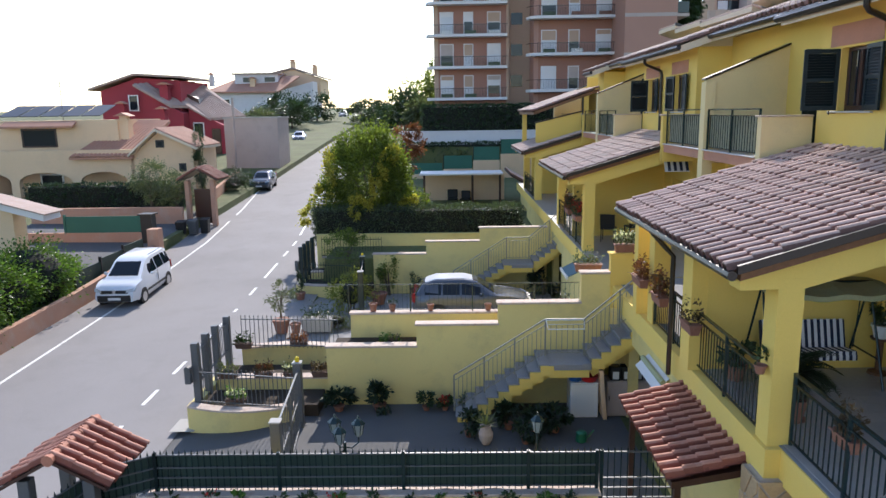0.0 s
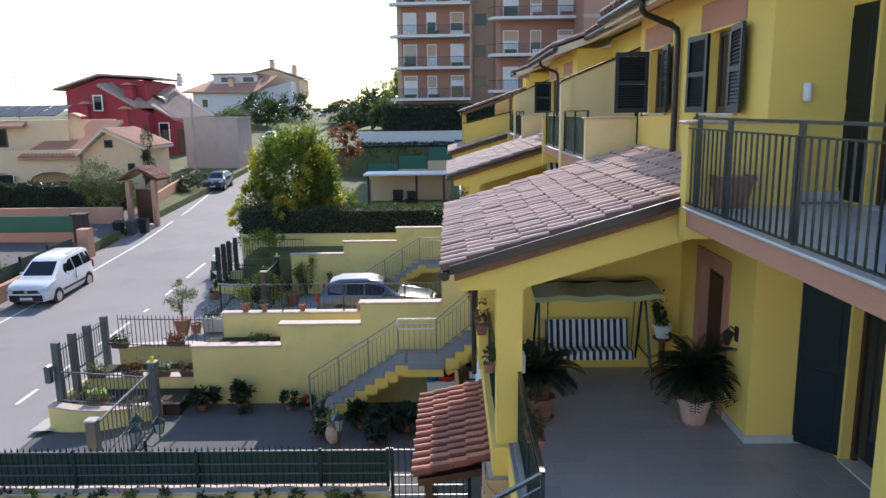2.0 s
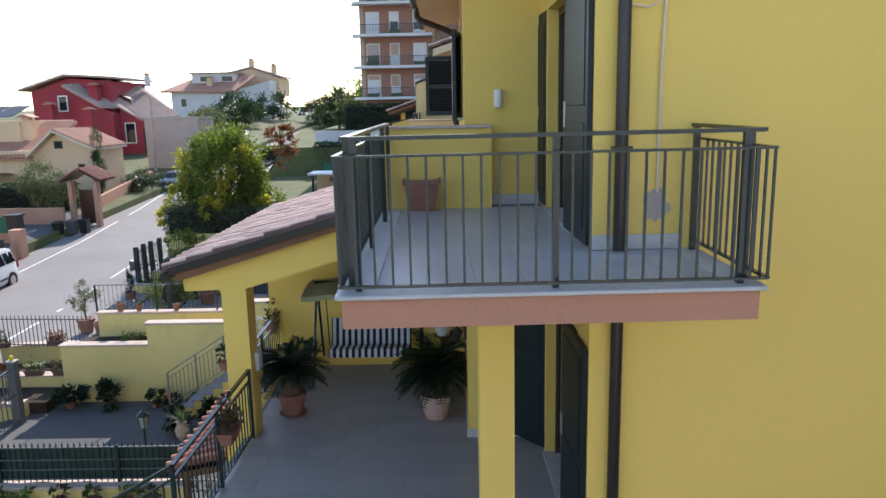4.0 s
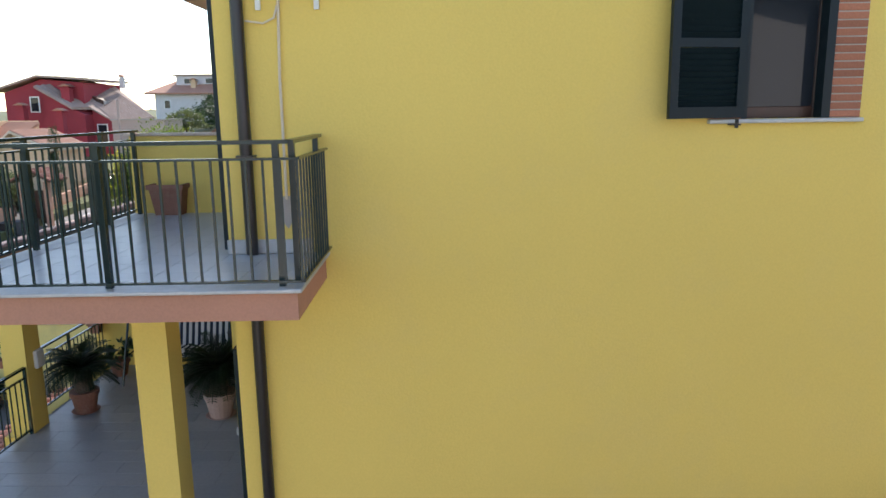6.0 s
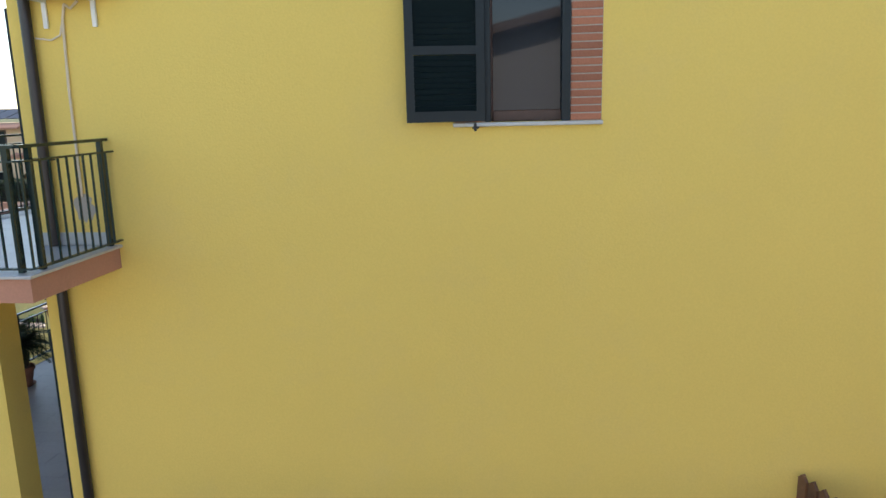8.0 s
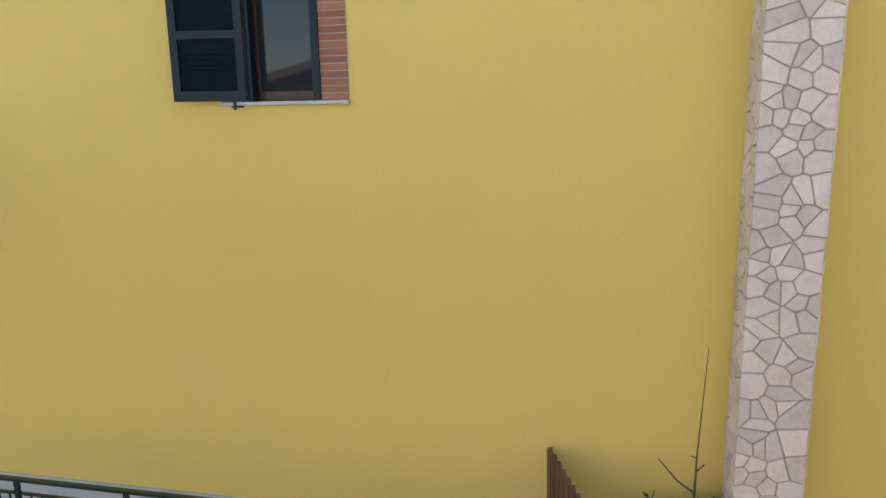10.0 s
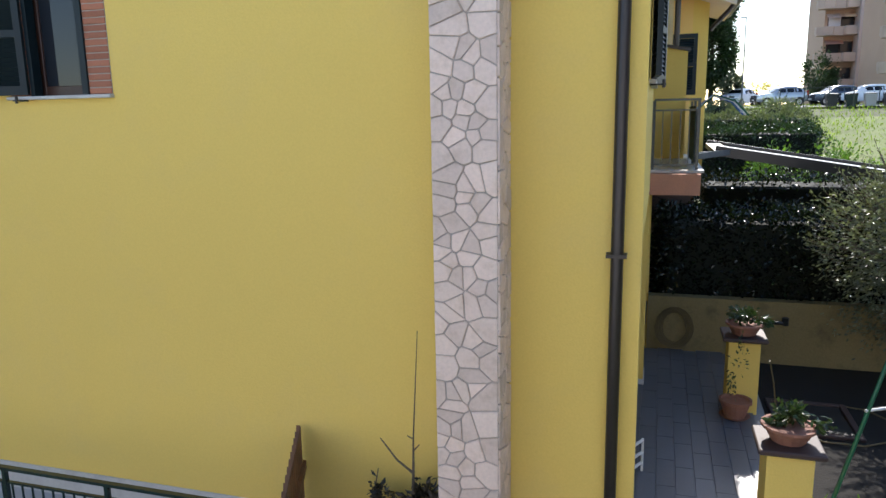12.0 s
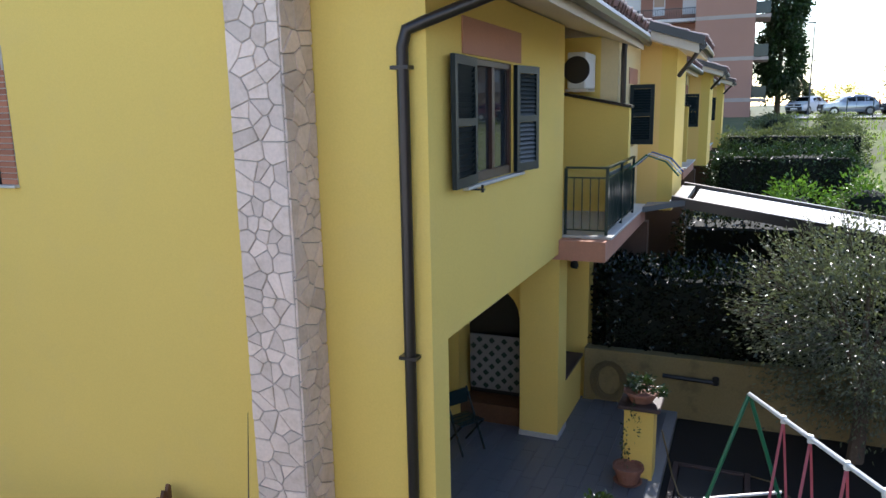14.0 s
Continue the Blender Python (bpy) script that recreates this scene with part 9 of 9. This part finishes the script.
bw = thing("garden_bench_wall", pose(17.95, 9.96, 2.44), "low yellow wall with a dark stone top on the patio", "bench")
part("body", Geo().box(0, 0.62, 0, 1.2, 0, 0.78), YELLOW, bw)
part("top", Geo().box(-0.02, 0.66, -0.02, 1.2, 0.782, 0.83, 0.01), CAP, bw)
solo("porch_pier", Geo().box(18.1, 18.62, 11.43, 11.8, 2.3, 5.2), YELLOW, "yellow pier under the back balcony", "pier")
wl2 = thing("wall_lantern", pose(18.4, 11.42, 4.65), "small dark lantern on the yellow pier", "wall lamp")
part("bracket", Geo().box(-0.03, 0.03, -0.02, 0, 0, 0.14, 0.004).tube([(0, -0.02, 0.1), (0, -0.1, 0.13)], 0.012, 6), BLACK, wl2)
part("lantern", Geo().lathe([(0.05, 0), (0.07, 0.03), (0.06, 0.1), (0.03, 0.12)], 10, at=(0, -0.12, 0.04)), BLACK, wl2)
solo("shade_cloth", Geo().box(19.16, 19.165, 9.78, 12.05, 5.62, 6.4), DARK_SCREEN, "dark green shade panel tied inside the back balcony railing", "shade cloth")
wr = thing("white_rack", pose(18.55, 6.75, 2.462), "folded white plastic rack at the porch opening", "rack")
for z in (0.08, 0.2, 0.34):
    part("bar", Geo().tube([(-0.06, -0.12, z), (0.10, 0.12, z + 0.02)], 0.018, 6), PLASTIC_WHITE, wr)
part("upright", Geo().tube([(-0.06, -0.12, 0), (-0.06, -0.12, 0.36)], 0.016, 6), PLASTIC_WHITE, wr)
part("upright", Geo().tube([(0.1, 0.12, 0), (0.1, 0.12, 0.38)], 0.016, 6), PLASTIC_WHITE, wr)
ac2 = thing("air_conditioner", pose(18.12, 11.96, 7.62), "white outdoor air-conditioner unit on the back wall", "air conditioner")
part("case", Geo().box(0.05, 0.35, -0.4, 0.4, 0, 0.58, 0.02), PLASTIC_WHITE, ac2)
part("fan_grille", Geo().lathe([(0.22, 0), (0.21, 0.012), (0.02, 0.015)], 20), BLACK, ac2, m=pose(0.2, -0.40, 0.3, 90, 0, 0))
part("bracket", Geo().box(0.0, 0.36, -0.3, -0.26, -0.04, -0.002).box(0.0, 0.36, 0.26, 0.3, -0.04, -0.002), WHITE, ac2)
dr = thing("drying_rack", pose(19.25, 11.6, 6.35), "folding drying rack hung over the balcony rail", "drying rack")
for k in range(3):
    part("arm", Geo().tube([(0, -0.3 + 0.4 * k, 0.0), (0.25, -0.3 + 0.4 * k, 0.22), (0.55, -0.3 + 0.4 * k, 0.12), (0.75, -0.3 + 0.4 * k, -0.1)], 0.014, 6), (GREEN_PAINT, PLASTIC_WHITE, BLUE)[k], dr)
part("line", Geo().tube([(0.7, -0.3, -0.05), (0.7, 0.5, -0.05)], 0.008, 5).tube([(0.4, -0.3, 0.15), (0.4, 0.5, 0.15)], 0.008, 5), PLASTIC_WHITE, dr)
tree("tall_conifer", pose(22.9, 68, 6.2), 6, [((0, 0, 5), (1.8, 1.8, 3.0)), ((0.2, 0, 10), (1.6, 1.6, 3.0)), ((0.5, 0, 14), (1.1, 1.1, 3)), ((1.2, 0, 12), (0.9, 0.9, 1.0))], LEAF_DARK, 18000, 0.36, "tall ragged dark conifer beside the flats", 91, 0.25, limbs=5)
for k, (x, y_, r, h, lf) in enumerate(((24.6, 66, 0.9, 1.6, LEAF_OLIVE), (31.5, 110, 3, 2.0, LEAF_YELLOWING), (35.2, 88, 1.6, 3.4, LEAF_DARK), (36.2, 92, 1.5, 2.6, LEAF_DARK))):
    tree("far_tree", pose(x, y_, ground_z(x, y_)), h * 0.5, [((0, 0, h), (r, r, h * 0.7)), ((r * 0.5, 0, h * 0.7), (r * 0.8, r * 0.8, h * 0.5))], lf, 2200, 0.3, "rounded tree beyond the meadow", 700 + k, 0.15, "tree", 4, "trees beyond the meadow")
lp = thing("street_lamp", pose(25.0, 63, 6.4), "tall slim street lamp beyond the meadow", "street lamp")
part("mast", Geo().tube([(0, 0, 0), (0, 0, 7.0)], [0.08, 0.05], 6), IRON_GREY, lp)
part("head", Geo().box(-0.5, 0.1, -0.1, 0.1, 7.0, 7.1, 0.02), IRON_GREY, lp)
solo("car_park", sheet([23.5, 30, 40, 60, 80], [57, 62, 68], lambda x, y_: ground_z(x, y_) + 0.12), CONCRETE, "pale sunlit car park", "car park", kind="structure")
for k, (x, y_, rz, pt) in enumerate(((24.0, 63.5, 60, CAR_WHITE), (25.6, 60.5, 12, CAR_SILVER), (29.6, 60.5, 20, CAR_GREY), (31.5, 60.5, 8, CAR_WHITE), (34.6, 59.5, 5, CAR_RED), (39.5, 60, 5, CAR_SILVER))):
    car("parked_car", pose(x, y_, ground_z(x, y_) + 0.13, 0, 0, rz), "parked car beyond the meadow", pt, HATCH, (0.75, 3.15), 1.7, 0.29)

# ---- houses out of view: the neighbour's behind the viewer, and an added one ----
nb = thing("neighbour_house", pose(0, 0, 0), "cream neighbouring house with white eaves and tiled roof", "house")
# wall and roof east of x = 22 are added, to darken the back garden
part("wall", Geo().box(4.0, 31.0, -18, -7.5, -1.5, 6.6), WHITE_PLASTER, nb)
part("gable", Geo().prism([(4.0, -7.52, 6.6), (31.0, -7.52, 6.6), (17.5, -7.52, 9.6)], (0, -10.4, 0)), WHITE_PLASTER, nb)
g = Geo()
gable_roof(g, 3.2, 31.8, -18.5, -6.8, 6.4, 9.7, 6.4, 17.5, 0.22)
part("roof", g, TILE_FAR, nb)
for x in (7.0, 12.0, 17.0):
    wd = part("window", Geo().box(x - 0.7, x + 0.7, -7.51, -7.44, 4.3, 5.8), WHITE, nb)
    part("pane", Geo().box(x - 0.58, x + 0.58, -7.441, -7.42, 4.42, 5.68), PANE, wd)
chimney(nb, 10.5, -9.5, 8.0, 10.4, 0.8, CREAM_PLASTER)
# unseen house, added so that less sky light reaches the back walls
eb = thing("neighbour_house", pose(0, 0, 0), "unseen plain house added to block sky light from the back garden", "house")
part("wall", Geo().box(31.0, 40.0, -16.0, 11.0, 1.5, 9.0), GREY_PLASTER, eb)
g = Geo()
gable_roof(g, 30.4, 40.6, -16.6, 11.6, 8.9, 11.0, 8.9, 35.5, 0.22)
part("roof", g, TILE_FAR, eb)
for y_ in (-9.0, -2.0, 5.0):
    wd = part("window", Geo().box(30.94, 31.02, y_ - 0.6, y_ + 0.6, 5.6, 7.0), WHITE, eb)
    part("pane", Geo().box(30.92, 30.939, y_ - 0.5, y_ + 0.5, 5.7, 6.9), PANE, wd)
